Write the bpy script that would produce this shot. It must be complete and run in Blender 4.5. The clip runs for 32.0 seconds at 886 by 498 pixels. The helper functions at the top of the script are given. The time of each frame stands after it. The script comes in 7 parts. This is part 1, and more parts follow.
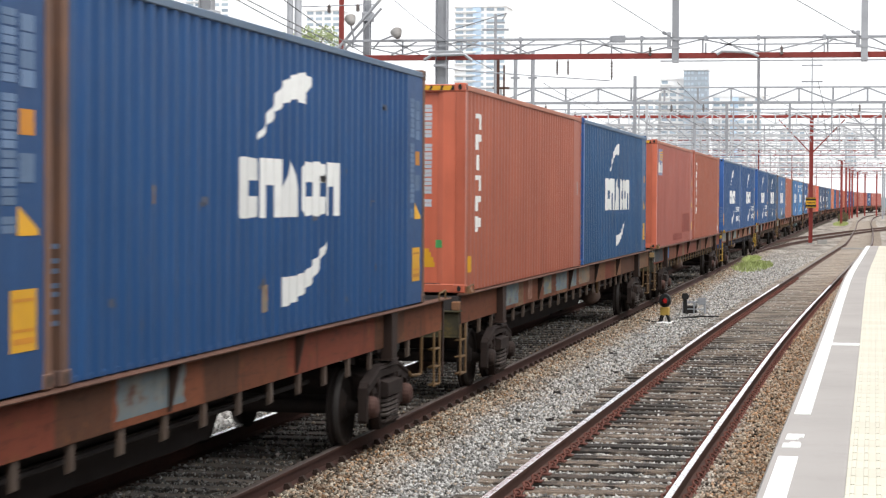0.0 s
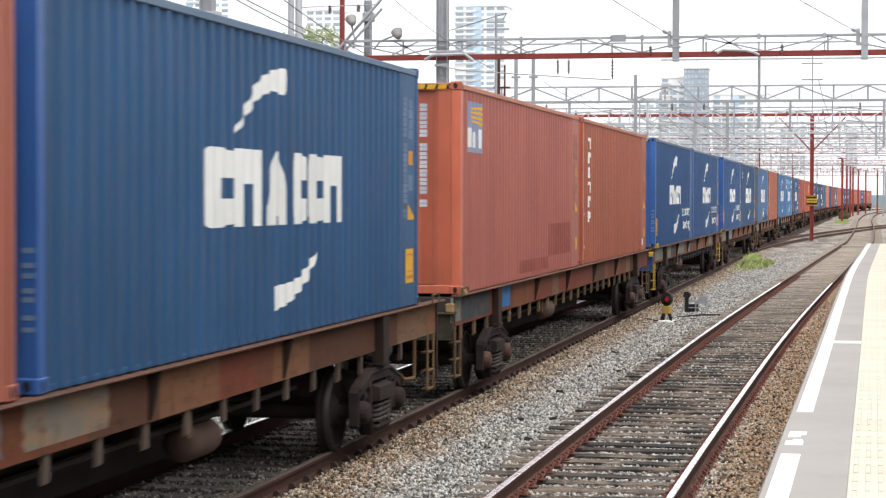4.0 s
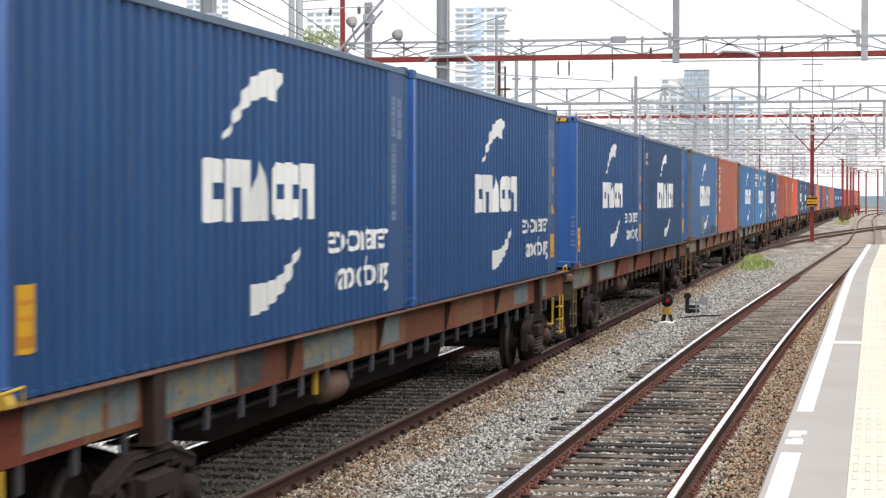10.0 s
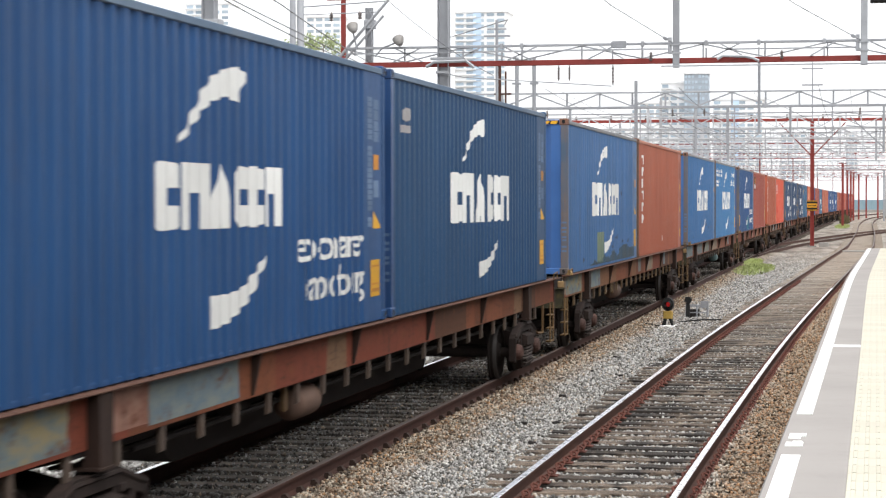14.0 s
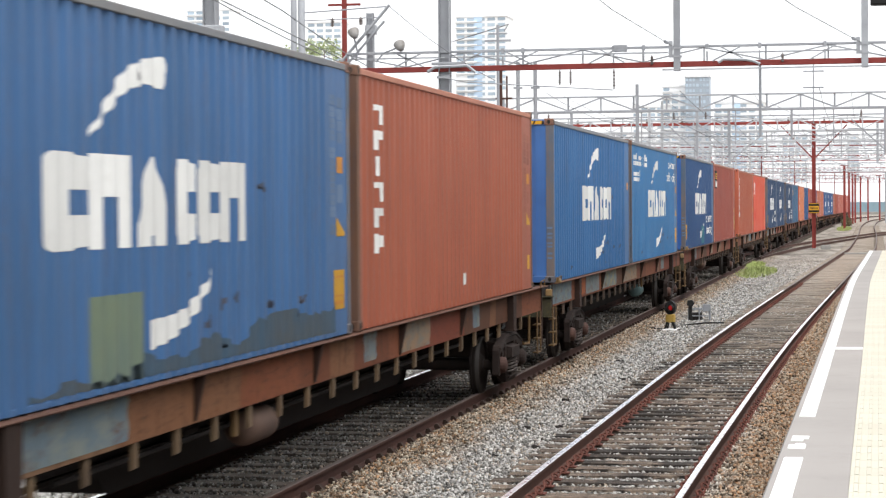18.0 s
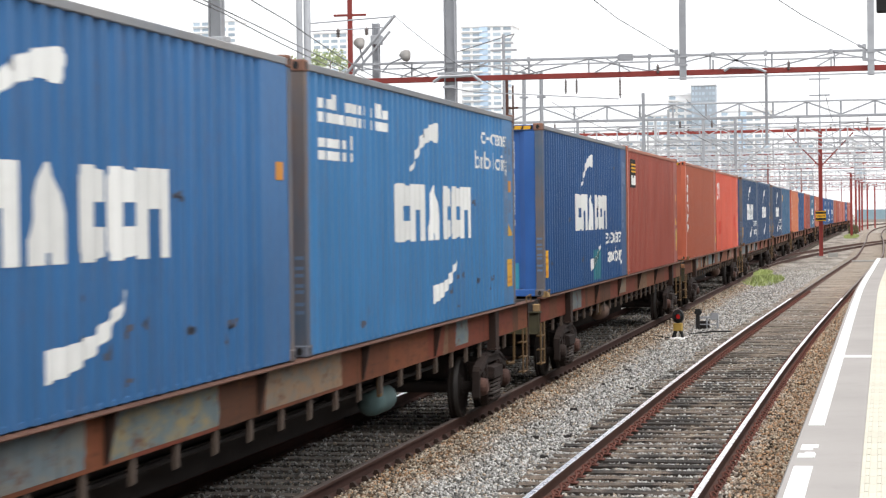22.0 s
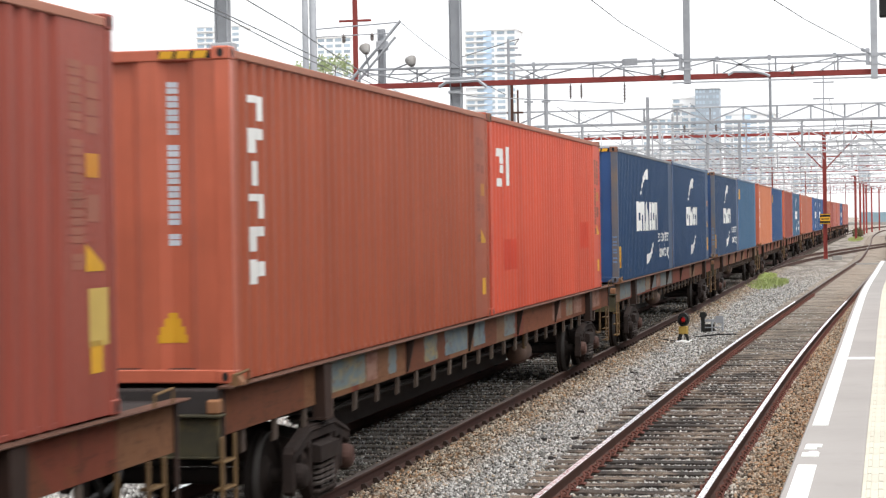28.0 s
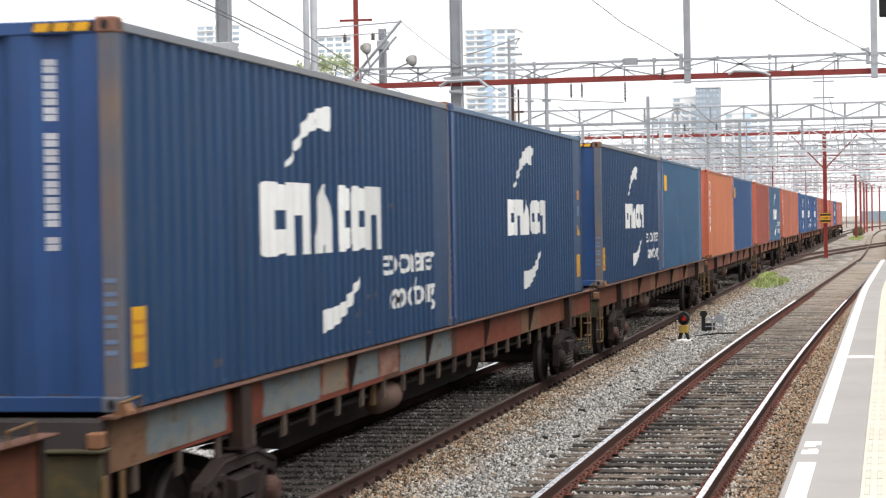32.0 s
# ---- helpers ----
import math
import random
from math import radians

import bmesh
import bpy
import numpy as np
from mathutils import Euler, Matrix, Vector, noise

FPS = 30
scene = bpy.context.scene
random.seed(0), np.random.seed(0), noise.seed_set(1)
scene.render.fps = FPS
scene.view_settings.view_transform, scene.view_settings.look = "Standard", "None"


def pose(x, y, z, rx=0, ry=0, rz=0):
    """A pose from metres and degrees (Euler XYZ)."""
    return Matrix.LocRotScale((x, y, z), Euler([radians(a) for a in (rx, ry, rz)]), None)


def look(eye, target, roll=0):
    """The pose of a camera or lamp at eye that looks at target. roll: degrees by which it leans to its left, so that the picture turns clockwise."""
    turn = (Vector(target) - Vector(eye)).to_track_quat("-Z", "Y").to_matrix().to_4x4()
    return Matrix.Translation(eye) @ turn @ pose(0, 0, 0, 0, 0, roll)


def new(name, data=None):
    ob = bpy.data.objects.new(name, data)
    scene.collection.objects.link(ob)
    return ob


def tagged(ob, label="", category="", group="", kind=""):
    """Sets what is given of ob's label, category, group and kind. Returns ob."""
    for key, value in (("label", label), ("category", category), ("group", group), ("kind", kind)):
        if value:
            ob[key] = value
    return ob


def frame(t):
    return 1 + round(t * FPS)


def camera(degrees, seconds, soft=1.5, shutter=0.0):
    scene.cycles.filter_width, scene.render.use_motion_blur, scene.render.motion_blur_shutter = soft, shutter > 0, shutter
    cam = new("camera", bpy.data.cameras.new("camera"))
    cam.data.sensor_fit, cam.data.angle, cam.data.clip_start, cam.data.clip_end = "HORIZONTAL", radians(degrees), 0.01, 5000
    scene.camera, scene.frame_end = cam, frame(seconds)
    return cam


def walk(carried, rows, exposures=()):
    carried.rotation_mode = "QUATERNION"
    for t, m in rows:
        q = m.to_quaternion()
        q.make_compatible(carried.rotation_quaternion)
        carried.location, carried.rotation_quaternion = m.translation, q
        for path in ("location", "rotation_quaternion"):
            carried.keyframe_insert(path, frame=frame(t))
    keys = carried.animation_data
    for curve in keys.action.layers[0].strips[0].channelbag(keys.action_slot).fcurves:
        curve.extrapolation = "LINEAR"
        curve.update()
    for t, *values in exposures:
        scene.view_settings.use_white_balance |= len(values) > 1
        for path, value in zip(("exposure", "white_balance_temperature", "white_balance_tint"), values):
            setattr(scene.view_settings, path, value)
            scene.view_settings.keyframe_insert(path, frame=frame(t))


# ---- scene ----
# ---- camera ----
cam = camera(23.78, 32.0, soft=1.25, shutter=0.5)
CAMERA_PATH = [
    (0, pose(-0.006, 0.176, 2.798, 88.594, -0.341, 11.277)),
    (0.5, pose(-0.007, 0.177, 2.800, 88.595, -0.302, 11.278)),
    (1, pose(-0.008, 0.210, 2.798, 88.595, -0.259, 11.284)),
    (1.5, pose(-0.008, 0.198, 2.799, 88.592, -0.226, 11.291)),
    (2, pose(-0.005, 0.171, 2.800, 88.590, -0.174, 11.301)),
    (2.5, pose(-0.003, 0.161, 2.799, 88.589, -0.132, 11.307)),
    (3, pose(-0.006, 0.131, 2.803, 88.582, -0.111, 11.305)),
    (3.5, pose(-0.007, 0.098, 2.809, 88.577, -0.100, 11.301)),
    (5.5, pose(-0.009, 0.030, 2.802, 88.590, -0.061, 11.290)),
    (6, pose(-0.004, 0.049, 2.802, 88.603, -0.021, 11.299)),
    (6.5, pose(-0.001, 0.025, 2.806, 88.616, 0.002, 11.306)),
    (7, pose(0.000, 0.004, 2.808, 88.619, -0.008, 11.307)),
    (7.5, pose(0.000, 0.000, 2.808, 88.619, -0.013, 11.307)),
    (8, pose(0.000, 0.000, 2.808, 88.619, -0.013, 11.307)),
    (8.5, pose(0.000, -0.000, 2.808, 88.619, -0.013, 11.307)),
    (9, pose(0.000, -0.003, 2.807, 88.621, -0.006, 11.308)),
    (9.5, pose(0.001, -0.014, 2.804, 88.624, 0.010, 11.310)),
    (10, pose(0.001, -0.028, 2.806, 88.622, 0.003, 11.309)),
    (10.5, pose(0.001, -0.026, 2.808, 88.620, -0.005, 11.308)),
    (11, pose(0.000, -0.012, 2.809, 88.619, -0.007, 11.308)),
    (11.5, pose(0.002, -0.039, 2.812, 88.616, 0.003, 11.310)),
    (12, pose(0.005, -0.127, 2.816, 88.612, 0.019, 11.310)),
    (12.5, pose(0.008, -0.205, 2.818, 88.627, 0.053, 11.303)),
    (13, pose(0.011, -0.239, 2.817, 88.664, 0.094, 11.308)),
    (13.5, pose(0.013, -0.264, 2.819, 88.702, 0.097, 11.312)),
    (14, pose(0.013, -0.236, 2.817, 88.743, 0.099, 11.315)),
    (14.5, pose(0.014, -0.200, 2.814, 88.777, 0.106, 11.318)),
    (16.5, pose(0.012, -0.181, 2.825, 88.899, 0.234, 11.329)),
    (17, pose(0.012, -0.231, 2.825, 88.892, 0.284, 11.336)),
    (17.5, pose(0.014, -0.255, 2.822, 88.883, 0.369, 11.351)),
    (18, pose(0.019, -0.297, 2.823, 88.869, 0.433, 11.364)),
    (18.5, pose(0.020, -0.289, 2.823, 88.861, 0.462, 11.375)),
    (19, pose(0.017, -0.276, 2.824, 88.870, 0.479, 11.395)),
    (19.5, pose(0.016, -0.288, 2.824, 88.898, 0.521, 11.418)),
    (20, pose(0.013, -0.309, 2.823, 88.939, 0.560, 11.440)),
    (20.5, pose(0.011, -0.329, 2.823, 88.986, 0.628, 11.465)),
    (21, pose(0.011, -0.330, 2.825, 89.037, 0.688, 11.492)),
    (21.5, pose(0.008, -0.310, 2.825, 89.087, 0.707, 11.516)),
    (22, pose(0.009, -0.267, 2.825, 89.138, 0.753, 11.544)),
    (22.5, pose(0.010, -0.235, 2.826, 89.196, 0.871, 11.571)),
    (23, pose(0.011, -0.232, 2.824, 89.244, 0.949, 11.599)),
    (23.5, pose(0.011, -0.266, 2.822, 89.273, 1.004, 11.618)),
    (24, pose(0.013, -0.293, 2.823, 89.283, 1.060, 11.638)),
    (24.5, pose(0.016, -0.331, 2.829, 89.279, 1.093, 11.651)),
    (25, pose(0.013, -0.386, 2.835, 89.265, 1.066, 11.646)),
    (25.5, pose(0.014, -0.436, 2.839, 89.257, 1.065, 11.638)),
    (27.5, pose(0.032, -0.595, 2.837, 89.262, 0.990, 11.666)),
    (28, pose(0.031, -0.647, 2.840, 89.251, 0.944, 11.662)),
    (28.5, pose(0.029, -0.703, 2.845, 89.237, 0.916, 11.657)),
    (29, pose(0.029, -0.752, 2.850, 89.225, 0.932, 11.658)),
    (29.5, pose(0.032, -0.763, 2.849, 89.224, 0.958, 11.667)),
    (30, pose(0.034, -0.767, 2.845, 89.227, 0.975, 11.672)),
    (30.5, pose(0.035, -0.767, 2.843, 89.230, 0.987, 11.673)),
    (31, pose(0.040, -0.770, 2.844, 89.229, 0.988, 11.675)),
    (31.5, pose(0.042, -0.779, 2.844, 89.227, 0.973, 11.674)),
    (32, pose(0.042, -0.782, 2.845, 89.226, 0.968, 11.673)),
]

walk(cam, CAMERA_PATH)

# ---- world, sun, exposure ----
SUN_TURN, SUN_RISE = radians(134), radians(66)
world = bpy.data.worlds.new("overcast")
scene.world = world
world.use_nodes = True
wn, wl = world.node_tree.nodes, world.node_tree.links
sky = wn.new("ShaderNodeTexSky")
sky.sky_type, sky.sun_disc = "NISHITA", False
sky.sun_elevation, sky.sun_rotation = SUN_RISE, SUN_TURN
sky.dust_density, sky.air_density, sky.ozone_density = 6.0, 1.0, 0.6
pale = wn.new("ShaderNodeHueSaturation")
pale.inputs["Saturation"].default_value = 0.1
wl.new(sky.outputs[0], pale.inputs["Color"])
# a closed cloud deck: even white light over the clear sky's own gradient
cloud = wn.new("ShaderNodeMix")
cloud.data_type = "RGBA"
cloud.inputs["Factor"].default_value = 0.8
cloud.inputs["B"].default_value = (8.6, 8.75, 9.0, 1)
wl.new(pale.outputs[0], cloud.inputs["A"])
wl.new(cloud.outputs["Result"], wn["Background"].inputs[0])
wn["Background"].inputs[1].default_value = 0.1
sun_data = bpy.data.lights.new("sun", "SUN")
sun_data.energy, sun_data.angle, sun_data.color = 1.5, radians(60), (1.0, 0.98, 0.95)
sun = new("sun", sun_data)
sun.matrix_world = look((24, -14, 80), (-3, 12, 0))
scene.view_settings.exposure = 0.86


# ---- materials ----
def nodes_of(name):
    m = bpy.data.materials.new(name)
    m.use_nodes = True
    nt = m.node_tree
    return m, nt, nt.nodes["Principled BSDF"]


def noise_node(nt, vec, scale, detail=4, rough=0.6):
    n = nt.nodes.new("ShaderNodeTexNoise")
    n.inputs["Scale"].default_value = scale
    n.inputs["Detail"].default_value = detail
    n.inputs["Roughness"].default_value = rough
    nt.links.new(vec, n.inputs["Vector"])
    return n.outputs["Fac"]


def stretch(nt, vec, sx, sy, sz):
    m = nt.nodes.new("ShaderNodeMapping")
    m.inputs["Scale"].default_value = (sx, sy, sz)
    nt.links.new(vec, m.inputs["Vector"])
    return m.outputs["Vector"]


def ramp(nt, fac, lo, hi):
    r = nt.nodes.new("ShaderNodeMapRange")
    r.inputs["From Min"].default_value, r.inputs["From Max"].default_value = lo, hi
    nt.links.new(fac, r.inputs["Value"])
    return r.outputs["Result"]


def mix(nt, fac, a, b, mode="MIX"):
    m = nt.nodes.new("ShaderNodeMix")
    m.data_type, m.blend_type = "RGBA", mode
    for sock, v in ((m.inputs["Factor"], fac), (m.inputs["A"], a), (m.inputs["B"], b)):
        if isinstance(v, (int, float)):
            sock.default_value = v
        elif isinstance(v, tuple):
            sock.default_value = (*v, 1)
        else:
            nt.links.new(v, sock)
    return m.outputs["Result"]


def math_node(nt, op, a, b):
    m = nt.nodes.new("ShaderNodeMath")
    m.operation = op
    for sock, v in zip(m.inputs, (a, b)):
        if isinstance(v, (int, float)):
            sock.default_value = v
        else:
            nt.links.new(v, sock)
    return m.outputs[0]


def bump(nt, bsdf, height, strength, dist=0.01):
    b = nt.nodes.new("ShaderNodeBump")
    b.inputs["Strength"].default_value = strength
    b.inputs["Distance"].default_value = dist
    nt.links.new(height, b.inputs["Height"])
    nt.links.new(b.outputs[0], bsdf.inputs["Normal"])


def surface(name, rgb, second=None, dirt=(0.1, 0.08, 0.06), amount=0.5, rough=0.6, metal=0.0, scale=6.0,
            streak=False, grain=0.15, vary=0.12, gloss=0.2):
    """A worn surface: a base colour that shifts at two scales, dirt in patches or streaks, fine relief."""
    m, nt, bsdf = nodes_of(name)
    co = nt.nodes.new("ShaderNodeTexCoord").outputs["Object"]
    info = nt.nodes.new("ShaderNodeObjectInfo").outputs["Random"]
    off = nt.nodes.new("ShaderNodeVectorMath")
    off.operation = "ADD"
    nt.links.new(co, off.inputs[0])
    shift = math_node(nt, "MULTIPLY", info, 37.0)
    nt.links.new(shift, off.inputs[1])
    vec = off.outputs[0]
    big = noise_node(nt, vec, scale * 0.15, 3)
    small = noise_node(nt, vec, scale * 2.5, 6, 0.7)
    second = second or tuple(c * 0.72 for c in rgb)
    col = mix(nt, ramp(nt, big, 0.3, 0.75), rgb, second)
    long = noise_node(nt, stretch(nt, vec, 5, 5, 0.35) if streak else vec, scale * (0.8 if streak else 0.5), 5, 0.65)
    wear = math_node(nt, "MULTIPLY", ramp(nt, long, 0.5, 0.78), ramp(nt, small, 0.3, 0.75))
    col = mix(nt, math_node(nt, "MULTIPLY", wear, amount), col, dirt)
    tone = math_node(nt, "ADD", 1.0 - vary, math_node(nt, "MULTIPLY", info, 2 * vary))
    hue = nt.nodes.new("ShaderNodeHueSaturation")
    nt.links.new(col, hue.inputs["Color"])
    if streak:
        # rain has bleached and soiled the paint in upright runs
        runs = noise_node(nt, stretch(nt, vec, 2.2, 2.2, 0.12), 1.0, 5, 0.65)
        tone = math_node(nt, "MULTIPLY", tone, math_node(nt, "ADD", 0.68, math_node(nt, "MULTIPLY", runs, 0.64)))
    nt.links.new(tone, hue.inputs["Value"])
    nt.links.new(hue.outputs[0], bsdf.inputs["Base Color"])
    nt.links.new(math_node(nt, "ADD", rough - 0.1, math_node(nt, "MULTIPLY", small, 0.25)), bsdf.inputs["Roughness"])
    bsdf.inputs["Metallic"].default_value = metal
    bsdf.inputs["Specular IOR Level"].default_value = gloss
    bump(nt, bsdf, small, grain, 0.01)
    return m


RUST = (0.16, 0.075, 0.04)
MAT = {}
PAINTS = {
    "blue": ((0.0178, 0.067, 0.18), (0.0155, 0.055, 0.149)),
    "navy": ((0.0155, 0.047, 0.111), (0.0136, 0.0405, 0.094)),
    "sky_blue": ((0.047, 0.175, 0.37), (0.041, 0.148, 0.315)),
    "mid_blue": ((0.041, 0.143, 0.33), (0.035, 0.118, 0.27)),
    "grey_blue": ((0.053, 0.131, 0.285), (0.052, 0.116, 0.235)),
    "teal_blue": ((0.036, 0.1, 0.185), (0.034, 0.088, 0.16)),
    "dull_blue": ((0.022, 0.068, 0.152), (0.02, 0.058, 0.128)),
    "scuffed_blue": ((0.025, 0.08, 0.18), (0.022, 0.068, 0.15)),
    "salmon_brown": ((0.335, 0.106, 0.068), (0.285, 0.09, 0.058)),
    "pale_teal": ((0.22, 0.31, 0.35), (0.2, 0.28, 0.33)),
    "red_brown": ((0.325, 0.098, 0.058), (0.272, 0.083, 0.05)),
    "rose_brown": ((0.365, 0.12, 0.094), (0.31, 0.1, 0.079)),
    "dark_red": ((0.28, 0.064, 0.044), (0.23, 0.054, 0.038)),
    "brown": ((0.33, 0.083, 0.043), (0.285, 0.071, 0.037)),
    "bright_red": ((0.56, 0.095, 0.052), (0.5, 0.078, 0.045)),
    "rust_orange": ((0.38, 0.115, 0.065), (0.33, 0.1, 0.058)),
    "orange": ((0.504, 0.168, 0.078), (0.444, 0.144, 0.0696)),
}
PAINT_LEVEL = 1.03
for key, (a, b) in PAINTS.items():
    a, b = tuple(PAINT_LEVEL * c for c in a), tuple(PAINT_LEVEL * c for c in b)
    old = key in ("grey_blue", "mid_blue", "sky_blue", "scuffed_blue")
    MAT[key] = surface(key + "_container_paint", a, b, (0.14, 0.095, 0.065) if old else tuple(0.4 * c + 0.6 * r for c, r in zip(a, (0.15, 0.12, 0.09))), 0.75 if old else 0.55, 0.52,
                       scale=4.0, streak=True, grain=0.06, vary=0.06, gloss=0.25)
# end paints: brighter copies that carry the light on forward faces
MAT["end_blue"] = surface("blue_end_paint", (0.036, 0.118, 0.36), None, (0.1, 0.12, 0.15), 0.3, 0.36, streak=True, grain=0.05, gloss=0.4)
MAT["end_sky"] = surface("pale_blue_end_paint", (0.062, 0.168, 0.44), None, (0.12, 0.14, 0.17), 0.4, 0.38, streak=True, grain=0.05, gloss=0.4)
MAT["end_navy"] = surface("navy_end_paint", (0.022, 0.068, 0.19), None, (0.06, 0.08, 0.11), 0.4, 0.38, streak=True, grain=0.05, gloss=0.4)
MAT["rust_post"] = surface("rusty_post_paint", (0.2, 0.105, 0.065), (0.12, 0.075, 0.06), (0.06, 0.1, 0.16), 0.7, 0.7, scale=7, streak=True)
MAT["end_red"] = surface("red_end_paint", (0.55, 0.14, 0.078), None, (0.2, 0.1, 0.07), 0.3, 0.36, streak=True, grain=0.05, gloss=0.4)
MAT["worn_post"] = surface("worn_post_paint", (0.075, 0.115, 0.17), (0.2, 0.145, 0.11), (0.2, 0.085, 0.04), 0.9, 0.65, scale=7, streak=True)
MAT["rust_cast"] = surface("rusted_casting", (0.26, 0.13, 0.085), (0.15, 0.085, 0.065), (0.1, 0.1, 0.12), 0.6, 0.75, scale=12)
MAT["hanger_tan"] = surface("tan_hanger_paint", (0.2, 0.135, 0.075), (0.1, 0.07, 0.05), RUST, 0.5, 0.7)
MAT["hanger_brown"] = surface("brown_hanger_paint", (0.12, 0.09, 0.07), (0.07, 0.05, 0.042), RUST, 0.5, 0.7)
MAT["hanger_grey"] = surface("grey_hanger_paint", (0.075, 0.08, 0.1), (0.04, 0.035, 0.035), RUST, 0.5, 0.7)
MAT["rib_brown"] = surface("dark_rib_paint", (0.045, 0.025, 0.019), (0.026, 0.018, 0.015), (0.09, 0.045, 0.03), 0.6, 0.75, scale=7)
MAT["plate_steel"] = surface("grimy_base_plate", (0.05, 0.032, 0.026), None, (0.1, 0.06, 0.04), 0.5, 0.85)
MAT["faded_red"] = surface("faded_marking_on_red", (0.35, 0.135, 0.095), None, (0.3, 0.1, 0.065), 0.6, 0.7, grain=0.03)
MAT["faded_blue"] = surface("faded_marking_on_blue", (0.15, 0.22, 0.34), None, (0.06, 0.12, 0.22), 0.6, 0.7, grain=0.03)
MAT["white"] = surface("white_marking", (0.74, 0.74, 0.72), (0.66, 0.66, 0.64), (0.3, 0.28, 0.26), 0.3, 0.5, grain=0.03)
MAT["number_white"] = surface("worn_white_number", (0.5, 0.53, 0.57), (0.44, 0.47, 0.52), (0.25, 0.26, 0.3), 0.4, 0.6, grain=0.03)
MAT["faded"] = surface("faded_marking", (0.42, 0.40, 0.40), None, (0.25, 0.2, 0.2), 0.4, 0.6, grain=0.03)
MAT["yellow"] = surface("yellow_sticker", (0.72, 0.38, 0.03), None, (0.3, 0.18, 0.05), 0.35, 0.5, grain=0.03)
MAT["pale_yellow"] = surface("faded_yellow_sticker", (0.6, 0.42, 0.12), None, (0.4, 0.3, 0.15), 0.3, 0.6, grain=0.03)
MAT["amber"] = surface("amber_sticker", (0.58, 0.24, 0.03), None, (0.3, 0.15, 0.05), 0.35, 0.5, grain=0.03)
MAT["black"] = surface("black_marking", (0.02, 0.02, 0.02), None, (0.06, 0.05, 0.05), 0.3, 0.6, grain=0.03)
MAT["sign_blue"] = surface("blue_panel", (0.17, 0.2, 0.33), (0.26, 0.28, 0.38), (0.4, 0.38, 0.34), 0.6, 0.5, grain=0.03)
MAT["fresh_red"] = surface("fresh_red_patch", (0.6, 0.072, 0.042), None, (0.5, 0.08, 0.05), 0.4, 0.6, grain=0.03)
MAT["olive"] = surface("olive_patch", (0.2, 0.25, 0.16), (0.14, 0.19, 0.17), (0.2, 0.18, 0.1), 0.4, 0.6, grain=0.03)
MAT["green"] = surface("green_sticker", (0.12, 0.5, 0.16), None, (0.1, 0.3, 0.12), 0.3, 0.5, grain=0.03)
MAT["teal"] = surface("teal_patch", (0.05, 0.21, 0.26), None, (0.1, 0.15, 0.15), 0.4, 0.6, grain=0.03)
MAT["rail_blue"] = surface("chalky_blue_rail_paint", (0.15, 0.2, 0.27), (0.1, 0.15, 0.22), (0.2, 0.17, 0.14), 0.5, 0.7, scale=3)
MAT["rail_red"] = surface("chalky_red_rail_paint", (0.42, 0.19, 0.13), (0.33, 0.14, 0.1), (0.3, 0.22, 0.18), 0.5, 0.7, scale=3)
MAT["rail_worn"] = surface("worn_grey_rail_paint", (0.25, 0.24, 0.23), (0.17, 0.19, 0.22), RUST, 0.4, 0.7, scale=3)
MAT["cyan"] = surface("cyan_repair_paint", (0.06, 0.34, 0.5), (0.05, 0.27, 0.36), (0.1, 0.2, 0.25), 0.4, 0.5, streak=True, grain=0.03)
MAT["rose_dark"] = surface("darker_rose_repair_paint", (0.29, 0.088, 0.068), None, (0.2, 0.1, 0.08), 0.5, 0.6, streak=True, grain=0.03)
MAT["roof_grey"] = surface("dusty_roof_paint", (0.22, 0.2, 0.19), None, RUST, 0.4, 0.7)
MAT["steel_brown"] = surface("rusty_wagon_steel", (0.13, 0.062, 0.042), (0.08, 0.042, 0.031), (0.24, 0.14, 0.09), 0.6, 0.75, scale=5)
MAT["steel_dark"] = surface("dark_grimy_steel", (0.055, 0.049, 0.048), (0.042, 0.038, 0.037), (0.03, 0.02, 0.015), 0.45, 0.85, scale=7, gloss=0.06)
MAT["bogie"] = surface("grimy_bogie_steel", (0.036, 0.026, 0.023), (0.018, 0.0135, 0.0125), (0.11, 0.07, 0.055), 0.5, 0.8, scale=9, gloss=0.12)
MAT["safety_yellow"] = surface("yellow_step_paint", (0.5, 0.32, 0.03), (0.36, 0.23, 0.04), RUST, 0.7, 0.6)
MAT["step_brown"] = surface("brown_step_paint", (0.15, 0.092, 0.04), (0.095, 0.055, 0.03), (0.24, 0.14, 0.04), 0.5, 0.7)
MAT["olive_box"] = surface("olive_coupler_paint", (0.07, 0.062, 0.035), (0.03, 0.028, 0.022), (0.3, 0.19, 0.03), 0.5, 0.75, scale=9)
MAT["yellow_case"] = surface("faded_yellow_case", (0.5, 0.33, 0.07), (0.36, 0.24, 0.08), (0.12, 0.08, 0.04), 0.7, 0.65, scale=20)
MAT["gear_tan"] = surface("tan_gear_paint", (0.3, 0.19, 0.08), (0.2, 0.13, 0.07), RUST, 0.6, 0.7)
MAT["gear_rust"] = surface("rusty_gear_paint", (0.25, 0.12, 0.06), (0.16, 0.08, 0.045), RUST, 0.6, 0.75)
MAT["tank_green"] = surface("pale_green_tank_paint", (0.12, 0.19, 0.19), (0.08, 0.12, 0.12), (0.07, 0.06, 0.05), 0.6, 0.7)
MAT["tank"] = surface("dusty_tank_paint", (0.14, 0.085, 0.063), (0.07, 0.048, 0.04), (0.05, 0.035, 0.03), 0.6, 0.75)
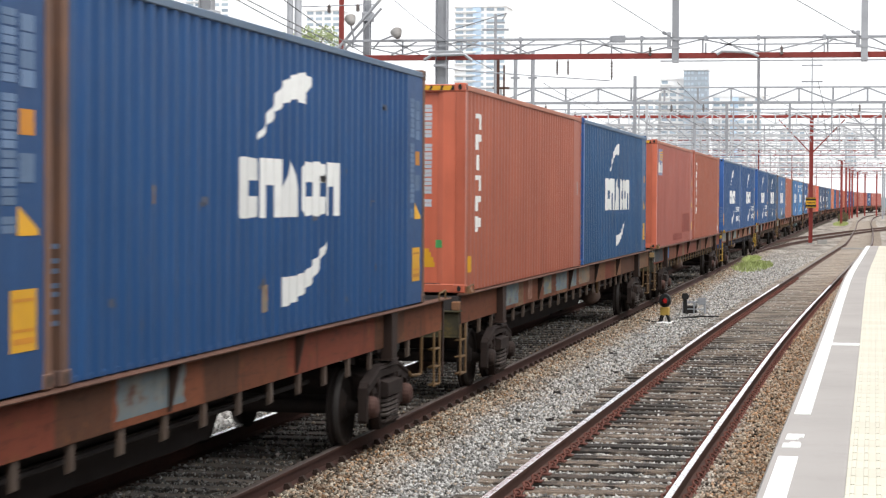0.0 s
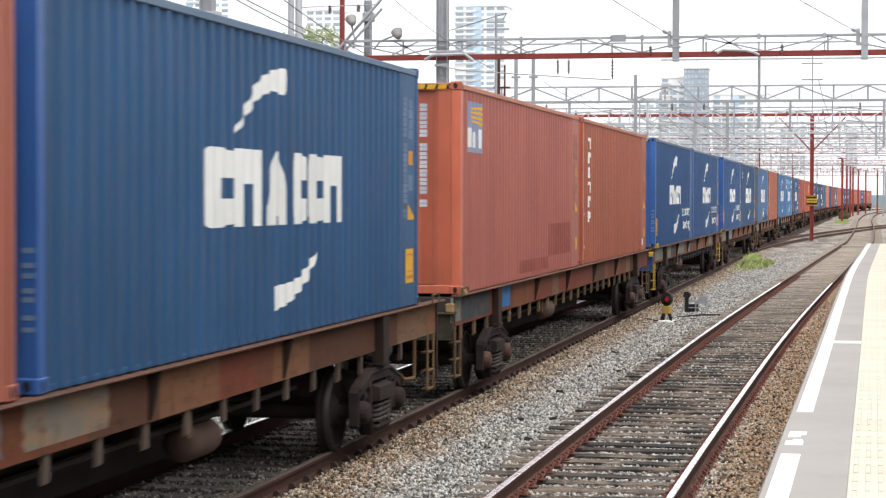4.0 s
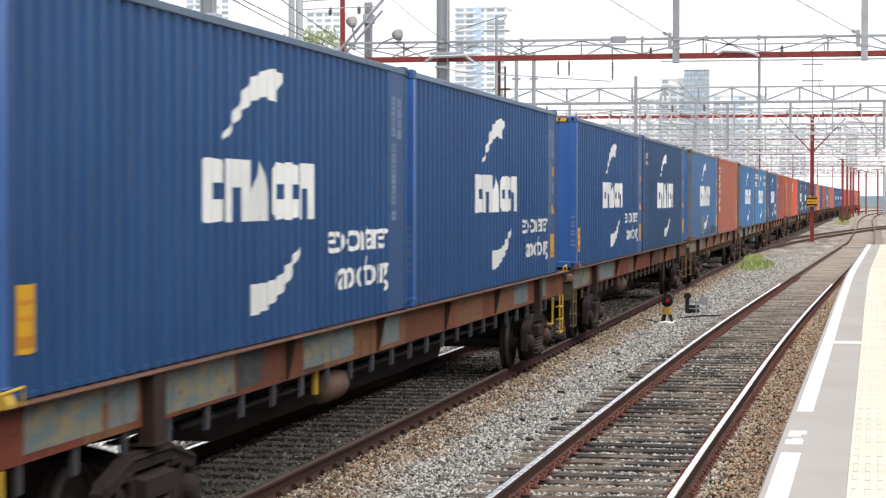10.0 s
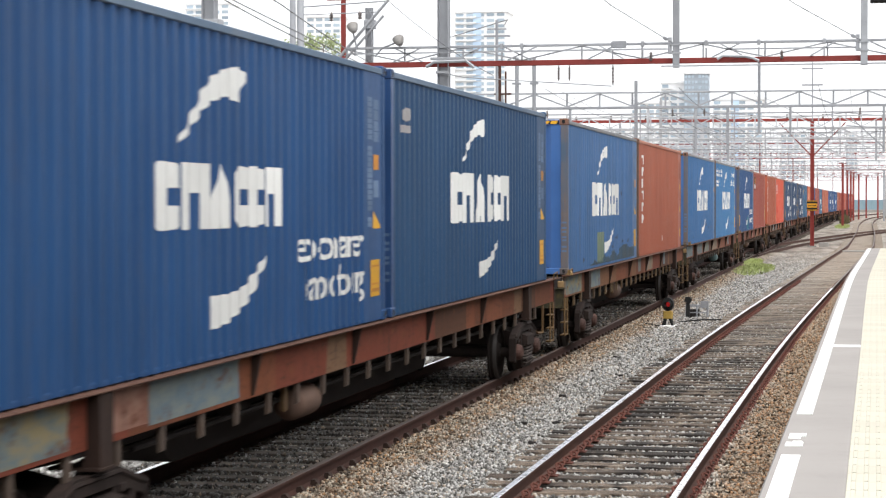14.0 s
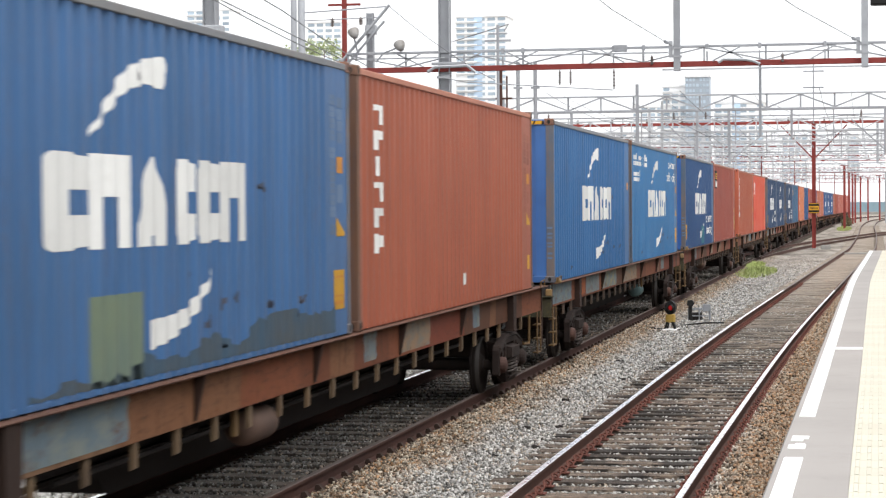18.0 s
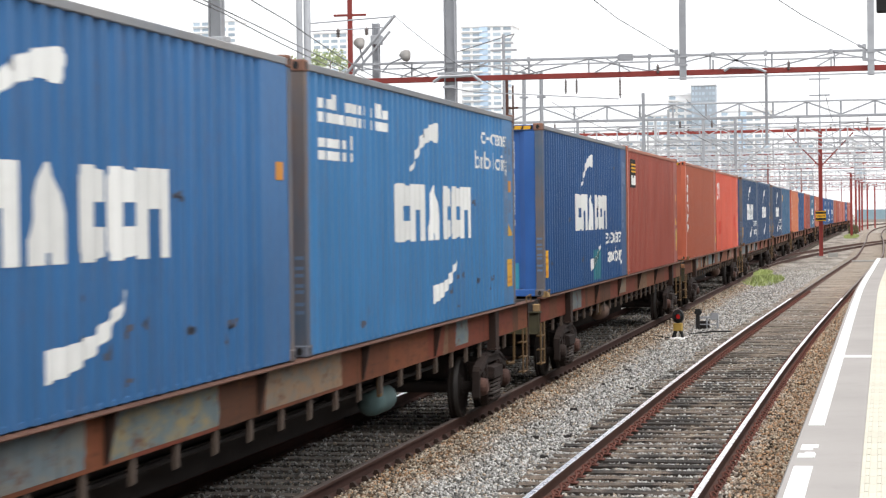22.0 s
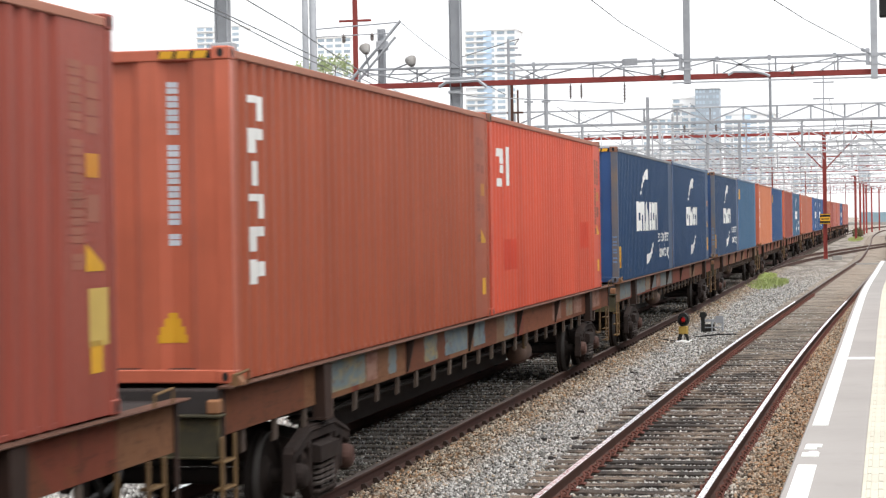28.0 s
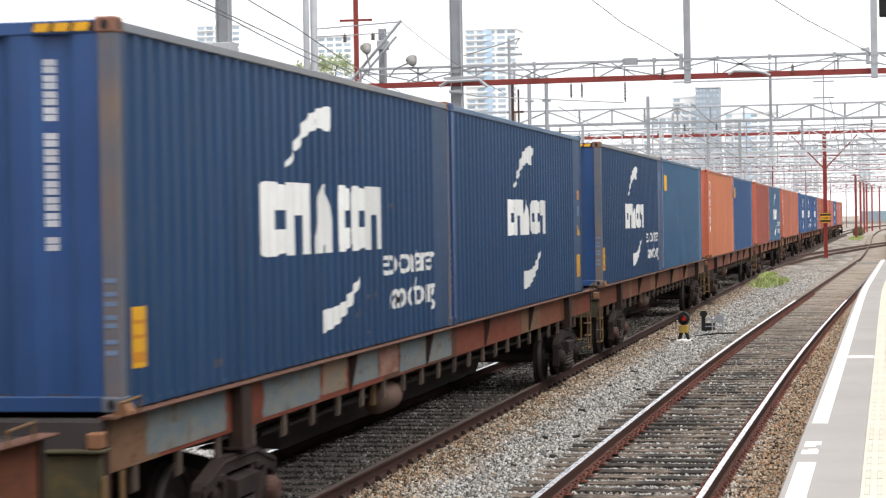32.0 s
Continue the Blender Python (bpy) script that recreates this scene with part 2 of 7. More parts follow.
MAT["wheel"] = surface("wheel_steel", (0.03, 0.024, 0.022), (0.02, 0.017, 0.016), RUST, 0.2, 0.8, gloss=0.05)
MAT["axle_end"] = surface("rusty_axle_end", (0.09, 0.045, 0.036), (0.05, 0.03, 0.025), (0.22, 0.11, 0.075), 0.6, 0.7, scale=9)
MAT["tread"] = surface("worn_tread", (0.06, 0.055, 0.052), None, RUST, 0.2, 0.5, metal=0.4)
MAT["spring"] = surface("spring_steel", (0.085, 0.07, 0.064), None, RUST, 0.4, 0.55)
MAT["rail_side"] = surface("rusty_rail_web", (0.088, 0.043, 0.032), (0.062, 0.034, 0.027), (0.15, 0.07, 0.045), 0.5, 0.8)
MAT["rail_top"] = surface("polished_rail_head", (0.95, 0.95, 0.97), (0.88, 0.88, 0.91), (0.6, 0.55, 0.5), 0.15, 0.26, metal=0.85, vary=0.02)
MAT["rail_dull"] = surface("dull_rail_head", (0.13, 0.1, 0.09), None, RUST, 0.4, 0.5, metal=0.4)
MAT["rail_grimy"] = surface("grimy_rail_web", (0.075, 0.034, 0.026), (0.046, 0.024, 0.02), (0.11, 0.055, 0.04), 0.5, 0.8)
# oil-stained timber, its colour darkened further for the shade under the wagons
MAT["oil_shade_sleeper"] = surface("oil_black_timber", (0.17, 0.14, 0.118), (0.06, 0.05, 0.042), (0.3, 0.26, 0.22), 0.8, 0.85, scale=12, grain=0.5, vary=0.3)
MAT["clip"] = surface("rusty_clip", (0.15, 0.056, 0.042), (0.09, 0.04, 0.032), (0.05, 0.03, 0.026), 0.6, 0.85)
MAT["platform"] = surface("grey_platform_paving", (0.39, 0.366, 0.35), (0.345, 0.325, 0.31), (0.26, 0.24, 0.228), 0.5, 0.92, scale=3, gloss=0.0)
MAT["line_white"] = surface("white_platform_paint", (0.8, 0.8, 0.79), (0.76, 0.76, 0.75), (0.5, 0.48, 0.46), 0.35, 0.85, gloss=0.0)
MAT["tactile"] = surface("cream_tactile_tile", (0.6, 0.57, 0.49), (0.57, 0.535, 0.45), (0.42, 0.38, 0.3), 0.35, 0.9, vary=0.05, gloss=0.0)
MAT["gantry_red"] = surface("red_oxide_gantry_paint", (0.27, 0.05, 0.042), (0.2, 0.042, 0.036), (0.1, 0.05, 0.04), 0.4, 0.6)
MAT["gantry_grey"] = surface("galvanised_steel", (0.4, 0.41, 0.43), (0.32, 0.33, 0.35), (0.16, 0.15, 0.15), 0.5, 0.55, metal=0.3)
MAT["mast_grey"] = surface("grey_mast_paint", (0.34, 0.35, 0.37), (0.28, 0.29, 0.31), (0.13, 0.12, 0.12), 0.4, 0.6)
MAT["wire"] = surface("dark_wire", (0.16, 0.16, 0.17), None, (0.08, 0.08, 0.08), 0.2, 0.5)
MAT["insulator"] = surface("grey_porcelain", (0.2, 0.17, 0.16), (0.13, 0.11, 0.105), (0.07, 0.06, 0.06), 0.3, 0.35)
MAT["lamp_glass"] = surface("floodlight_shell", (0.36, 0.35, 0.34), (0.24, 0.22, 0.2), (0.55, 0.53, 0.51), 0.5, 0.4, scale=9)
MAT["foliage"] = surface("leaf_green", (0.4, 0.46, 0.24), (0.3, 0.37, 0.17), (0.42, 0.44, 0.28), 0.4, 0.6, vary=0.2)
MAT["dry_leaf"] = surface("dark_dry_leaf", (0.09, 0.085, 0.04), (0.14, 0.1, 0.05), (0.2, 0.2, 0.08), 0.5, 0.7, vary=0.2)
MAT["grass"] = surface("bright_grass", (0.46, 0.53, 0.2), (0.37, 0.45, 0.16), (0.42, 0.38, 0.2), 0.4, 0.6, vary=0.2)
MAT["bark"] = surface("bark", (0.1, 0.075, 0.055), None, (0.05, 0.04, 0.03), 0.5, 0.9)
# tower render and glass are paled by distance haze put into the colour
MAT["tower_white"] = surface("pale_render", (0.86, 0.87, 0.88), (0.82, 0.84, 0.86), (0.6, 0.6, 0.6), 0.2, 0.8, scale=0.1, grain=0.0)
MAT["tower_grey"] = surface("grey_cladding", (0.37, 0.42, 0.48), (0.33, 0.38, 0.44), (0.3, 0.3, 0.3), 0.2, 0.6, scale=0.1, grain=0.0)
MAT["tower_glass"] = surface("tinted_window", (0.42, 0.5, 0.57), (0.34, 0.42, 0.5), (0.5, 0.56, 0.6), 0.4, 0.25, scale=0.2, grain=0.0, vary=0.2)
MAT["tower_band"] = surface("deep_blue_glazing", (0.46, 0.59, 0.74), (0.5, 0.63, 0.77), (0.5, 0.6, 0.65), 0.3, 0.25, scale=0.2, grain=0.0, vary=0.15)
# far gantries: distance haze put into a lighter grey
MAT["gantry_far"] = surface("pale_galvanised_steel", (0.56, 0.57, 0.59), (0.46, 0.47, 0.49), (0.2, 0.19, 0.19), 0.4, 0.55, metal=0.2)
MAT["concrete"] = surface("concrete", (0.34, 0.33, 0.31), None, (0.2, 0.19, 0.18), 0.4, 0.85)
MAT["canopy"] = surface("dark_canopy_steel", (0.06, 0.06, 0.06), None, (0.1, 0.1, 0.1), 0.3, 0.6)


def sill_paint():
    """Old sill paint: patches of several coats along the wagon's length, rust eating into their edges."""
    m, nt, bsdf = nodes_of("patched_sill_paint")
    co = nt.nodes.new("ShaderNodeTexCoord").outputs["Object"]
    info = nt.nodes.new("ShaderNodeObjectInfo").outputs["Random"]
    off = nt.nodes.new("ShaderNodeVectorMath")
    off.operation = "ADD"
    nt.links.new(co, off.inputs[0])
    nt.links.new(math_node(nt, "MULTIPLY", info, 91.0), off.inputs[1])
    vec = off.outputs[0]
    warp = nt.nodes.new("ShaderNodeTexNoise")
    warp.inputs["Scale"].default_value, warp.inputs["Detail"].default_value = 2.2, 4
    nt.links.new(vec, warp.inputs["Vector"])
    bend = nt.nodes.new("ShaderNodeMix")
    bend.data_type, bend.blend_type = "RGBA", "ADD"
    bend.inputs["Factor"].default_value = 0.12
    nt.links.new(vec, bend.inputs["A"])
    nt.links.new(warp.outputs["Color"], bend.inputs["B"])
    cell = nt.nodes.new("ShaderNodeTexVoronoi")
    cell.inputs["Scale"].default_value = 1.0
    nt.links.new(stretch(nt, bend.outputs["Result"], 0.05, 0.55, 0.06), cell.inputs["Vector"])
    sep = nt.nodes.new("ShaderNodeSeparateColor")
    nt.links.new(cell.outputs["Color"], sep.inputs[0])
    coats = nt.nodes.new("ShaderNodeValToRGB")
    coats.color_ramp.interpolation = "CONSTANT"
    stops = ((0.0, (0.15, 0.055, 0.03)), (0.3, (0.2, 0.07, 0.036)), (0.5, (0.1, 0.046, 0.028)), (0.62, (0.18, 0.05, 0.03)), (0.78, (0.2, 0.095, 0.05)), (0.9, (0.19, 0.11, 0.065)))
    while len(coats.color_ramp.elements) < len(stops):
        coats.color_ramp.elements.new(0.5)
    for el, (p, rgb) in zip(coats.color_ramp.elements, stops):
        el.position, el.color = p, (*rgb, 1)
    nt.links.new(sep.outputs[0], coats.inputs[0])
    fine = noise_node(nt, vec, 9, 6, 0.7)
    col = mix(nt, ramp(nt, fine, 0.54, 0.7), coats.outputs[0], (0.085, 0.033, 0.018))
    col = mix(nt, ramp(nt, noise_node(nt, stretch(nt, vec, 3, 3, 0.4), 2.5, 5), 0.58, 0.8), col, (0.04, 0.026, 0.02))
    # scuffs along the sill and spots of fresh rust
    scuff = noise_node(nt, stretch(nt, vec, 4, 1.2, 9), 2.0, 6, 0.7)
    col = mix(nt, math_node(nt, "MULTIPLY", ramp(nt, scuff, 0.52, 0.7), 0.5), col, (0.04, 0.026, 0.02))
    col = mix(nt, math_node(nt, "MULTIPLY", ramp(nt, noise_node(nt, vec, 4.5, 6, 0.7), 0.58, 0.7), 0.8), col, (0.22, 0.09, 0.036))
    nt.links.new(col, bsdf.inputs["Base Color"])
    bsdf.inputs["Roughness"].default_value = 0.75
    bsdf.inputs["Specular IOR Level"].default_value = 0.12
    bump(nt, bsdf, fine, 0.25, 0.01)
    return m


MAT["corrosion"] = surface("dull_corroded_paint", (0.05, 0.088, 0.13), (0.075, 0.08, 0.08), (0.04, 0.09, 0.16), 0.9, 0.8, scale=10)
MAT["stain"] = surface("rust_stain", (0.1, 0.095, 0.115), (0.07, 0.085, 0.12), (0.05, 0.1, 0.19), 0.9, 0.8, scale=14)
MAT["sill"] = sill_paint()


def coat(name, main, blotch):
    """A patch of old paint on a sill: scraped through to rust, smeared with grime, a second colour in blotches."""
    m, nt, bsdf = nodes_of(name)
    co = nt.nodes.new("ShaderNodeTexCoord").outputs["Object"]
    info = nt.nodes.new("ShaderNodeObjectInfo").outputs["Random"]
    off = nt.nodes.new("ShaderNodeVectorMath")
    off.operation = "ADD"
    nt.links.new(co, off.inputs[0])
    nt.links.new(math_node(nt, "MULTIPLY", info, 61.0), off.inputs[1])
    vec = off.outputs[0]
    col = mix(nt, ramp(nt, noise_node(nt, stretch(nt, vec, 1, 1.5, 4), 1.8, 5), 0.42, 0.62), main, blotch)
    col = mix(nt, math_node(nt, "MULTIPLY", ramp(nt, noise_node(nt, stretch(nt, vec, 1, 1.2, 2.5), 2.2, 7, 0.7), 0.55, 0.68), 0.85), col, (0.13, 0.05, 0.028))
    col = mix(nt, math_node(nt, "MULTIPLY", ramp(nt, noise_node(nt, stretch(nt, vec, 2, 2, 0.5), 3.0, 6, 0.7), 0.56, 0.74), 0.6), col, (0.045, 0.034, 0.028))
    nt.links.new(col, bsdf.inputs["Base Color"])
    bsdf.inputs["Roughness"].default_value = 0.75
    bsdf.inputs["Specular IOR Level"].default_value = 0.12
    bump(nt, bsdf, noise_node(nt, vec, 20, 5), 0.2, 0.01)
    return m


MAT["patch_grey"] = coat("grey_blue_paint_patch", (0.15, 0.185, 0.2), (0.2, 0.2, 0.18))
MAT["patch_dark"] = coat("dark_grey_paint_patch", (0.05, 0.056, 0.064), (0.08, 0.085, 0.08))
MAT["patch_tan"] = coat("tan_paint_patch", (0.27, 0.18, 0.115), (0.2, 0.18, 0.15))
MAT["patch_gold"] = coat("ochre_over_blue_paint_patch", (0.15, 0.19, 0.2), (0.27, 0.225, 0.13))
MAT["patch_pink"] = coat("pinkish_primer_patch", (0.3, 0.17, 0.13), (0.22, 0.105, 0.075))
MAT["patch_blue"] = coat("faded_blue_paint_patch", (0.14, 0.185, 0.215), (0.2, 0.225, 0.21))
MAT["patch_bright"] = coat("bright_blue_paint_patch", (0.04, 0.16, 0.42), (0.06, 0.18, 0.4))
MAT["patch_orange"] = coat("orange_paint_patch", (0.33, 0.085, 0.026), (0.28, 0.09, 0.035))


def glow(name, rgb, strength):
    m, nt, bsdf = nodes_of(name)
    bsdf.inputs["Base Color"].default_value = (*rgb, 1)
    bsdf.inputs["Emission Color"].default_value = (*rgb, 1)
    bsdf.inputs["Emission Strength"].default_value = strength
    return m


MAT["red_light"] = glow("red_signal_lens", (0.6, 0.03, 0.03), 0.18)


def ballast_material(name, island, pale=False):
    m, nt, bsdf = nodes_of(name)
    co = nt.nodes.new("ShaderNodeTexCoord").outputs["Object"]
    sep = nt.nodes.new("ShaderNodeSeparateXYZ")
    nt.links.new(co, sep.inputs[0])
    big = noise_node(nt, co, 0.6, 4)
    if island:
        cell = nt.nodes.new("ShaderNodeNewGeometry").outputs["Random Per Island"]
        height = noise_node(nt, co, 60, 3)
    else:
        v = nt.nodes.new("ShaderNodeTexVoronoi")
        v.inputs["Scale"].default_value = 36
        nt.links.new(co, v.inputs["Vector"])
        s = nt.nodes.new("ShaderNodeSeparateColor")
        nt.links.new(v.outputs["Color"], s.inputs[0])
        cell, height = s.outputs[0], math_node(nt, "SUBTRACT", 1.0, v.outputs["Distance"])
    # the bed's factor is lower: shade between the stones put into its colour
    k = 0.95 if island else 0.45
    tint = lambda *rgb: tuple(k * q for q in rgb)
    other = math_node(nt, "FRACT", math_node(nt, "MULTIPLY", cell, 7.3), 0.0)
    tone = math_node(nt, "POWER", cell, 1.25)
    grey = mix(nt, tone, tint(0.085, 0.08, 0.073), tint(0.62, 0.605, 0.58))
    grey = mix(nt, ramp(nt, other, 0.85, 1.0), grey, tint(0.4, 0.32, 0.24))
    brown = mix(nt, tone, tint(0.055, 0.033, 0.02), tint(0.58, 0.485, 0.35))
    brown = mix(nt, ramp(nt, other, 0.68, 0.95), brown, tint(0.42, 0.205, 0.075))
    # rust from the brakes lies in a band along the train's rail and between the sleepers
    d = math_node(nt, "ABSOLUTE", math_node(nt, "ADD", sep.outputs[0], 5.55), 0.0)
    band = ramp(nt, math_node(nt, "ADD", d, math_node(nt, "MULTIPLY", big, 0.9)), 1.3, 0.8)
    d2 = math_node(nt, "ABSOLUTE", math_node(nt, "ADD", sep.outputs[0], 1.15), 0.0)
    band2 = ramp(nt, math_node(nt, "ADD", d2, math_node(nt, "MULTIPLY", big, 0.6)), 1.0, 0.5)
    col = mix(nt, math_node(nt, "MULTIPLY", math_node(nt, "MAXIMUM", band, math_node(nt, "MULTIPLY", band2, 1.15)), 0.72), grey, brown)
    clump = noise_node(nt, co, 4.5, 5, 0.7)
    col = mix(nt, math_node(nt, "MULTIPLY", math_node(nt, "MULTIPLY", math_node(nt, "MAXIMUM", band, math_node(nt, "MULTIPLY", band2, 0.4)), ramp(nt, clump, 0.5, 0.62)), 0.72), col, (0.12, 0.062, 0.03))
    col = mix(nt, math_node(nt, "MULTIPLY", band2, math_node(nt, "MULTIPLY", other, 0.45)), col, (0.46, 0.27, 0.16))
    # oil, brake dust and painted wagon shade blacken stones between the train's rails, but for a few pale ones
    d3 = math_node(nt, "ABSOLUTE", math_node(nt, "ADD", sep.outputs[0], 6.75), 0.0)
    oil_shade = math_node(nt, "MULTIPLY", ramp(nt, math_node(nt, "ADD", d3, math_node(nt, "MULTIPLY", big, 0.3)), 1.15, 0.95), ramp(nt, other, 0.72, 0.6))
    col = mix(nt, math_node(nt, "MULTIPLY", oil_shade, 0.5), col, (0.03, 0.025, 0.021))
    # the yard beyond: dusty grey-brown ground, blotched with oil and bare soil
    far = mix(nt, ramp(nt, noise_node(nt, stretch(nt, co, 1.6, 0.35, 1), 0.5, 7, 0.7), 0.4, 0.62), (0.46, 0.41, 0.355), (0.17, 0.14, 0.115))
    col = mix(nt, math_node(nt, "MULTIPLY", ramp(nt, sep.outputs[1], 80, 135), 0.8), col, far)
    # open light beyond the train, put into a paler stone colour
    if pale:
        col = mix(nt, math_node(nt, "POWER", cell, 0.6), (0.22, 0.205, 0.19), (0.78, 0.76, 0.72))
    nt.links.new(col, bsdf.inputs["Base Color"])
    bsdf.inputs["Roughness"].default_value = 0.9
    bsdf.inputs["Specular IOR Level"].default_value = 0.2
    bump(nt, bsdf, height, 0.9 if not island else 0.3, 0.04 if not island else 0.01)
    return m


def timber():
    """Old sleepers: tan weathered tops, black cracks along the grain, oil dripped in patches along the track."""
    m, nt, bsdf = nodes_of("weathered_timber")
    co = nt.nodes.new("ShaderNodeTexCoord").outputs["Object"]
    info = nt.nodes.new("ShaderNodeObjectInfo").outputs["Random"]
    place = nt.nodes.new("ShaderNodeNewGeometry").outputs["Position"]
    off = nt.nodes.new("ShaderNodeVectorMath")
    off.operation = "ADD"
    nt.links.new(co, off.inputs[0])
    nt.links.new(math_node(nt, "MULTIPLY", info, 53.0), off.inputs[1])
    grainy = noise_node(nt, stretch(nt, off.outputs[0], 1.6, 22, 4), 3.0, 6, 0.7)
    col = mix(nt, ramp(nt, info, 0.0, 1.0), (0.27, 0.205, 0.155), (0.11, 0.083, 0.065))
    col = mix(nt, ramp(nt, grainy, 0.44, 0.58), col, (0.022, 0.018, 0.016))
    col = mix(nt, ramp(nt, noise_node(nt, off.outputs[0], 5.0, 4), 0.58, 0.72), col, (0.36, 0.3, 0.235))
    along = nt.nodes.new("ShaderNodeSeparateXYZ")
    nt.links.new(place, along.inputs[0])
    # farther along, the timber turns paler and less oil-stained
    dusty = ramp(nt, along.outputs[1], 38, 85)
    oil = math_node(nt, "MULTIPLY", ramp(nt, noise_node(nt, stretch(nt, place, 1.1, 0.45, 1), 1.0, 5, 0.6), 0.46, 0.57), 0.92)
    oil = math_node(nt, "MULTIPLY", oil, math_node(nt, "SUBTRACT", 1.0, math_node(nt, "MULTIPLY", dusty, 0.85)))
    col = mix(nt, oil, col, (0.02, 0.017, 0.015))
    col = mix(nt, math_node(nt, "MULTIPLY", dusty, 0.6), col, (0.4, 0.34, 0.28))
    nt.links.new(col, bsdf.inputs["Base Color"])
    bsdf.inputs["Roughness"].default_value = 0.85
    bsdf.inputs["Specular IOR Level"].default_value = 0.3
    bump(nt, bsdf, grainy, 0.8, 0.02)
    return m


MAT["sleeper"] = timber()
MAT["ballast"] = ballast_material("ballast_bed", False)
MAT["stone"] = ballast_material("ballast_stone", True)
MAT["lit_stone"] = ballast_material("pale_ballast_stone", True, True)


# ---- mesh building ----
class Shape:
    """Collects faces of one mesh."""

    def __init__(self):
        self.v, self.f = [], []

    def add(self, verts, faces):
        k = len(self.v)
        self.v += [tuple(p) for p in verts]
        self.f += [tuple(i + k for i in q) for q in faces]
        return self

    def box(self, x0, x1, y0, y1, z0, z1, bevel=0.0):
        if bevel <= 0:
            p = [(x, y, z) for x in (x0, x1) for y in (y0, y1) for z in (z0, z1)]
            return self.add(p, [(0, 1, 3, 2), (4, 6, 7, 5), (0, 4, 5, 1), (2, 3, 7, 6), (0, 2, 6, 4), (1, 5, 7, 3)])
        b = min(bevel, 0.49 * min(x1 - x0, y1 - y0, z1 - z0))
        # the sides with cut vertical edges, and a smaller top and bottom
        def ring(i, z):
            return [(x0 + i, y0 + b, z), (x0 + b, y0 + i, z), (x1 - b, y0 + i, z), (x1 - i, y0 + b, z),
                    (x1 - i, y1 - b, z), (x1 - b, y1 - i, z), (x0 + b, y1 - i, z), (x0 + i, y1 - b, z)]
        rings = [ring(b * 0.9, z0), ring(0, z0 + b), ring(0, z1 - b), ring(b * 0.9, z1)]
        faces = [tuple(range(7, -1, -1)), tuple(range(24, 32))]
        for r in range(3):
            for i in range(8):
                j = (i + 1) % 8
                faces.append((r * 8 + i, r * 8 + j, r * 8 + 8 + j, r * 8 + 8 + i))
        return self.add([p for q in rings for p in q], faces)

    def prism(self, outline, axis, lo, hi):
        """A flat outline of (a, b) pairs pushed along an axis: x takes (y, z), y takes (x, z), z takes (x, y)."""
        n = len(outline)
        def put(a, b, c):
            return {"x": (c, a, b), "y": (a, c, b), "z": (a, b, c)}[axis]
        p = [put(a, b, lo) for a, b in outline] + [put(a, b, hi) for a, b in outline]
        return self.add(p, [tuple(range(n - 1, -1, -1)), tuple(range(n, 2 * n))]
                        + [(i, (i + 1) % n, n + (i + 1) % n, n + i) for i in range(n)])

    def tube(self, p, q, r, n=8, r2=None, caps=True):
        p, q = Vector(p), Vector(q)
        d = (q - p).normalized()
        a = d.orthogonal().normalized()
        b = d.cross(a)
        r2 = r if r2 is None else r2
        ang = [2 * math.pi * i / n for i in range(n)]
        pts = [p + (a * math.cos(t) + b * math.sin(t)) * r for t in ang] + [q + (a * math.cos(t) + b * math.sin(t)) * r2 for t in ang]
        faces = [(i, (i + 1) % n, n + (i + 1) % n, n + i) for i in range(n)]
        if caps:
            faces += [tuple(range(n - 1, -1, -1)), tuple(range(n, 2 * n))]
        return self.add(pts, faces)

    def beam(self, p, q, w, h):
        """A square bar from p to q, w wide and h deep."""
        p, q = Vector(p), Vector(q)
        d = (q - p).normalized()
        up = Vector((0, 0, 1)) if abs(d.z) < 0.95 else Vector((0, 1, 0))
        a = d.cross(up).normalized() * (w / 2)
        b = a.cross(d).normalized() * (h / 2)
        pts = [c + s * a + t * b for c in (p, q) for s, t in ((-1, -1), (1, -1), (1, 1), (-1, 1))]
        return self.add(pts, [(3, 2, 1, 0), (4, 5, 6, 7), (0, 1, 5, 4), (1, 2, 6, 5), (2, 3, 7, 6), (3, 0, 4, 7)])

    def lathe(self, profile, centre, axis="x", n=24):
        """Turns (along, radius) pairs about an axis."""
        k = len(profile)
        pts = []
        for i in range(n):
            t = 2 * math.pi * i / n
            for a, r in profile:
                u, w = r * math.cos(t), r * math.sin(t)
                o = {"x": (a, u, w), "y": (u, a, w), "z": (u, w, a)}[axis]
                pts.append(tuple(c + d for c, d in zip(centre, o)))
        faces = [(i * k + j, ((i + 1) % n) * k + j, ((i + 1) % n) * k + j + 1, i * k + j + 1) for i in range(n) for j in range(k - 1)]
        return self.add(pts, faces)

    def path(self, pts, r, n=6):
        """One unbroken round rod through the points."""
        pts = [Vector(p) for p in pts]
        rings, a = [], None
        for i, p in enumerate(pts):
            d = (pts[min(i + 1, len(pts) - 1)] - pts[max(i - 1, 0)]).normalized()
            a = d.orthogonal().normalized() if a is None else (a - d * a.dot(d)).normalized()
            b = d.cross(a)
            rings += [p + (a * math.cos(2 * math.pi * k / n) + b * math.sin(2 * math.pi * k / n)) * r for k in range(n)]
        m = len(pts)
        faces = [(i * n + k, i * n + (k + 1) % n, (i + 1) * n + (k + 1) % n, (i + 1) * n + k) for i in range(m - 1) for k in range(n)]
        return self.add(rings, faces + [tuple(range(n - 1, -1, -1)), tuple(range((m - 1) * n, m * n))])

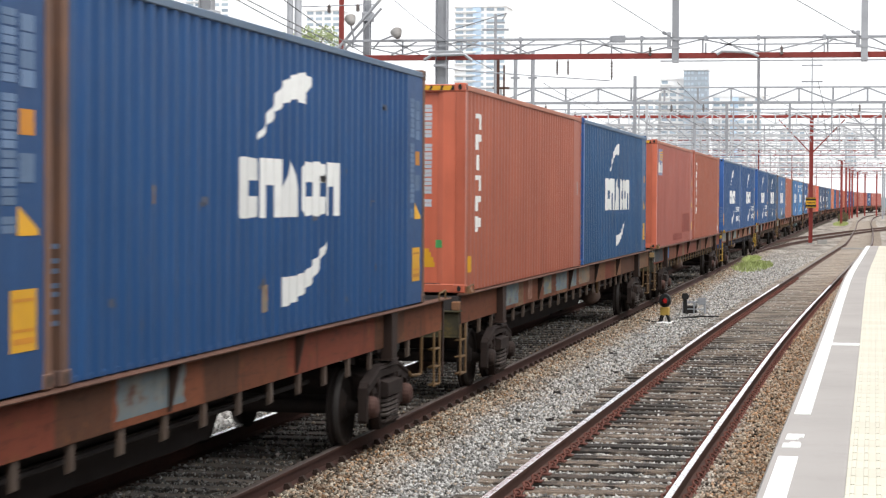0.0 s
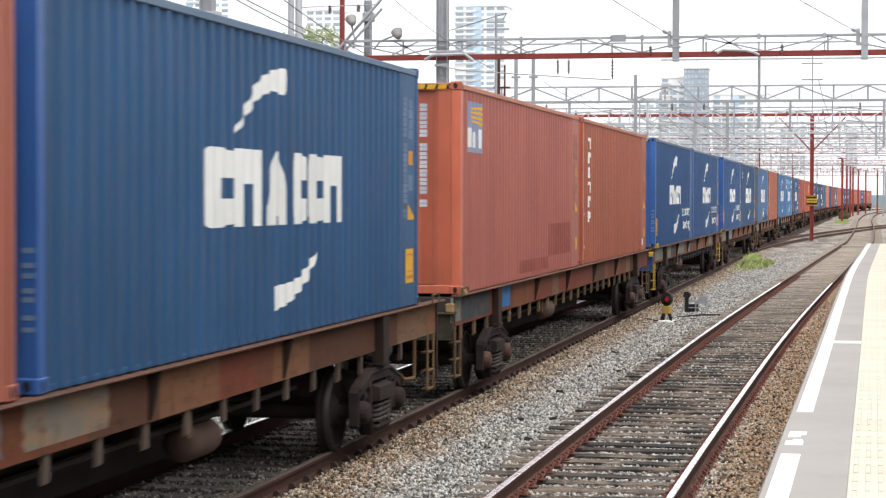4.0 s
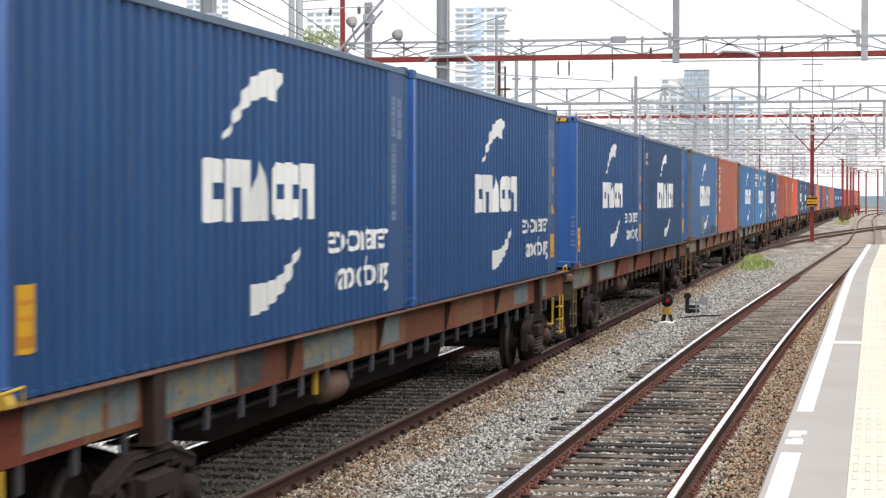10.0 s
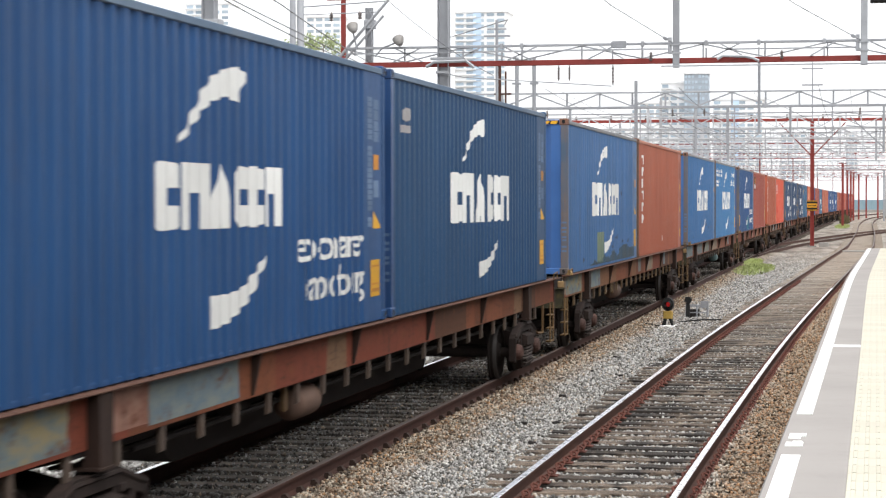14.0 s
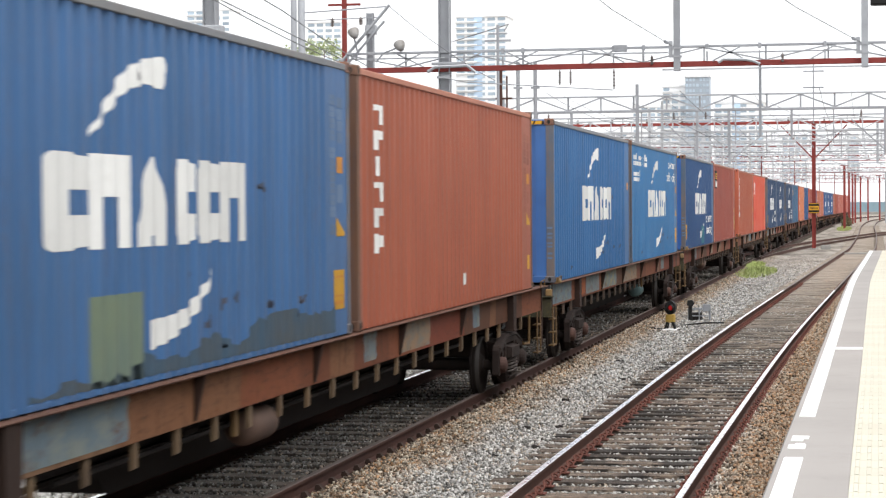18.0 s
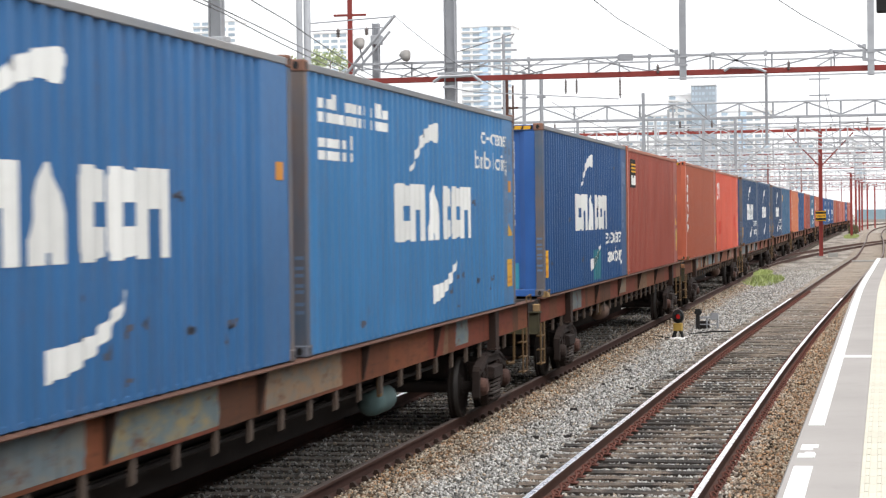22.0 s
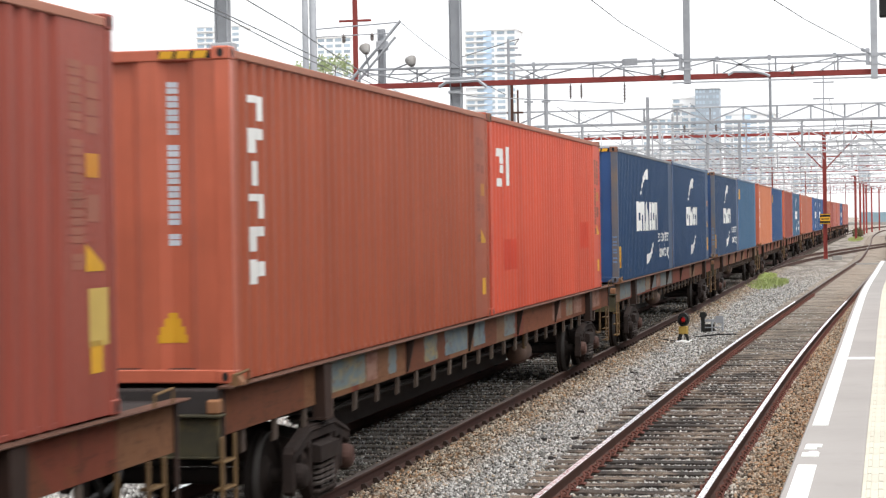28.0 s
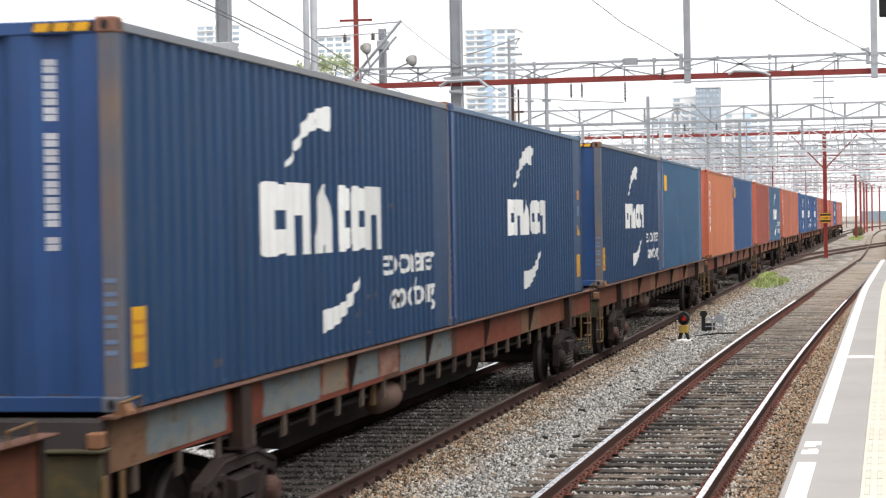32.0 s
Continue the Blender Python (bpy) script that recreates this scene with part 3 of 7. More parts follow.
    def mesh(self, name, material=None, smooth=False):
        me = bpy.data.meshes.new(name)
        me.from_pydata(self.v, [], self.f)
        me.validate()
        bm = bmesh.new()
        bm.from_mesh(me)
        bmesh.ops.recalc_face_normals(bm, faces=bm.faces)
        bm.to_mesh(me)
        bm.free()
        me.materials.append(material)
        if smooth:
            me.polygons.foreach_set("use_smooth", [True] * len(me.polygons))
        return me


def part(name, shape, material, parent, label="", smooth=False):
    """One mesh object under a thing or a part. shape: a Shape, or a mesh that alike parts share."""
    me = shape if isinstance(shape, bpy.types.Mesh) else shape.mesh(name, material, smooth)
    ob = new(name, me)
    if isinstance(shape, bpy.types.Mesh) and material is not None:
        ob.material_slots[0].link = "OBJECT"
        ob.material_slots[0].material = material
    ob.parent = parent
    return tagged(ob, label)


def thing(name, label, category, group="", kind="", at=None):
    ob = new(name)
    ob.empty_display_size = 0.2
    if at is not None:
        ob.matrix_basis = at
    return tagged(ob, label, category, group, kind)


def solid(name, shape, material, label, category="", group="", kind="", smooth=False):
    ob = new(name, shape.mesh(name, material, smooth))
    return tagged(ob, label, category, group, kind)


def glide(table, s):
    """A smooth curve through (s, value) pairs."""
    if s <= table[0][0]:
        return table[0][1]
    for i in range(len(table) - 1):
        (a, u), (b, w) = table[i], table[i + 1]
        if s <= b:
            lo = table[max(i - 1, 0)]
            hi = table[min(i + 2, len(table) - 1)]
            m0 = (w - lo[1]) / (b - lo[0]) * (b - a)
            m1 = (hi[1] - u) / (hi[0] - a) * (b - a)
            t = (s - a) / (b - a)
            return (2 * t**3 - 3 * t**2 + 1) * u + (t**3 - 2 * t**2 + t) * m0 + (3 * t**2 - 2 * t**3) * w + (t**3 - t**2) * m1
    (a, u), (b, w) = table[-2], table[-1]
    return w + (s - b) * (w - u) / (b - a)


# ---- plan: x across the tracks, y along them, z from the rail heads ----
GAUGE = 1.67  # between the middles of the rail heads
TRAIN_X = -6.59
TRAIN_LINE = [(-320, TRAIN_X), (0, TRAIN_X), (110, TRAIN_X), (150, TRAIN_X + 0.02), (220, TRAIN_X + 0.26), (292, TRAIN_X + 0.9), (380, TRAIN_X + 2.4),
              (430, TRAIN_X + 3.9), (478, TRAIN_X + 6.3), (520, TRAIN_X + 10.0), (560, TRAIN_X + 15.5), (620, TRAIN_X + 27)]
NEAR_LINE = [(-320, -2.6), (0, -2.6), (20, -2.6), (30, -2.53), (40, -2.43), (50, -2.27), (62, -2.02), (76, -1.7), (99, -1.17), (126, -0.52),
             (140, -0.22), (200, 0.12), (290, 0.32), (373, 1.6), (450, 5.0), (520, 11.0), (620, 24)]
EDGE_LINE = [(-60, -0.68), (0, -0.63), (12, -0.6), (25, -0.53), (37, -0.47), (49, -0.38), (65, -0.13), (79.5, 0.1)]
GROUND_Z = -0.21
PLATFORM_Z = 1.1
SPEED_TABLE = [(0, -0.1), (1, 6.95), (3, 20.8), (6.5, 45.68), (9, 63.74), (12, 85.15), (14, 99.6), (17, 121.45), (19, 136.06), (21, 150.9), (23, 165.82), (25, 181.05), (28, 203.54), (30, 218.65), (31.5, 229.9), (32, 233.75)]
PITCH = 27.35
FIRST = 1.34


def run(t):
    """How far the train has rolled at t seconds."""
    return glide(SPEED_TABLE, t)


def on_line(line, y):
    return Vector((glide(line, y), y, 0))


# ---- ground ----
ground = Shape()
xs = [-2500, -400, -60, -14, -7.4, -5.2, -3.4, -1.0, 0.4, 12, 60, 400, 2500]
ys = [-2500, -400, -60, 0, 15, 30, 60, 100, 200, 400, 900, 2500]
nx = len(xs)
ground.add([(x, y, GROUND_Z) for y in ys for x in xs], [(j * nx + i, j * nx + i + 1, (j + 1) * nx + i + 1, (j + 1) * nx + i) for j in range(len(ys) - 1) for i in range(nx - 1)])
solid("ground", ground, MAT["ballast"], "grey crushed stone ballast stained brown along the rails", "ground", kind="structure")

# ---- tracks ----
RAIL = [(-0.07, -0.17), (0.07, -0.17), (0.07, -0.155), (0.012, -0.135), (0.012, -0.045), (0.036, -0.034), (0.036, -0.006), (0.03, 0.0),
        (-0.03, 0.0), (-0.036, -0.006), (-0.036, -0.034), (-0.012, -0.045), (-0.012, -0.135), (-0.07, -0.155)]


def rail(line, off, y0, y1, step, head, name="rail", bright_to=None, web="rail_side"):
    """Two meshes: the foot and web, and the worn head that lies on them."""
    stations, y = [], y0
    while y < y1:
        stations.append(y)
        y += step if y < 150 else step * 2
    stations.append(y1)
    body, top = Shape(), Shape()
    for shp, prof, lift in ((body, RAIL, 0.0), (top, [(-0.034, -0.0045), (0.034, -0.0045), (0.03, 0.0), (-0.03, 0.0)], 0.003)):
        pts, n = [], len(prof)
        for y in stations:
            c, d = on_line(line, y), on_line(line, y + 0.5) - on_line(line, y - 0.5)
            nrm = Vector((d.y, -d.x, 0)).normalized()
            for a, z in prof:
                q = c + nrm * (a + off)
                pts.append((q.x, q.y, z + lift))
        shp.add(pts, [(i * n + j, i * n + (j + 1) % n, (i + 1) * n + (j + 1) % n, (i + 1) * n + j) for i in range(len(stations) - 1) for j in range(n)])
        shp.add([pts[j] for j in range(n)], [tuple(range(n))])
    ob = solid(name, body, MAT[web], "rusty steel rail with a worn head on timber sleepers", "rail", "rails", "structure")
    if bright_to is None:
        part("rail_head", top, head, ob, "worn running surface")
    else:
        # the head is bright as far as bright_to, and dull farther on
        cut = 4 * sum(y <= bright_to for y in stations)
        shine, dull = Shape(), Shape()
        for f in top.f:
            (shine if max(f) < cut else dull).f.append(f)
        shine.v = dull.v = top.v
        part("rail_head", shine, head, ob, "bright worn running surface")
        part("rail_head", dull, MAT["rail_dull"], ob, "dull running surface")
    return ob


for off in (-GAUGE / 2, GAUGE / 2):
    # near head takes a dull colour in place of the train's dark reflection
    rail(TRAIN_LINE, off, -300, 600, 3.0, MAT["rail_top" if off < 0 else "rail_dull"], web="rail_grimy")
    rail(NEAR_LINE, off, -60, 600, 2.0, MAT["rail_top"], bright_to=70)
CROSSING = [(112, -6.45), (125, -6.1), (140, -5.3), (160, -3.7), (180, -1.8), (200, 0.3), (230, 4.0), (260, 8)]
for off in (-GAUGE / 2, GAUGE / 2):
    rail(CROSSING, off, 114, 260, 2.0, MAT["rail_dull"])

rng = random.Random(5)
sleeper_mesh = []
for k in range(4):
    r = random.Random(k)
    s = Shape()
    w = 0.115 + 0.01 * k
    s.add([(x + r.uniform(-.02, .02), y + r.uniform(-.012, .012), z + r.uniform(-.012, .006)) for x in (-1.4, -0.5, 0.45, 1.4) for y, z in ((-w, -0.16), (-w, -0.008), (-w + .02, 0), (w - .02, 0), (w, -0.008), (w, -0.16))],
          [(i * 6 + j, i * 6 + (j + 1) % 6, i * 6 + 6 + (j + 1) % 6, i * 6 + 6 + j) for i in range(3) for j in range(6)] + [(5, 4, 3, 2, 1, 0), (18, 19, 20, 21, 22, 23)])
    sleeper_mesh.append(s.mesh("sleeper", MAT["sleeper"]))


def sleepers(line, y0, y1, step, parent, far_from, wood):
    rest = Shape()
    y = y0
    while y < y1:
        d = on_line(line, y + 0.5) - on_line(line, y - 0.5)
        m = Matrix.Translation(on_line(line, y) + Vector((rng.uniform(-.06, .06), rng.uniform(-.03, .03), -0.168 + rng.uniform(-.012, .006)))) @ pose(0, 0, 0, 0, rng.uniform(-.4, .4), math.degrees(math.atan2(-d.x, d.y)) + rng.uniform(-1, 1))
        me = rng.choice(sleeper_mesh)
        if 14 < y < far_from:
            ob = part("sleeper", me, wood, parent)
            ob.matrix_basis = m
        else:
            rest.add([m @ v.co for v in me.vertices], [tuple(p.vertices) for p in me.polygons])
        y += step
    part("far_sleepers", rest, wood, parent)["kind"] = "stuff"


bed = thing("track_bed", "weathered timber sleepers half buried in ballast", "sleepers", kind="structure")
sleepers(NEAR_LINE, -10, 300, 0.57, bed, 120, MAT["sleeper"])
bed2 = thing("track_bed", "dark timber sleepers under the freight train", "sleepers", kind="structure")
sleepers(TRAIN_LINE, -5, 300, 0.57, bed2, 75, MAT["oil_shade_sleeper"])

# spring clips beside the rails, each a bent rusty rod on a plate
clips, plates = Shape(), Shape()
for line, y0, y1, step in ((NEAR_LINE, 14, 80, 0.57), (TRAIN_LINE, 16, 60, 0.57)):
    y = -10 if line is NEAR_LINE else -5
    while y < y1:
        if y > y0:
            c = on_line(line, y)
            for off in (-GAUGE / 2, GAUGE / 2):
                (clips if line is NEAR_LINE else plates).box(c.x + off - 0.17, c.x + off + 0.17, y - 0.08, y + 0.08, -0.172, -0.158)
                if line is TRAIN_LINE and off > 0:
                    plates.prism([(c.x + off + 0.05, -0.158), (c.x + off + 0.06, -0.1), (c.x + off + 0.1, -0.095), (c.x + off + 0.15, -0.158)], "y", y - 0.05, y + 0.05)
                for side in (-1, 1) if line is NEAR_LINE else ():
                    x = c.x + off + side * 0.105
                    for dy in (-0.07, 0.07):
                        loop = [(x + 0.04 * math.cos(q), y + dy + 0.045 * math.sin(q), -0.125 + 0.03 * math.sin(q + dy * 9)) for q in [k * math.pi / 4 for k in range(9)]]
                        clips.path(loop, 0.012, 5)
        y += step
solid("rail_clip", clips, MAT["clip"], "rusty spring clips holding the rails to the sleepers", "rail clips", kind="stuff")
solid("base_plate", plates, MAT["plate_steel"], "dark steel plates under the freight rails", "rail plates", kind="stuff")


# ---- loose ballast stones ----
def stones(name, count, area, keep, label, seed, material, size=(0.01, 0.023)):
    g = np.random.default_rng(seed)
    base = np.array([(1, 0.5, 0.2), (-0.4, 1, -0.2), (-1, -0.4, 0.2), (0.5, -1, -0.1), (0.1, 0.2, 0.85), (-0.2, 0, -0.8)])
    tri = np.array([(0, 1, 4), (1, 2, 4), (2, 3, 4), (3, 0, 4), (1, 0, 5), (2, 1, 5), (3, 2, 5), (0, 3, 5)])
    x0, x1, y0, y1 = area
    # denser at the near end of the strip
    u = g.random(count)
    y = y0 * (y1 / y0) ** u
    x = g.uniform(x0, x1, count)
    ok = keep(x, y)
    # timbers lie bare: few stones rest on them
    for line, first, gap in ((NEAR_LINE, -10, 0.57), (TRAIN_LINE, -5, 0.57)):
        yy = np.arange(0, 140, 2.0)
        mid = np.interp(y, yy, [glide(line, q) for q in yy])
        over = (abs(x - mid) < 1.42) & (abs((y - first + gap / 2) % gap - gap / 2) < 0.155) & (g.random(len(y)) > 0.04)
        over &= (g.random(len(y)) > (0.0 if line is NEAR_LINE else 0.45))
        over |= (abs(x - mid) < 0.75) & (g.random(len(y)) > (0.7 if line is NEAR_LINE else 0.9))
        over &= (x - mid < 0.98) | ((x - mid < 1.36) & (g.random(len(y)) > 0.3) & (abs((y - first + gap / 2) % gap - gap / 2) < 0.11))
        ok &= ~over
    x, y = x[ok], y[ok]
    n = len(x)
    r = g.uniform(*size, n) * (1 + 0.008 * y)
    z = GROUND_Z + r * g.uniform(0.1, 0.9, n)
    for line in (NEAR_LINE, TRAIN_LINE):
        mid = np.interp(y, yy, [glide(line, q) for q in yy])
        z = np.where(abs(x - mid) < (1.3 if line is NEAR_LINE else 0.95), np.minimum(z, -0.18 - r * 0.8) if line is NEAR_LINE else np.where(g.random(n) < np.where(abs((y + 5 + 0.285) % 0.57 - 0.285) < 0.16, 0.015, 0.3), -0.164 + r * 0.3, np.minimum(z, -0.185 - r * 0.9)), z)
        if line is TRAIN_LINE or line is NEAR_LINE:
            z = np.where((x - mid > 0.95) & (x - mid < 2.0), np.maximum(z, -0.162 + r * 0.4 - 0.055 * np.clip((x - mid - 1.3) / 0.7, 0, 1)), z)
    turn = g.uniform(0, 2 * np.pi, n)
    v = base[None] * (1 + g.uniform(-0.3, 0.3, (n, 6, 1))) * r[:, None, None] * g.uniform(0.7, 1.25, (n, 1, 3))
    v = v + g.uniform(-0.28, 0.28, (n, 6, 3)) * r[:, None, None]
    lean = g.uniform(0, 2 * np.pi, n)
    c, s = np.cos(lean)[:, None], np.sin(lean)[:, None]
    v = np.stack([v[..., 0], v[..., 1] * c - v[..., 2] * s, v[..., 1] * s + v[..., 2] * c], -1)
    c, s = np.cos(turn)[:, None], np.sin(turn)[:, None]
    vx = v[..., 0] * c - v[..., 1] * s + x[:, None]
    vy = v[..., 0] * s + v[..., 1] * c + y[:, None]
    vz = v[..., 2] + z[:, None]
    co = np.stack([vx, vy, vz], -1).reshape(-1, 3)
    fa = (tri[None] + 6 * np.arange(n)[:, None, None]).reshape(-1, 3)
    me = bpy.data.meshes.new(name)
    me.vertices.add(len(co))
    me.vertices.foreach_set("co", co.ravel())
    me.loops.add(fa.size)
    me.loops.foreach_set("vertex_index", fa.ravel().astype(np.int32))
    me.polygons.add(len(fa))
    me.polygons.foreach_set("loop_start", np.arange(0, fa.size, 3, dtype=np.int32))
    me.update(calc_edges=True)
    me.materials.append(material)
    return tagged(new(name, me), label, "ballast stones", kind="stuff")


def no_rail(line):
    ys = np.arange(0, 140, 2.0)
    xs_ = np.array([glide(line, q) for q in ys])
    return lambda x, y: np.minimum(abs(x - np.interp(y, ys, xs_) - GAUGE / 2), abs(x - np.interp(y, ys, xs_) + GAUGE / 2)) > 0.09


free_near, free_train = no_rail(NEAR_LINE), no_rail(TRAIN_LINE)
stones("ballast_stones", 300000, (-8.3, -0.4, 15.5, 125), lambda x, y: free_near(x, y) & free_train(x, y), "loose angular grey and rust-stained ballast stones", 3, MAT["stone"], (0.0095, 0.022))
stones("ballast_stones", 26000, (-11.0, -8.1, 17, 60), lambda x, y: x < 0, "fresh pale ballast stones beyond the freight track", 4, MAT["lit_stone"], (0.02, 0.042))

# ---- platform ----
plat = Shape()
stat = [-40 + 4 * i for i in range(30)] + [79.5]
EDGE = [(glide(EDGE_LINE, y), y) for y in stat]
prof = lambda x: [(x + 0.12, GROUND_Z - 0.3), (x + 0.12, PLATFORM_Z - 0.22), (x + 0.012, PLATFORM_Z - 0.2), (x, PLATFORM_Z - 0.03), (x + 0.02, PLATFORM_Z), (x + 9, PLATFORM_Z), (x + 9, GROUND_Z - 0.3)]
pts = [(a, y, z) for x, y in EDGE for a, z in prof(x)]
plat.add(pts, [(i * 7 + j, i * 7 + (j + 1) % 7, i * 7 + 7 + (j + 1) % 7, i * 7 + 7 + j) for i in range(len(stat) - 1) for j in range(7)] + [tuple(range(7)), tuple(range(len(pts) - 1, len(pts) - 8, -1))])
platform = solid("platform", plat, MAT["platform"], "grey paved station platform with a painted edge", "platform", kind="structure")


def strip(a, b, y0, y1, lift):
    """A thin strip that follows the platform's edge, from a to b metres behind it."""
    n = max(2, int((y1 - y0) / 2))
    s = Shape()
    yy = [y0 + (y1 - y0) * i / n for i in range(n + 1)]
    p = [(glide(EDGE_LINE, y) + o, y, PLATFORM_Z + z) for y in yy for o, z in ((a, 0.0), (b, 0.0), (b - 0.002, lift), (a + 0.002, lift))]
    s.add(p, [(i * 4 + j, i * 4 + (j + 1) % 4, i * 4 + 4 + (j + 1) % 4, i * 4 + 4 + j) for i in range(n) for j in range(4)] + [(0, 1, 2, 3), (n * 4, n * 4 + 1, n * 4 + 2, n * 4 + 3)])
    return s


for y0, y1 in ((2, 8.4), (8.9, 14.2), (17.0, 79.2)):
    part("white_line", strip(0.055, 0.185, y0, y1, 0.004), MAT["line_white"], platform, "white painted edge line")
for y0, y1, a, b in ((14.72, 14.98, 0.055, 0.18), (14.98, 15.06, 0.1, 0.17), (15.2, 15.34, 0.06, 0.15), (15.34, 15.56, 0.06, 0.185)):
    part("worn_mark", strip(a, b, y0, y1, 0.004), MAT["line_white"], platform, "broken worn white mark")
part("cross_line", strip(0.185, 0.505, 25.1, 25.5, 0.004), MAT["line_white"], platform, "pale strip across the paving")
# tactile paving: ribbed tiles
tile = Shape().box(0.003, 0.397, 0.003, 0.397, 0, 0.012, 0.004)
for k in range(5):
    tile.box(0.03 + k * 0.075, 0.06 + k * 0.075, 0.02, 0.38, 0.01, 0.018, 0.003)
tile_mesh = tile.mesh("tactile_tile", MAT["tactile"])
rest = Shape()
for k in range(192):
    y = 2.0 + 0.4 * k
    slope = glide(EDGE_LINE, y + .5) - glide(EDGE_LINE, y - .5)
    for c in range(3):
        m = pose(glide(EDGE_LINE, y + 0.2) + 0.505 + 0.4 * c, y, PLATFORM_Z, 0, 0, -math.degrees(math.atan2(slope, 1)))
        if y > 11 and (c == 0 or (c == 1 and y > 30)):
            part("tactile_tile", tile_mesh, None, platform).matrix_basis = m
        else:
            rest.add([m @ v.co for v in tile_mesh.vertices], [tuple(p.vertices) for p in tile_mesh.polygons])
part("tactile_tiles", rest, MAT["tactile"], platform)["kind"] = "stuff"


# ---- containers ----
LONG, WIDE, TALL = 12.192, 2.438, 2.896
HALF = WIDE / 2
WAVE0, WAVE, WAVES, DEEP = 0.19, 0.281, 39, 0.036


def wave(y):
    """How far the corrugated side stands back at y."""
    u = (y - WAVE0) % WAVE
    if y < WAVE0 or y > WAVE0 + WAVES * WAVE:
        return 0.0
    if u < 0.072:
        return 0.0
    if u < 0.14:
        return DEEP * (u - 0.072) / 0.068
    if u < 0.213:
        return DEEP
    return DEEP * (1 - (u - 0.213) / 0.068)


FOLDS = [WAVE0 + k * WAVE + d for k in range(WAVES) for d in (0.0, 0.072, 0.14, 0.213)] + [WAVE0 + WAVES * WAVE]
END_FOLDS = [(-1.08, 0.0)]
for k in range(4):  # four broad hollows
    a_ = -0.94 + 0.5 * k
    END_FOLDS += [(a_, 0.0), (a_ + 0.09, 0.06), (a_ + 0.25, 0.06), (a_ + 0.34, 0.0)]
END_FOLDS.append((1.08, 0.0))


def end_wave(x):
    for (a, u), (b, w) in zip(END_FOLDS, END_FOLDS[1:]):
        if a <= x <= b:
            return u + (w - u) * (x - a) / (b - a)
    return 0.0


def paint_on(shape, y0, y1, lo0, lo1, hi0, hi1):
    """A piece of marking on the near side that follows its folds: from y0 to y1, between two slanting lines."""
    cuts = sorted({y0, y1, *[q for q in FOLDS if y0 < q < y1]})
    pts = []
    for y in cuts:
        k = (y - y0) / (y1 - y0)
        x = HALF - 0.012 - wave(y) + 0.0035
        pts += [(x, y, lo0 + (lo1 - lo0) * k), (x, y, hi0 + (hi1 - hi0) * k)]
    return shape.add(pts, [(2 * i, 2 * i + 2, 2 * i + 3, 2 * i + 1) for i in range(len(cuts) - 1)])


def patch(y0, y1, z0, z1, shape=None):
    return paint_on(shape or Shape(), y0, y1, z0, z0, z1, z1)


def paint_on_end(shape, x0, x1, z0, z1):
    cuts = sorted({x0, x1, *[q for q, _ in END_FOLDS if x0 < q < x1]})
    pts = []
    for x in cuts:
        y = 0.02 + end_wave(x) - 0.0035
        pts += [(x, y, z0), (x, y, z1)]
    return shape.add(pts, [(2 * i, 2 * i + 2, 2 * i + 3, 2 * i + 1) for i in range(len(cuts) - 1)])


BOX = {}


def lettering(words, y0, y1, base, rise):
    """White words on the near side, from y0 to y1, on a line at base; the paint follows the folds."""
    font = bpy.data.curves.new("lettering", "FONT")
    font.body, font.offset, font.resolution_u = words, 0.012, 3
    ob = new("lettering", font)
    me = bpy.data.meshes.new_from_object(ob)
    bpy.data.objects.remove(ob)
    bm = bmesh.new()
    bm.from_mesh(me)
    bpy.data.meshes.remove(me)
    lo, hi = min(v.co.x for v in bm.verts), max(v.co.x for v in bm.verts)
    for v in bm.verts:
        v.co = Vector((0, y0 + (v.co.x - lo) / (hi - lo) * (y1 - y0), base + v.co.y * rise / 0.72))
    for q in FOLDS:
        if y0 < q < y1:
            bmesh.ops.bisect_plane(bm, geom=[*bm.verts, *bm.edges, *bm.faces], plane_co=(0, q, 0), plane_no=(0, 1, 0))
    for v in bm.verts:
        v.co.x = HALF - 0.012 - wave(v.co.y) + 0.0035
    out = bpy.data.meshes.new("slogan")
    bm.to_mesh(out)
    bm.free()
    out.materials.append(MAT["white"])
    return out


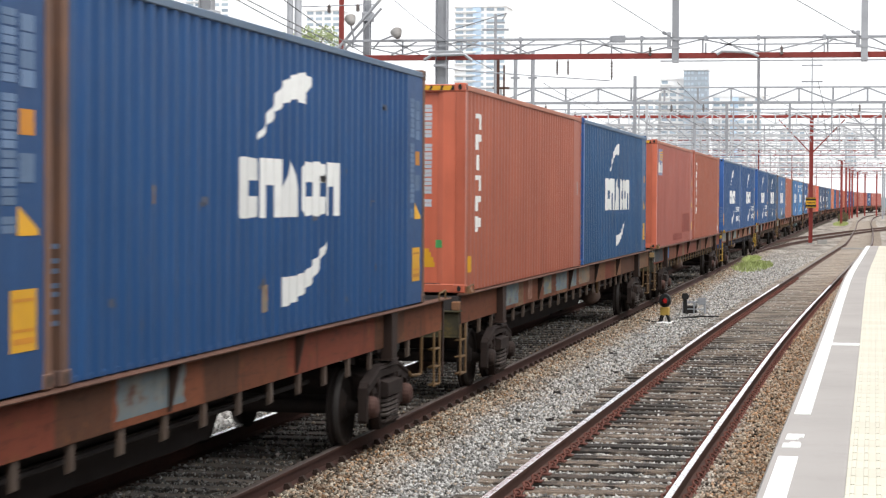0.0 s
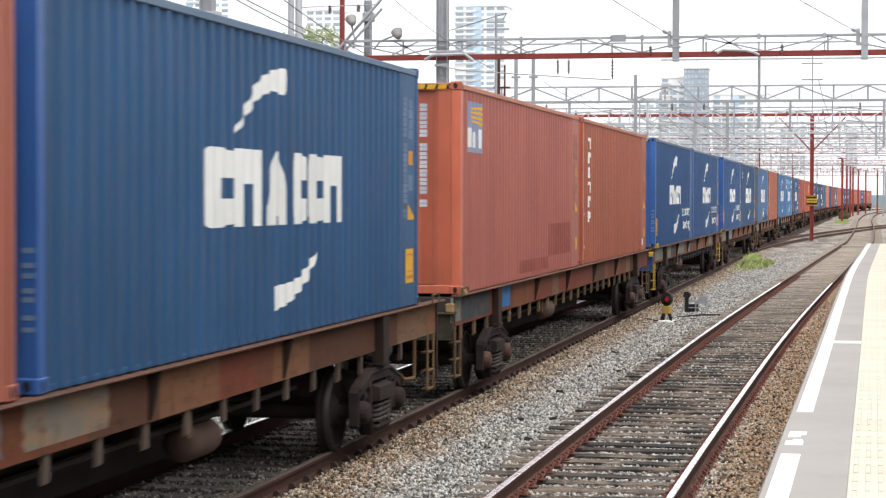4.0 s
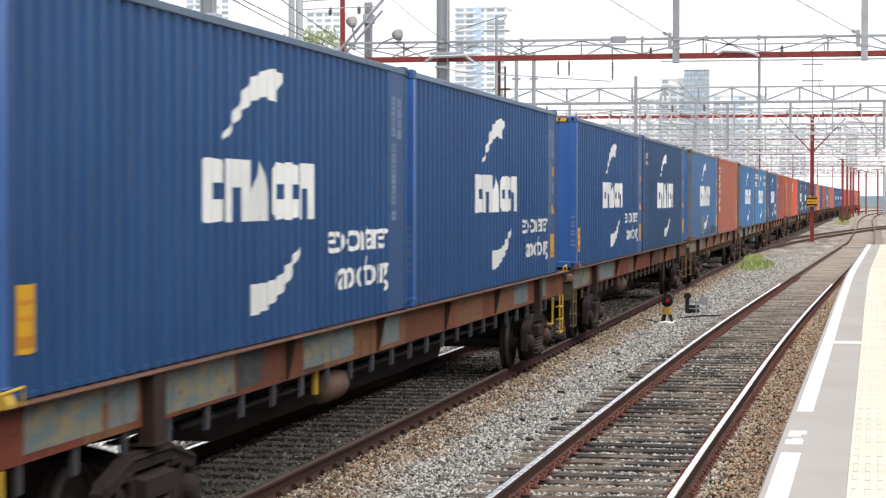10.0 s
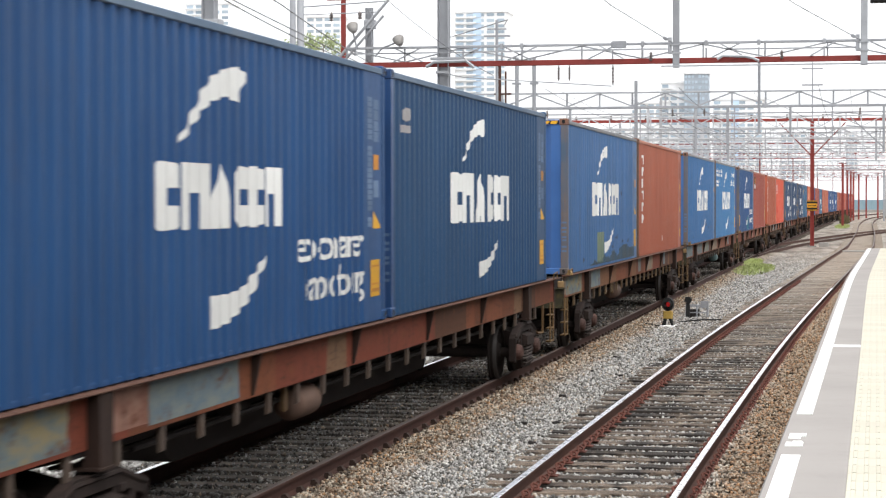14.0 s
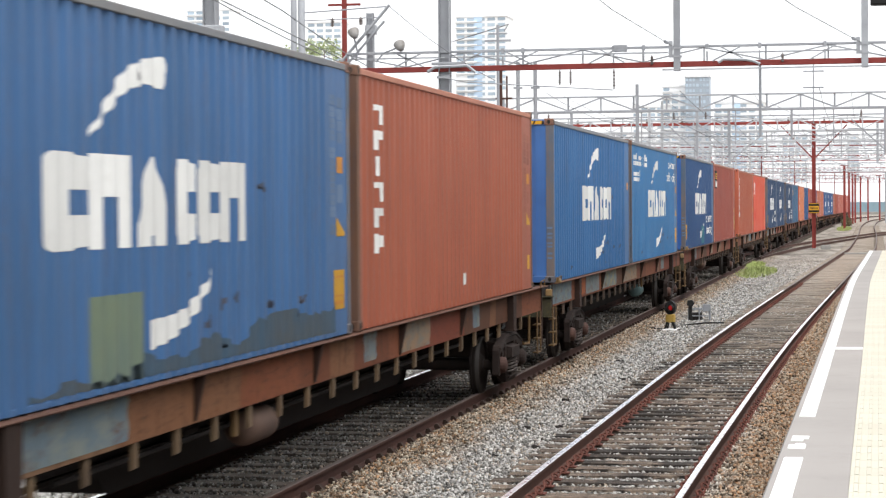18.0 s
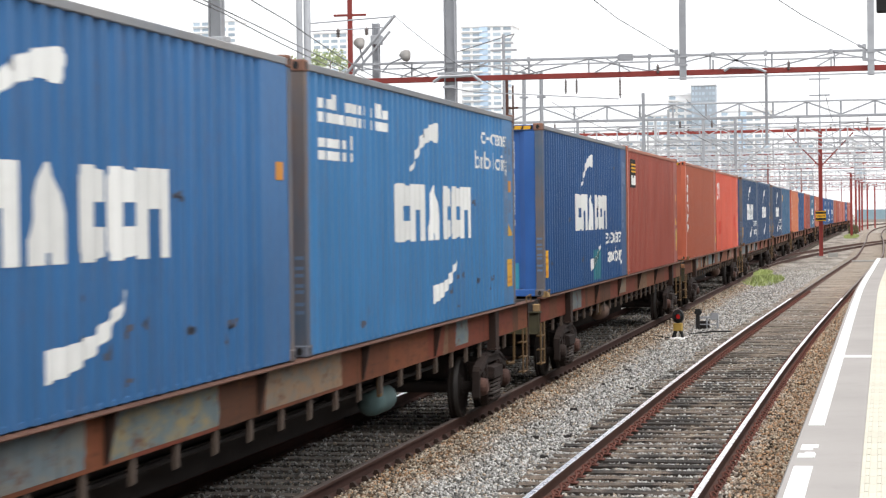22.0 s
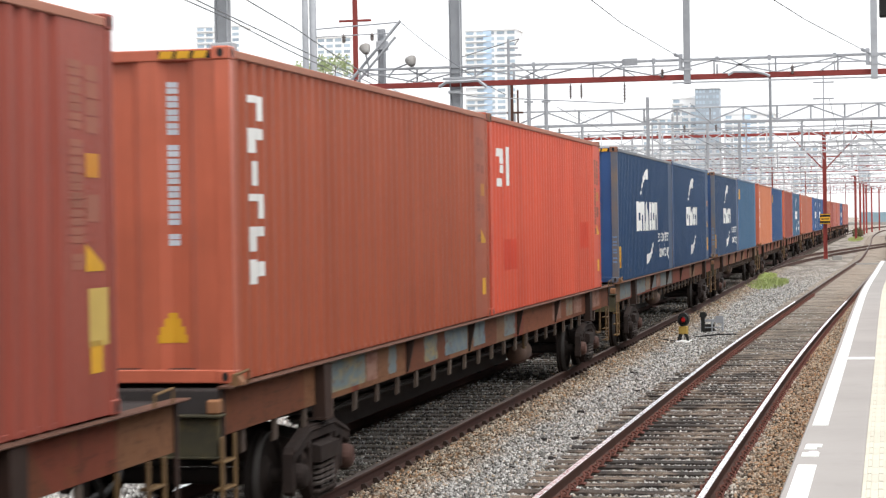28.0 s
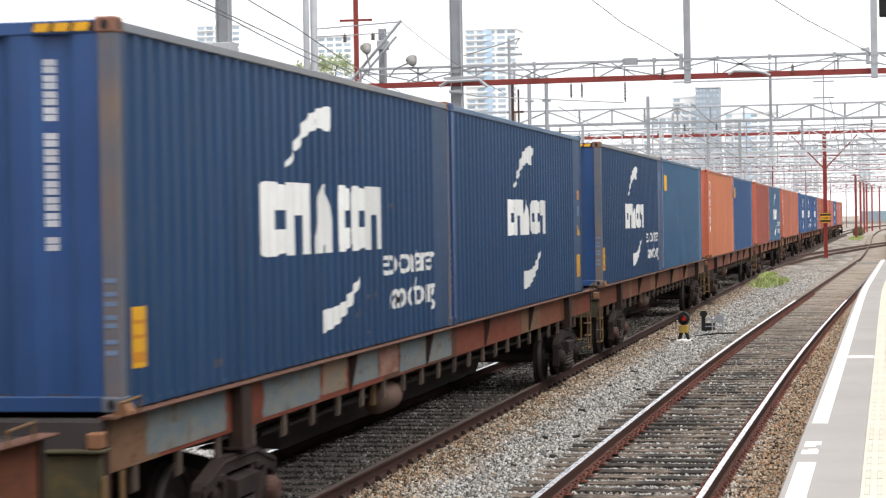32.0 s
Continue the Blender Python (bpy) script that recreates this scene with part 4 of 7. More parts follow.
def container_meshes():
    s = Shape()
    cuts = [0.155, *FOLDS, LONG - 0.155]
    zz = (0.015, TALL - 0.1)
    s.add([(HALF - 0.012 - wave(y), y, z) for y in cuts for z in zz], [(2 * i, 2 * i + 2, 2 * i + 3, 2 * i + 1) for i in range(len(cuts) - 1)])
    BOX["side_panel"] = s.mesh("side_panel", MAT["blue"])
    s = Shape()
    s.add([(-HALF + 0.012 + wave(y), y, z) for y in cuts for z in zz], [(2 * i, 2 * i + 2, 2 * i + 3, 2 * i + 1) for i in range(len(cuts) - 1)])
    BOX["far_panel"] = s.mesh("side_panel", MAT["blue"])
    s = Shape()
    s.add([(x, 0.02 + d, z) for x, d in END_FOLDS for z in (0.11, TALL - 0.1)], [(2 * i, 2 * i + 2, 2 * i + 3, 2 * i + 1) for i in range(len(END_FOLDS) - 1)])
    BOX["end_wall"] = s.mesh("end_wall", MAT["blue"])
    s = Shape().box(-1.08, -0.005, LONG - 0.06, LONG - 0.02, 0.14, TALL - 0.1, 0.01)
    for k in range(4):
        s.box(-1.0, -0.1, LONG - 0.03, LONG - 0.005, 0.35 + k * 0.6, 0.65 + k * 0.6, 0.01)
    BOX["door"] = s.mesh("door", MAT["blue"])
    BOX["door_b"] = Shape().add([(-x, y, z) for x, y, z in s.v], s.f).mesh("door", MAT["blue"])
    s = Shape()
    ry = [0.12 + i * (LONG - 0.24) / 60 for i in range(61)]
    s.add([(x, y, TALL - 0.035 + (0.018 if i % 2 else 0)) for i, y in enumerate(ry) for x in (-HALF + 0.06, HALF - 0.06)], [(2 * i, 2 * i + 1, 2 * i + 3, 2 * i + 2) for i in range(60)])
    BOX["roof"] = s.mesh("roof", MAT["roof_grey"])
    BOX["floor"] = Shape().box(-HALF + 0.05, HALF - 0.05, 0.05, LONG - 0.05, 0.03, 0.13).mesh("floor", MAT["steel_dark"])
    for k, (sx, y) in enumerate(((1, 0.01), (-1, 0.01), (1, LONG - 0.155), (-1, LONG - 0.155))):
        x0 = sx * (HALF - 0.07)
        BOX["post", k] = Shape().prism([(x0 - 0.065, y), (x0 + 0.065, y), (x0 + 0.065, y + 0.12), (x0 + sx * 0.02, y + 0.145), (x0 - 0.065, y + 0.1)], "z", 0.115, TALL - 0.12).mesh("corner_post", MAT["blue"])
        for z in (0, TALL - 0.118):
            yy = 0.0 if k < 2 else LONG - 0.178
            xa = HALF - 0.162 if sx > 0 else -HALF
            c = Shape().box(xa, xa + 0.162, yy, yy + 0.178, z, z + 0.118, 0.012)
            # slotted holes: flat black discs on the outer faces, painted for the shade inside
            BOX["casting", k, z > 0] = c.mesh("corner_casting", MAT["blue"])
            ox = xa + 0.162 + 0.0015 if sx > 0 else xa - 0.0015
            turn = [i * math.pi / 5 for i in range(10)]
            BOX["hole", k, z > 0] = Shape().prism([(yy + 0.089 + 0.032 * math.cos(a), z + 0.059 + 0.042 * math.sin(a)) for a in turn], "x", ox - 0.001, ox + 0.001).mesh("casting_hole", MAT["black"])
            oy = yy - 0.0015 if k < 2 else yy + 0.1795
            BOX["hole_end", k, z > 0] = Shape().prism([(xa + 0.08 + 0.03 * math.cos(a), z + 0.059 + 0.04 * math.sin(a)) for a in turn], "y", oy - 0.001, oy + 0.001).mesh("casting_hole", MAT["black"])
    for k, sx in enumerate((1, -1)):
        x = sx * (HALF - 0.03)
        BOX["top_rail", k] = Shape().box(x - 0.03, x + 0.03, 0.178, LONG - 0.178, TALL - 0.1, TALL - 0.03, 0.008).mesh("top_rail", MAT["roof_grey"])
        x = sx * (HALF - 0.062)
        BOX["bottom_rail", k] = Shape().box(x - 0.024, x + 0.024, 0.178, LONG - 0.178, 0.0, 0.05, 0.006).mesh("bottom_rail", MAT["blue"])
    for k, y in enumerate((0.01, LONG - 0.07)):
        BOX["header", k] = Shape().box(-HALF + 0.162, HALF - 0.162, y, y + 0.06, TALL - 0.12, TALL - 0.02, 0.008).mesh("end_header", MAT["blue"])
        BOX["sill", k] = Shape().box(-HALF + 0.162, HALF - 0.162, y, y + 0.06, 0.004, 0.12, 0.008).mesh("end_sill", MAT["blue"])
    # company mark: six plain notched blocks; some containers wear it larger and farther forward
    for kind_, start, wider, lo, hi in (("mark", 4.2, 0.985, 1.12, 1.67), ("big_mark", 3.9, 1.28, 1.06, 1.75)):
        for i, (a, b) in enumerate(((0.0, 0.7), (0.73, 1.43), (1.48, 2.06), (2.18, 2.58), (2.6, 3.08), (3.12, 3.68))):
            s = Shape()
            a, b = start + a * wider, start + b * wider
            k, w = hi - lo, b - a
            if i in (0, 3, 4):  # notched from behind, with clipped corners
                paint_on(s, a, a + w * 0.22, lo + k * 0.12, lo, hi - k * 0.12, hi)
                paint_on(s, a + w * 0.22, a + w * 0.55, lo, lo, hi, hi)
                paint_on(s, a + w * 0.55, b, lo, lo + k * 0.05, lo + k * 0.36, lo + k * 0.36)
                paint_on(s, a + w * 0.55, b, lo + k * 0.62, lo + k * 0.62, hi, hi - k * 0.05)
            elif i in (1, 5):  # one notch at the foot
                paint_on(s, a, a + w * 0.31, lo, lo, hi, hi)
                paint_on(s, a + w * 0.31, a + w * 0.69, lo + k * 0.55, lo + k * 0.55, hi, hi)
                paint_on(s, a + w * 0.69, b, lo, lo, hi, hi)
            else:  # narrow above, broad below
                paint_on(s, a, a + w * 0.4, lo, lo, lo + k * 0.25, hi)
                paint_on(s, a + w * 0.4, a + w * 0.62, lo + k * 0.12, lo + k * 0.12, hi, hi)
                paint_on(s, a + w * 0.62, b, lo, lo, hi, lo + k * 0.25)
            BOX[kind_, i] = s.mesh("mark_block", MAT["white"])
    # two sickles above and below: a broad head that thins to a tail
    TOP = ((4.86, 1.82, 1.87), (5.12, 1.95, 2.05), (5.4, 2.09, 2.25), (5.66, 2.19, 2.4), (6.1, 2.26, 2.5), (6.46, 2.22, 2.54), (6.66, 2.42, 2.5))
    LOW = ((5.62, 0.26, 0.55), (6.1, 0.3, 0.55), (6.5, 0.4, 0.58), (6.8, 0.5, 0.68), (7.04, 0.64, 0.76), (7.24, 0.79, 0.86))
    for key, rows, shift, thin in (("sickle_top", TOP, 0.0, 1.0), ("sickle_low", LOW, 0.05, 1.0), ("big_sickle_top", TOP, -0.08, 0.8), ("big_sickle_low", LOW, 0.45, 0.8)):
        s = Shape()
        for (a, l0, h0), (b, l1, h1) in zip(rows, rows[1:]):
            if key.endswith("top"):
                l0, l1 = h0 - (h0 - l0) * thin, h1 - (h1 - l1) * thin
            else:
                h0, h1 = l0 + (h0 - l0) * thin, l1 + (h1 - l1) * thin
            paint_on(s, a + shift, b + shift, l0, l1, h0, h1)
        BOX[key] = s.mesh("sickle_mark", MAT["white"])
    r = random.Random(2)
    BARS = {"corner": []}
    BOX["words"] = [lettering("eco-container", 8.48, 11.15, 0.765, 0.335), lettering("bamboo flooring", 8.69, 11.15, 0.37, 0.335)]
    BOX["high_words"] = [lettering("eco-container", 9.45, 11.5, 2.39, 0.24), lettering("bamboo flooring", 9.1, 11.52, 2.03, 0.25)]
    for key, z, h, y0, y1 in (("corner", 2.32, 0.24, 0.55, 3.5), ("corner", 1.94, 0.22, 0.62, 2.1)):
        y = y0
        while y < y1:
            w = r.uniform(0.13, 0.2)
            s = Shape()
            tall = r.random() < 0.3
            patch(y, y + w, z, z + h * 0.42, s)
            patch(y, y + w * (0.5 if tall else 1.0), z + h * 0.58, z + h * (1.25 if tall else 1.0), s)
            BARS[key].append(s.mesh("slogan_bar", MAT["white"]))
            y += w + r.choice((0.05, 0.05, 0.06, 0.16))
    BOX["bars"] = BARS
    # lessor's mark: upright column of six plain blocks, each with its own cut
    CUTS = (((0.0, 1.0, 0.7, 1.0), (0.55, 1.0, 0.0, 0.7)), ((0.0, 0.45, 0.0, 1.0), (0.45, 1.0, 0.55, 1.0)), ((0.3, 0.75, 0.0, 1.0),),
            ((0.0, 1.0, 0.7, 1.0), (0.55, 1.0, 0.0, 0.7)), ((0.0, 0.4, 0.0, 1.0), (0.4, 1.0, 0.6, 1.0)), ((0.0, 0.4, 0.0, 1.0), (0.4, 1.0, 0.3, 0.9)))
    for i, cuts_ in enumerate(CUTS):
        s = Shape()
        z = 2.29 - i * 0.292
        for a, b, c, d in cuts_:
            patch(0.58 + 0.44 * a, 0.58 + 0.44 * b, z + 0.22 * c, z + 0.22 * d, s)
        BOX["lessor%d" % i] = s.mesh("mark_block", MAT["white"])
    s = patch(0.56, 1.22, 2.18, 2.27)
    paint_on(s, 0.72, 0.92, 2.33, 2.3, 2.45, 2.5), paint_on(s, 0.92, 1.12, 2.3, 2.36, 2.5, 2.46)
    BOX["logo"] = s.mesh("small_mark", MAT["faded"])
    s = patch(11.62, 12.0, 0.52, 0.93)
    BOX["label_small"] = patch(0.33, 0.63, 0.27, 0.5).mesh("sticker", MAT["yellow"])
    BOX["label_high"] = s.mesh("sticker", MAT["pale_yellow"])
    # number columns: one bar for each character
    rows_side, rows_end, NUM_X = [], [], 0.63
    for i in range(11):
        s = Shape()
        z = 2.41 - i * 0.122 - (0.06 if i > 3 else 0) - (0.06 if i > 9 else 0)
        patch(11.32, 11.55, z, z + 0.05, s), patch(11.32, 11.55, z + 0.058, z + 0.108, s)
        if i < 4:
            patch(11.63, 11.86, z - 0.02, z + 0.09, s)
        rows_side.append(s)
        s = Shape()
        z = 2.5 - i * 0.118 - (0.07 if i > 3 else 0) - (0.06 if i > 9 else 0)
        paint_on_end(s, NUM_X, NUM_X + 0.1, z, z + 0.046)
        paint_on_end(s, NUM_X, NUM_X + 0.1, z + 0.054, z + 0.1)
        rows_end.append(s)
    for key, rows, mat in (("number_side", rows_side, "faded"), ("number_end", rows_end, "number_white")):
        whole = Shape()
        for s in rows:
            whole.add(s.v, s.f)
        BOX[key] = whole.mesh("number_bars", MAT[mat])
        BOX[key + "_bars"] = [s.mesh("number_bar", MAT[mat]) for s in rows]
    s = Shape()
    for z in (0.95, 0.85, 0.78, 0.68, 0.62, 0.5, 0.42):
        s.box(HALF - 0.12, HALF - 0.03, 0.0068, 0.0095, z, z + 0.035)
    BOX["post_text"] = s.mesh("small_print", MAT["faded"])
    BOX["label_front"] = patch(0.36, 0.68, 0.3, 0.76).mesh("sticker", MAT["yellow"])
    for key, y0, y1, lines in (("label_print", 0.38, 0.66, ((0.34, 0.42), (0.52, 0.55), (0.63, 0.66))), ("tall_print", 11.5, 11.86, ((0.34, 0.38), (0.42, 0.44), (0.62, 0.64)))):
        for k, (z0, z1) in enumerate(lines):
            s = patch(y0, y1, z0, z1)
            BOX[key + str(k)] = Shape().add([(x + 0.002, y, z) for x, y, z in s.v], s.f).mesh("sticker_print", MAT["amber"])
    BOX["label_rear"] = patch(11.64, 11.88, 0.33, 0.56).mesh("sticker", MAT["yellow"])
    BOX["label_tall"] = patch(11.46, 11.9, 0.29, 0.7).mesh("sticker", MAT["yellow"])
    BOX["label_amber"] = patch(11.61, 11.86, 1.71, 1.88).mesh("sticker", MAT["amber"])
    BOX["label_white"] = patch(11.61, 11.86, 1.4, 1.59).mesh("sticker", MAT["faded"])
    BOX["label_triangle"] = paint_on(Shape(), 11.58, 11.93, 1.05, 1.05, 1.25, 1.09).mesh("warning_triangle", MAT["yellow"])
    BOX["label_low"] = patch(6.1, 6.35, 0.28, 0.44).mesh("white_patch", MAT["white"])
    BOX["label_slip"] = patch(11.6, 11.7, 1.38, 1.64).mesh("faded_sticker", MAT["faded"])
    for k, (a, b, z0, z1) in enumerate(((0.2, 0.3, 0.95, 1.02), (0.36, 0.44, 0.3, 0.37), (0.24, 0.33, 0.5, 0.72))):
        BOX["scrap%d" % k] = patch(a, b, z0, z1).mesh("torn_label", MAT["white" if k < 2 else "faded"])
    BOX["label_square"] = patch(11.22, 11.5, 0.14, 0.3).mesh("white_patch", MAT["white"])
    s = Shape()
    for k in range(3):
        x = 0.58 + k * 0.152
        s.prism([(x, TALL - 0.1), (x + 0.118, TALL - 0.1), (x + 0.142, TALL - 0.038), (x + 0.024, TALL - 0.038)], "y", 0.001, 0.0045)
    BOX["hazard_base"] = Shape().box(0.58, 1.05, 0.005, 0.0095, TALL - 0.102, TALL - 0.036).mesh("stripe_base", MAT["black"])
    BOX["hazard"] = s.mesh("height_stripes", MAT["yellow"])
    s = Shape()
    for a, b, z0, z1 in ((0.53, 0.78, 0.35, 0.42), (0.55, 0.76, 0.42, 0.49), (0.585, 0.725, 0.49, 0.56), (0.615, 0.695, 0.56, 0.61)):
        paint_on_end(s, a, b, z0, z1)
    BOX["end_triangle"] = s.mesh("warning_triangle", MAT["yellow"])
    BOX["end_green"] = paint_on_end(Shape(), 0.79, 0.89, 0.62, 0.73).mesh("green_sticker", MAT["green"])
    BOX["end_notice"] = paint_on_end(Shape(), 0.06, 0.57, 0.3, 0.56).mesh("sticker", MAT["yellow"])
    # lessor's square plate with a fan of rays over plain blocks
    BOX["panel"] = patch(0.56, 1.74, 1.95, 2.66).mesh("lessor_plate", MAT["sign_blue"])
    s = Shape()
    for k in range(4):
        paint_on(s, 0.78, 1.66, 2.38 + 0.055 * k, 2.34 + 0.075 * k, 2.405 + 0.055 * k, 2.385 + 0.075 * k)
    BOX["panel_rays"] = Shape().add([(x + 0.002, y, z) for x, y, z in s.v], s.f).mesh("plate_rays", MAT["yellow"])
    for k in range(3):
        s = patch(0.66 + 0.34 * k, 0.92 + 0.34 * k, 2.02, 2.29 - 0.05 * (k % 2))
        BOX["panel_block%d" % k] = Shape().add([(x + 0.002, y, z) for x, y, z in s.v], s.f).mesh("plate_block", MAT["white"])
    # a smaller dark plate of the same kind, close to the corner post
    for key in ("panel", "panel_rays", "panel_block0", "panel_block1", "panel_block2"):
        s = Shape()
        for y0, y1, z0, z1 in {"panel": ((0.72, 1.84, 1.97, 2.62),), "panel_rays": ((0.98, 1.7, 2.32, 2.36), (0.93, 1.74, 2.4, 2.44), (0.9, 1.76, 2.48, 2.52)),
                               "panel_block0": ((0.84, 1.1, 2.03, 2.25),), "panel_block1": ((1.16, 1.4, 2.03, 2.2),), "panel_block2": ((1.46, 1.72, 2.03, 2.25),)}[key]:
            patch(y0, y1, z0, z1, s)
        lift = 0.0 if key == "panel" else 0.002
        BOX["dark_" + key] = Shape().add([(x + lift, y, z) for x, y, z in s.v], s.f).mesh(BOX[key].name.split(".")[0], MAT["black"] if key == "panel" else MAT["yellow"] if key == "panel_rays" else MAT["white"])
    BOX["red_patch"] = patch(1.05, 2.2, 0.62, 1.08).mesh("repair_patch", MAT["fresh_red"])
    BOX["red_patch_b"] = patch(9.2, 10.36, 0.82, 1.3).mesh("repair_patch", MAT["fresh_red"])
    s = Shape()
    for y0, y1, z0, z1 in ((0.68, 1.0, 2.3, 2.42), (0.9, 1.26, 2.2, 2.42), (0.7, 1.02, 1.86, 1.98), (0.98, 1.26, 2.06, 2.18), (1.34, 1.62, 1.88, 2.46)):
        patch(y0, y1, z0, z1, s)
    BOX["stamp"] = s.mesh("lessor_mark", MAT["white"])
    BOX["olive_patch"] = patch(4.5, 5.62, 0.06, 0.72).mesh("repair_patch", MAT["olive"])
    BOX["teal_patch"] = patch(6.6, 7.6, 0.07, 0.66).mesh("repair_patch", MAT["teal"])
    BOX["smudge"] = patch(8.2, 11.0, 0.3, 0.86, patch(5.2, 8.2, 0.1, 0.3)).mesh("repair_patch", MAT["rose_dark"])
    BOX["teal_end"] = paint_on_end(Shape(), -1.04, 0.78, 0.12, 0.56).mesh("repair_patch", MAT["cyan"])
    BOX["rust_streak"] = patch(4.95, 5.2, 0.25, 0.5).mesh("rust_stain", MAT["patch_tan"])
    BOX["rust_spot"] = patch(1.9, 2.0, 1.25, 1.4).mesh("rust_stain", MAT["patch_tan"])
    g_ = random.Random(77)
    for k in range(3):
        s = Shape()
        for _ in range(16):
            y, z, w = g_.uniform(0.5, 11.4), g_.choice((g_.uniform(0.1, 0.5), g_.uniform(0.1, 2.5))), g_.uniform(0.03, 0.09)
            for q in range(3):
                a, b = y + w * q * 0.6, z + g_.uniform(-0.03, 0.03)
                paint_on(s, a, a + w, b, b + g_.uniform(-.02, .02), b + g_.uniform(0.02, 0.09), b + g_.uniform(0.02, 0.07))
        BOX["stains%d" % k] = s.mesh("rust_stain", MAT["stain"])
    s, y, h = Shape(), 3.4, 0.12
    while y < 11.5:
        w, k = g_.uniform(0.08, 0.22), min(0.38, max(0.08, h + g_.uniform(-0.07, 0.08)))
        paint_on(s, y, y + w, 0.06, 0.06, h, k)
        y, h = y + w, k
    BOX["corroded"] = s.mesh("corrosion_band", MAT["corrosion"])
    BOX["yellow_plate"] = patch(0.5, 1.3, 2.05, 2.45).mesh("sticker", MAT["yellow"])


container_meshes()


def container(paint, label, features, group="containers on the train", close=False):
    ob = thing("shipping_container", label, "shipping container", group)
    m = MAT[paint]
    red = paint in ("red_brown", "rose_brown", "salmon_brown", "dark_red", "brown", "bright_red", "orange", "rust_orange")
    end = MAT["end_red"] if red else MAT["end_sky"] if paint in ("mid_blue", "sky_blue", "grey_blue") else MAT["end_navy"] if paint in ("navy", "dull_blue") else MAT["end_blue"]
    # an unworn front post shares the end's brighter colour, as it faces the same way
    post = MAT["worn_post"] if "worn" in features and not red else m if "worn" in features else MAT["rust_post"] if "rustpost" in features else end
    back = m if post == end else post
    side = part("side_panel", BOX["side_panel"], m, ob)
    part("side_panel", BOX["far_panel"], m, ob)
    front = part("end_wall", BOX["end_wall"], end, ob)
    part("door", BOX["door"], m, ob)
    part("door", BOX["door_b"], m, ob)
    part("roof", BOX["roof"], MAT["roof_grey"], ob)
    part("floor", BOX["floor"], MAT["steel_dark"], ob)
    for k in range(4):
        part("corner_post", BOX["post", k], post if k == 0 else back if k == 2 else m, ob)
        for up in (False, True):
            c = part("corner_casting", BOX["casting", k, up], MAT["rust_cast"] if up and "worn" in features else post if k == 0 else back if k == 2 else m, ob)
            if k in (0, 2):
                part("casting_hole", BOX["hole", k, up], None, c)
                if k == 0:
                    part("casting_hole", BOX["hole_end", k, up], None, c)
    for k in range(2):
        part("top_rail", BOX["top_rail", k], MAT["rail_worn"] if "worn" in features and not red else MAT["rail_blue"] if not red else MAT["rail_red"], ob)
        part("bottom_rail", BOX["bottom_rail", k], m, ob)
        h = part("end_header", BOX["header", k], end if k == 0 else m, ob)
        if k == 0 and "plainend" not in features:
            part("stripe_base", BOX["hazard_base"], None, h)
            part("height_stripes", BOX["hazard"], None, h, "yellow height warning stripes")
        part("end_sill", BOX["sill", k], end if k == 0 else m, ob)
    tone = MAT["faded_red" if red else "faded_blue"]
    if close:
        for me in BOX["number_end_bars"]:
            part("number_bar", me, None, front)
        for me in BOX["number_side_bars"] if "cleanside" not in features else ():
            part("number_bar", me, tone, side)
    elif "cleanside" not in features:
        part("number_bars", BOX["number_side"], tone, side)["kind"] = "stuff"
        part("number_bars", BOX["number_end"], None, front, "white upright bars")["kind"] = "stuff"
    if not red:
        part("small_print", BOX["post_text"], MAT["faded_red" if red else "faded_blue"], ob)["kind"] = "stuff"
    if "blockmark" in features:
        ahead = -WAVE if "ahead" in features else 0.0
        for i in range(6):
            part("mark_block", BOX[("big_mark" if "big" in features else "mark"), i], None, side).location = (0, ahead, 0)
        part("sickle_mark", BOX[("big_" if "big" in features else "") + "sickle_top"], None, side, "white stepped sickle").location = (0, ahead, 0)
        part("sickle_mark", BOX[("big_" if "big" in features else "") + "sickle_low"], None, side, "white stepped sickle").location = (0, ahead, 0)
    for me in BOX["words"] if "slogan" in features else BOX["high_words"] if "corner" in features else ():
        part("slogan", me, None, side, "white painted lettering")
    for key, meshes in BOX["bars"].items():
        if key in features:
            for me in meshes:
                part("slogan_bar", me, None, side)
    extras = {"logo": ("logo",), "small_label": ("label_small",), "highlabel": ("label_high",), "lessor": tuple("lessor%d" % i for i in range(6)), "stamp": ("stamp",), "panel": ("panel", "panel_rays", "panel_block0", "panel_block1", "panel_block2"),
              "darkpanel": tuple("dark_" + q for q in ("panel", "panel_rays", "panel_block0", "panel_block1", "panel_block2")), "redpatch": ("red_patch", "red_patch_b"), "smudge": ("smudge",), "olive": ("olive_patch",), "teal": ("teal_patch",), "rust": ("rust_streak", "rust_spot"), "plate": ("yellow_plate",), "square": ("label_square",), "slip": ("label_slip",), "corroded": ("corroded",), "amber": ("label_amber",), "lowpatch": ("label_low",), "scraps": ("scrap0", "scrap1", "scrap2"),
              "front_label": ("label_front", "label_print0", "label_print1", "label_print2"), "rear_label": (*(("label_rear",) if red else ("label_tall", "tall_print0", "tall_print1", "tall_print2")), "label_amber", "label_white", "label_triangle")}
    for key, meshes in extras.items():
        if key in features:
            for name in meshes:
                ob_ = part(BOX[name].name.split(".")[0], BOX[name], tone if name == "label_white" else None, side)
                if key == "lessor" and "back" in features:
                    ob_.location = (0, WAVE, 0)
    if not red and ("worn" in features or "rust" in features):
        part("rust_stain", BOX["stains%d" % (len(label) % 3)], None, side)["kind"] = "stuff"
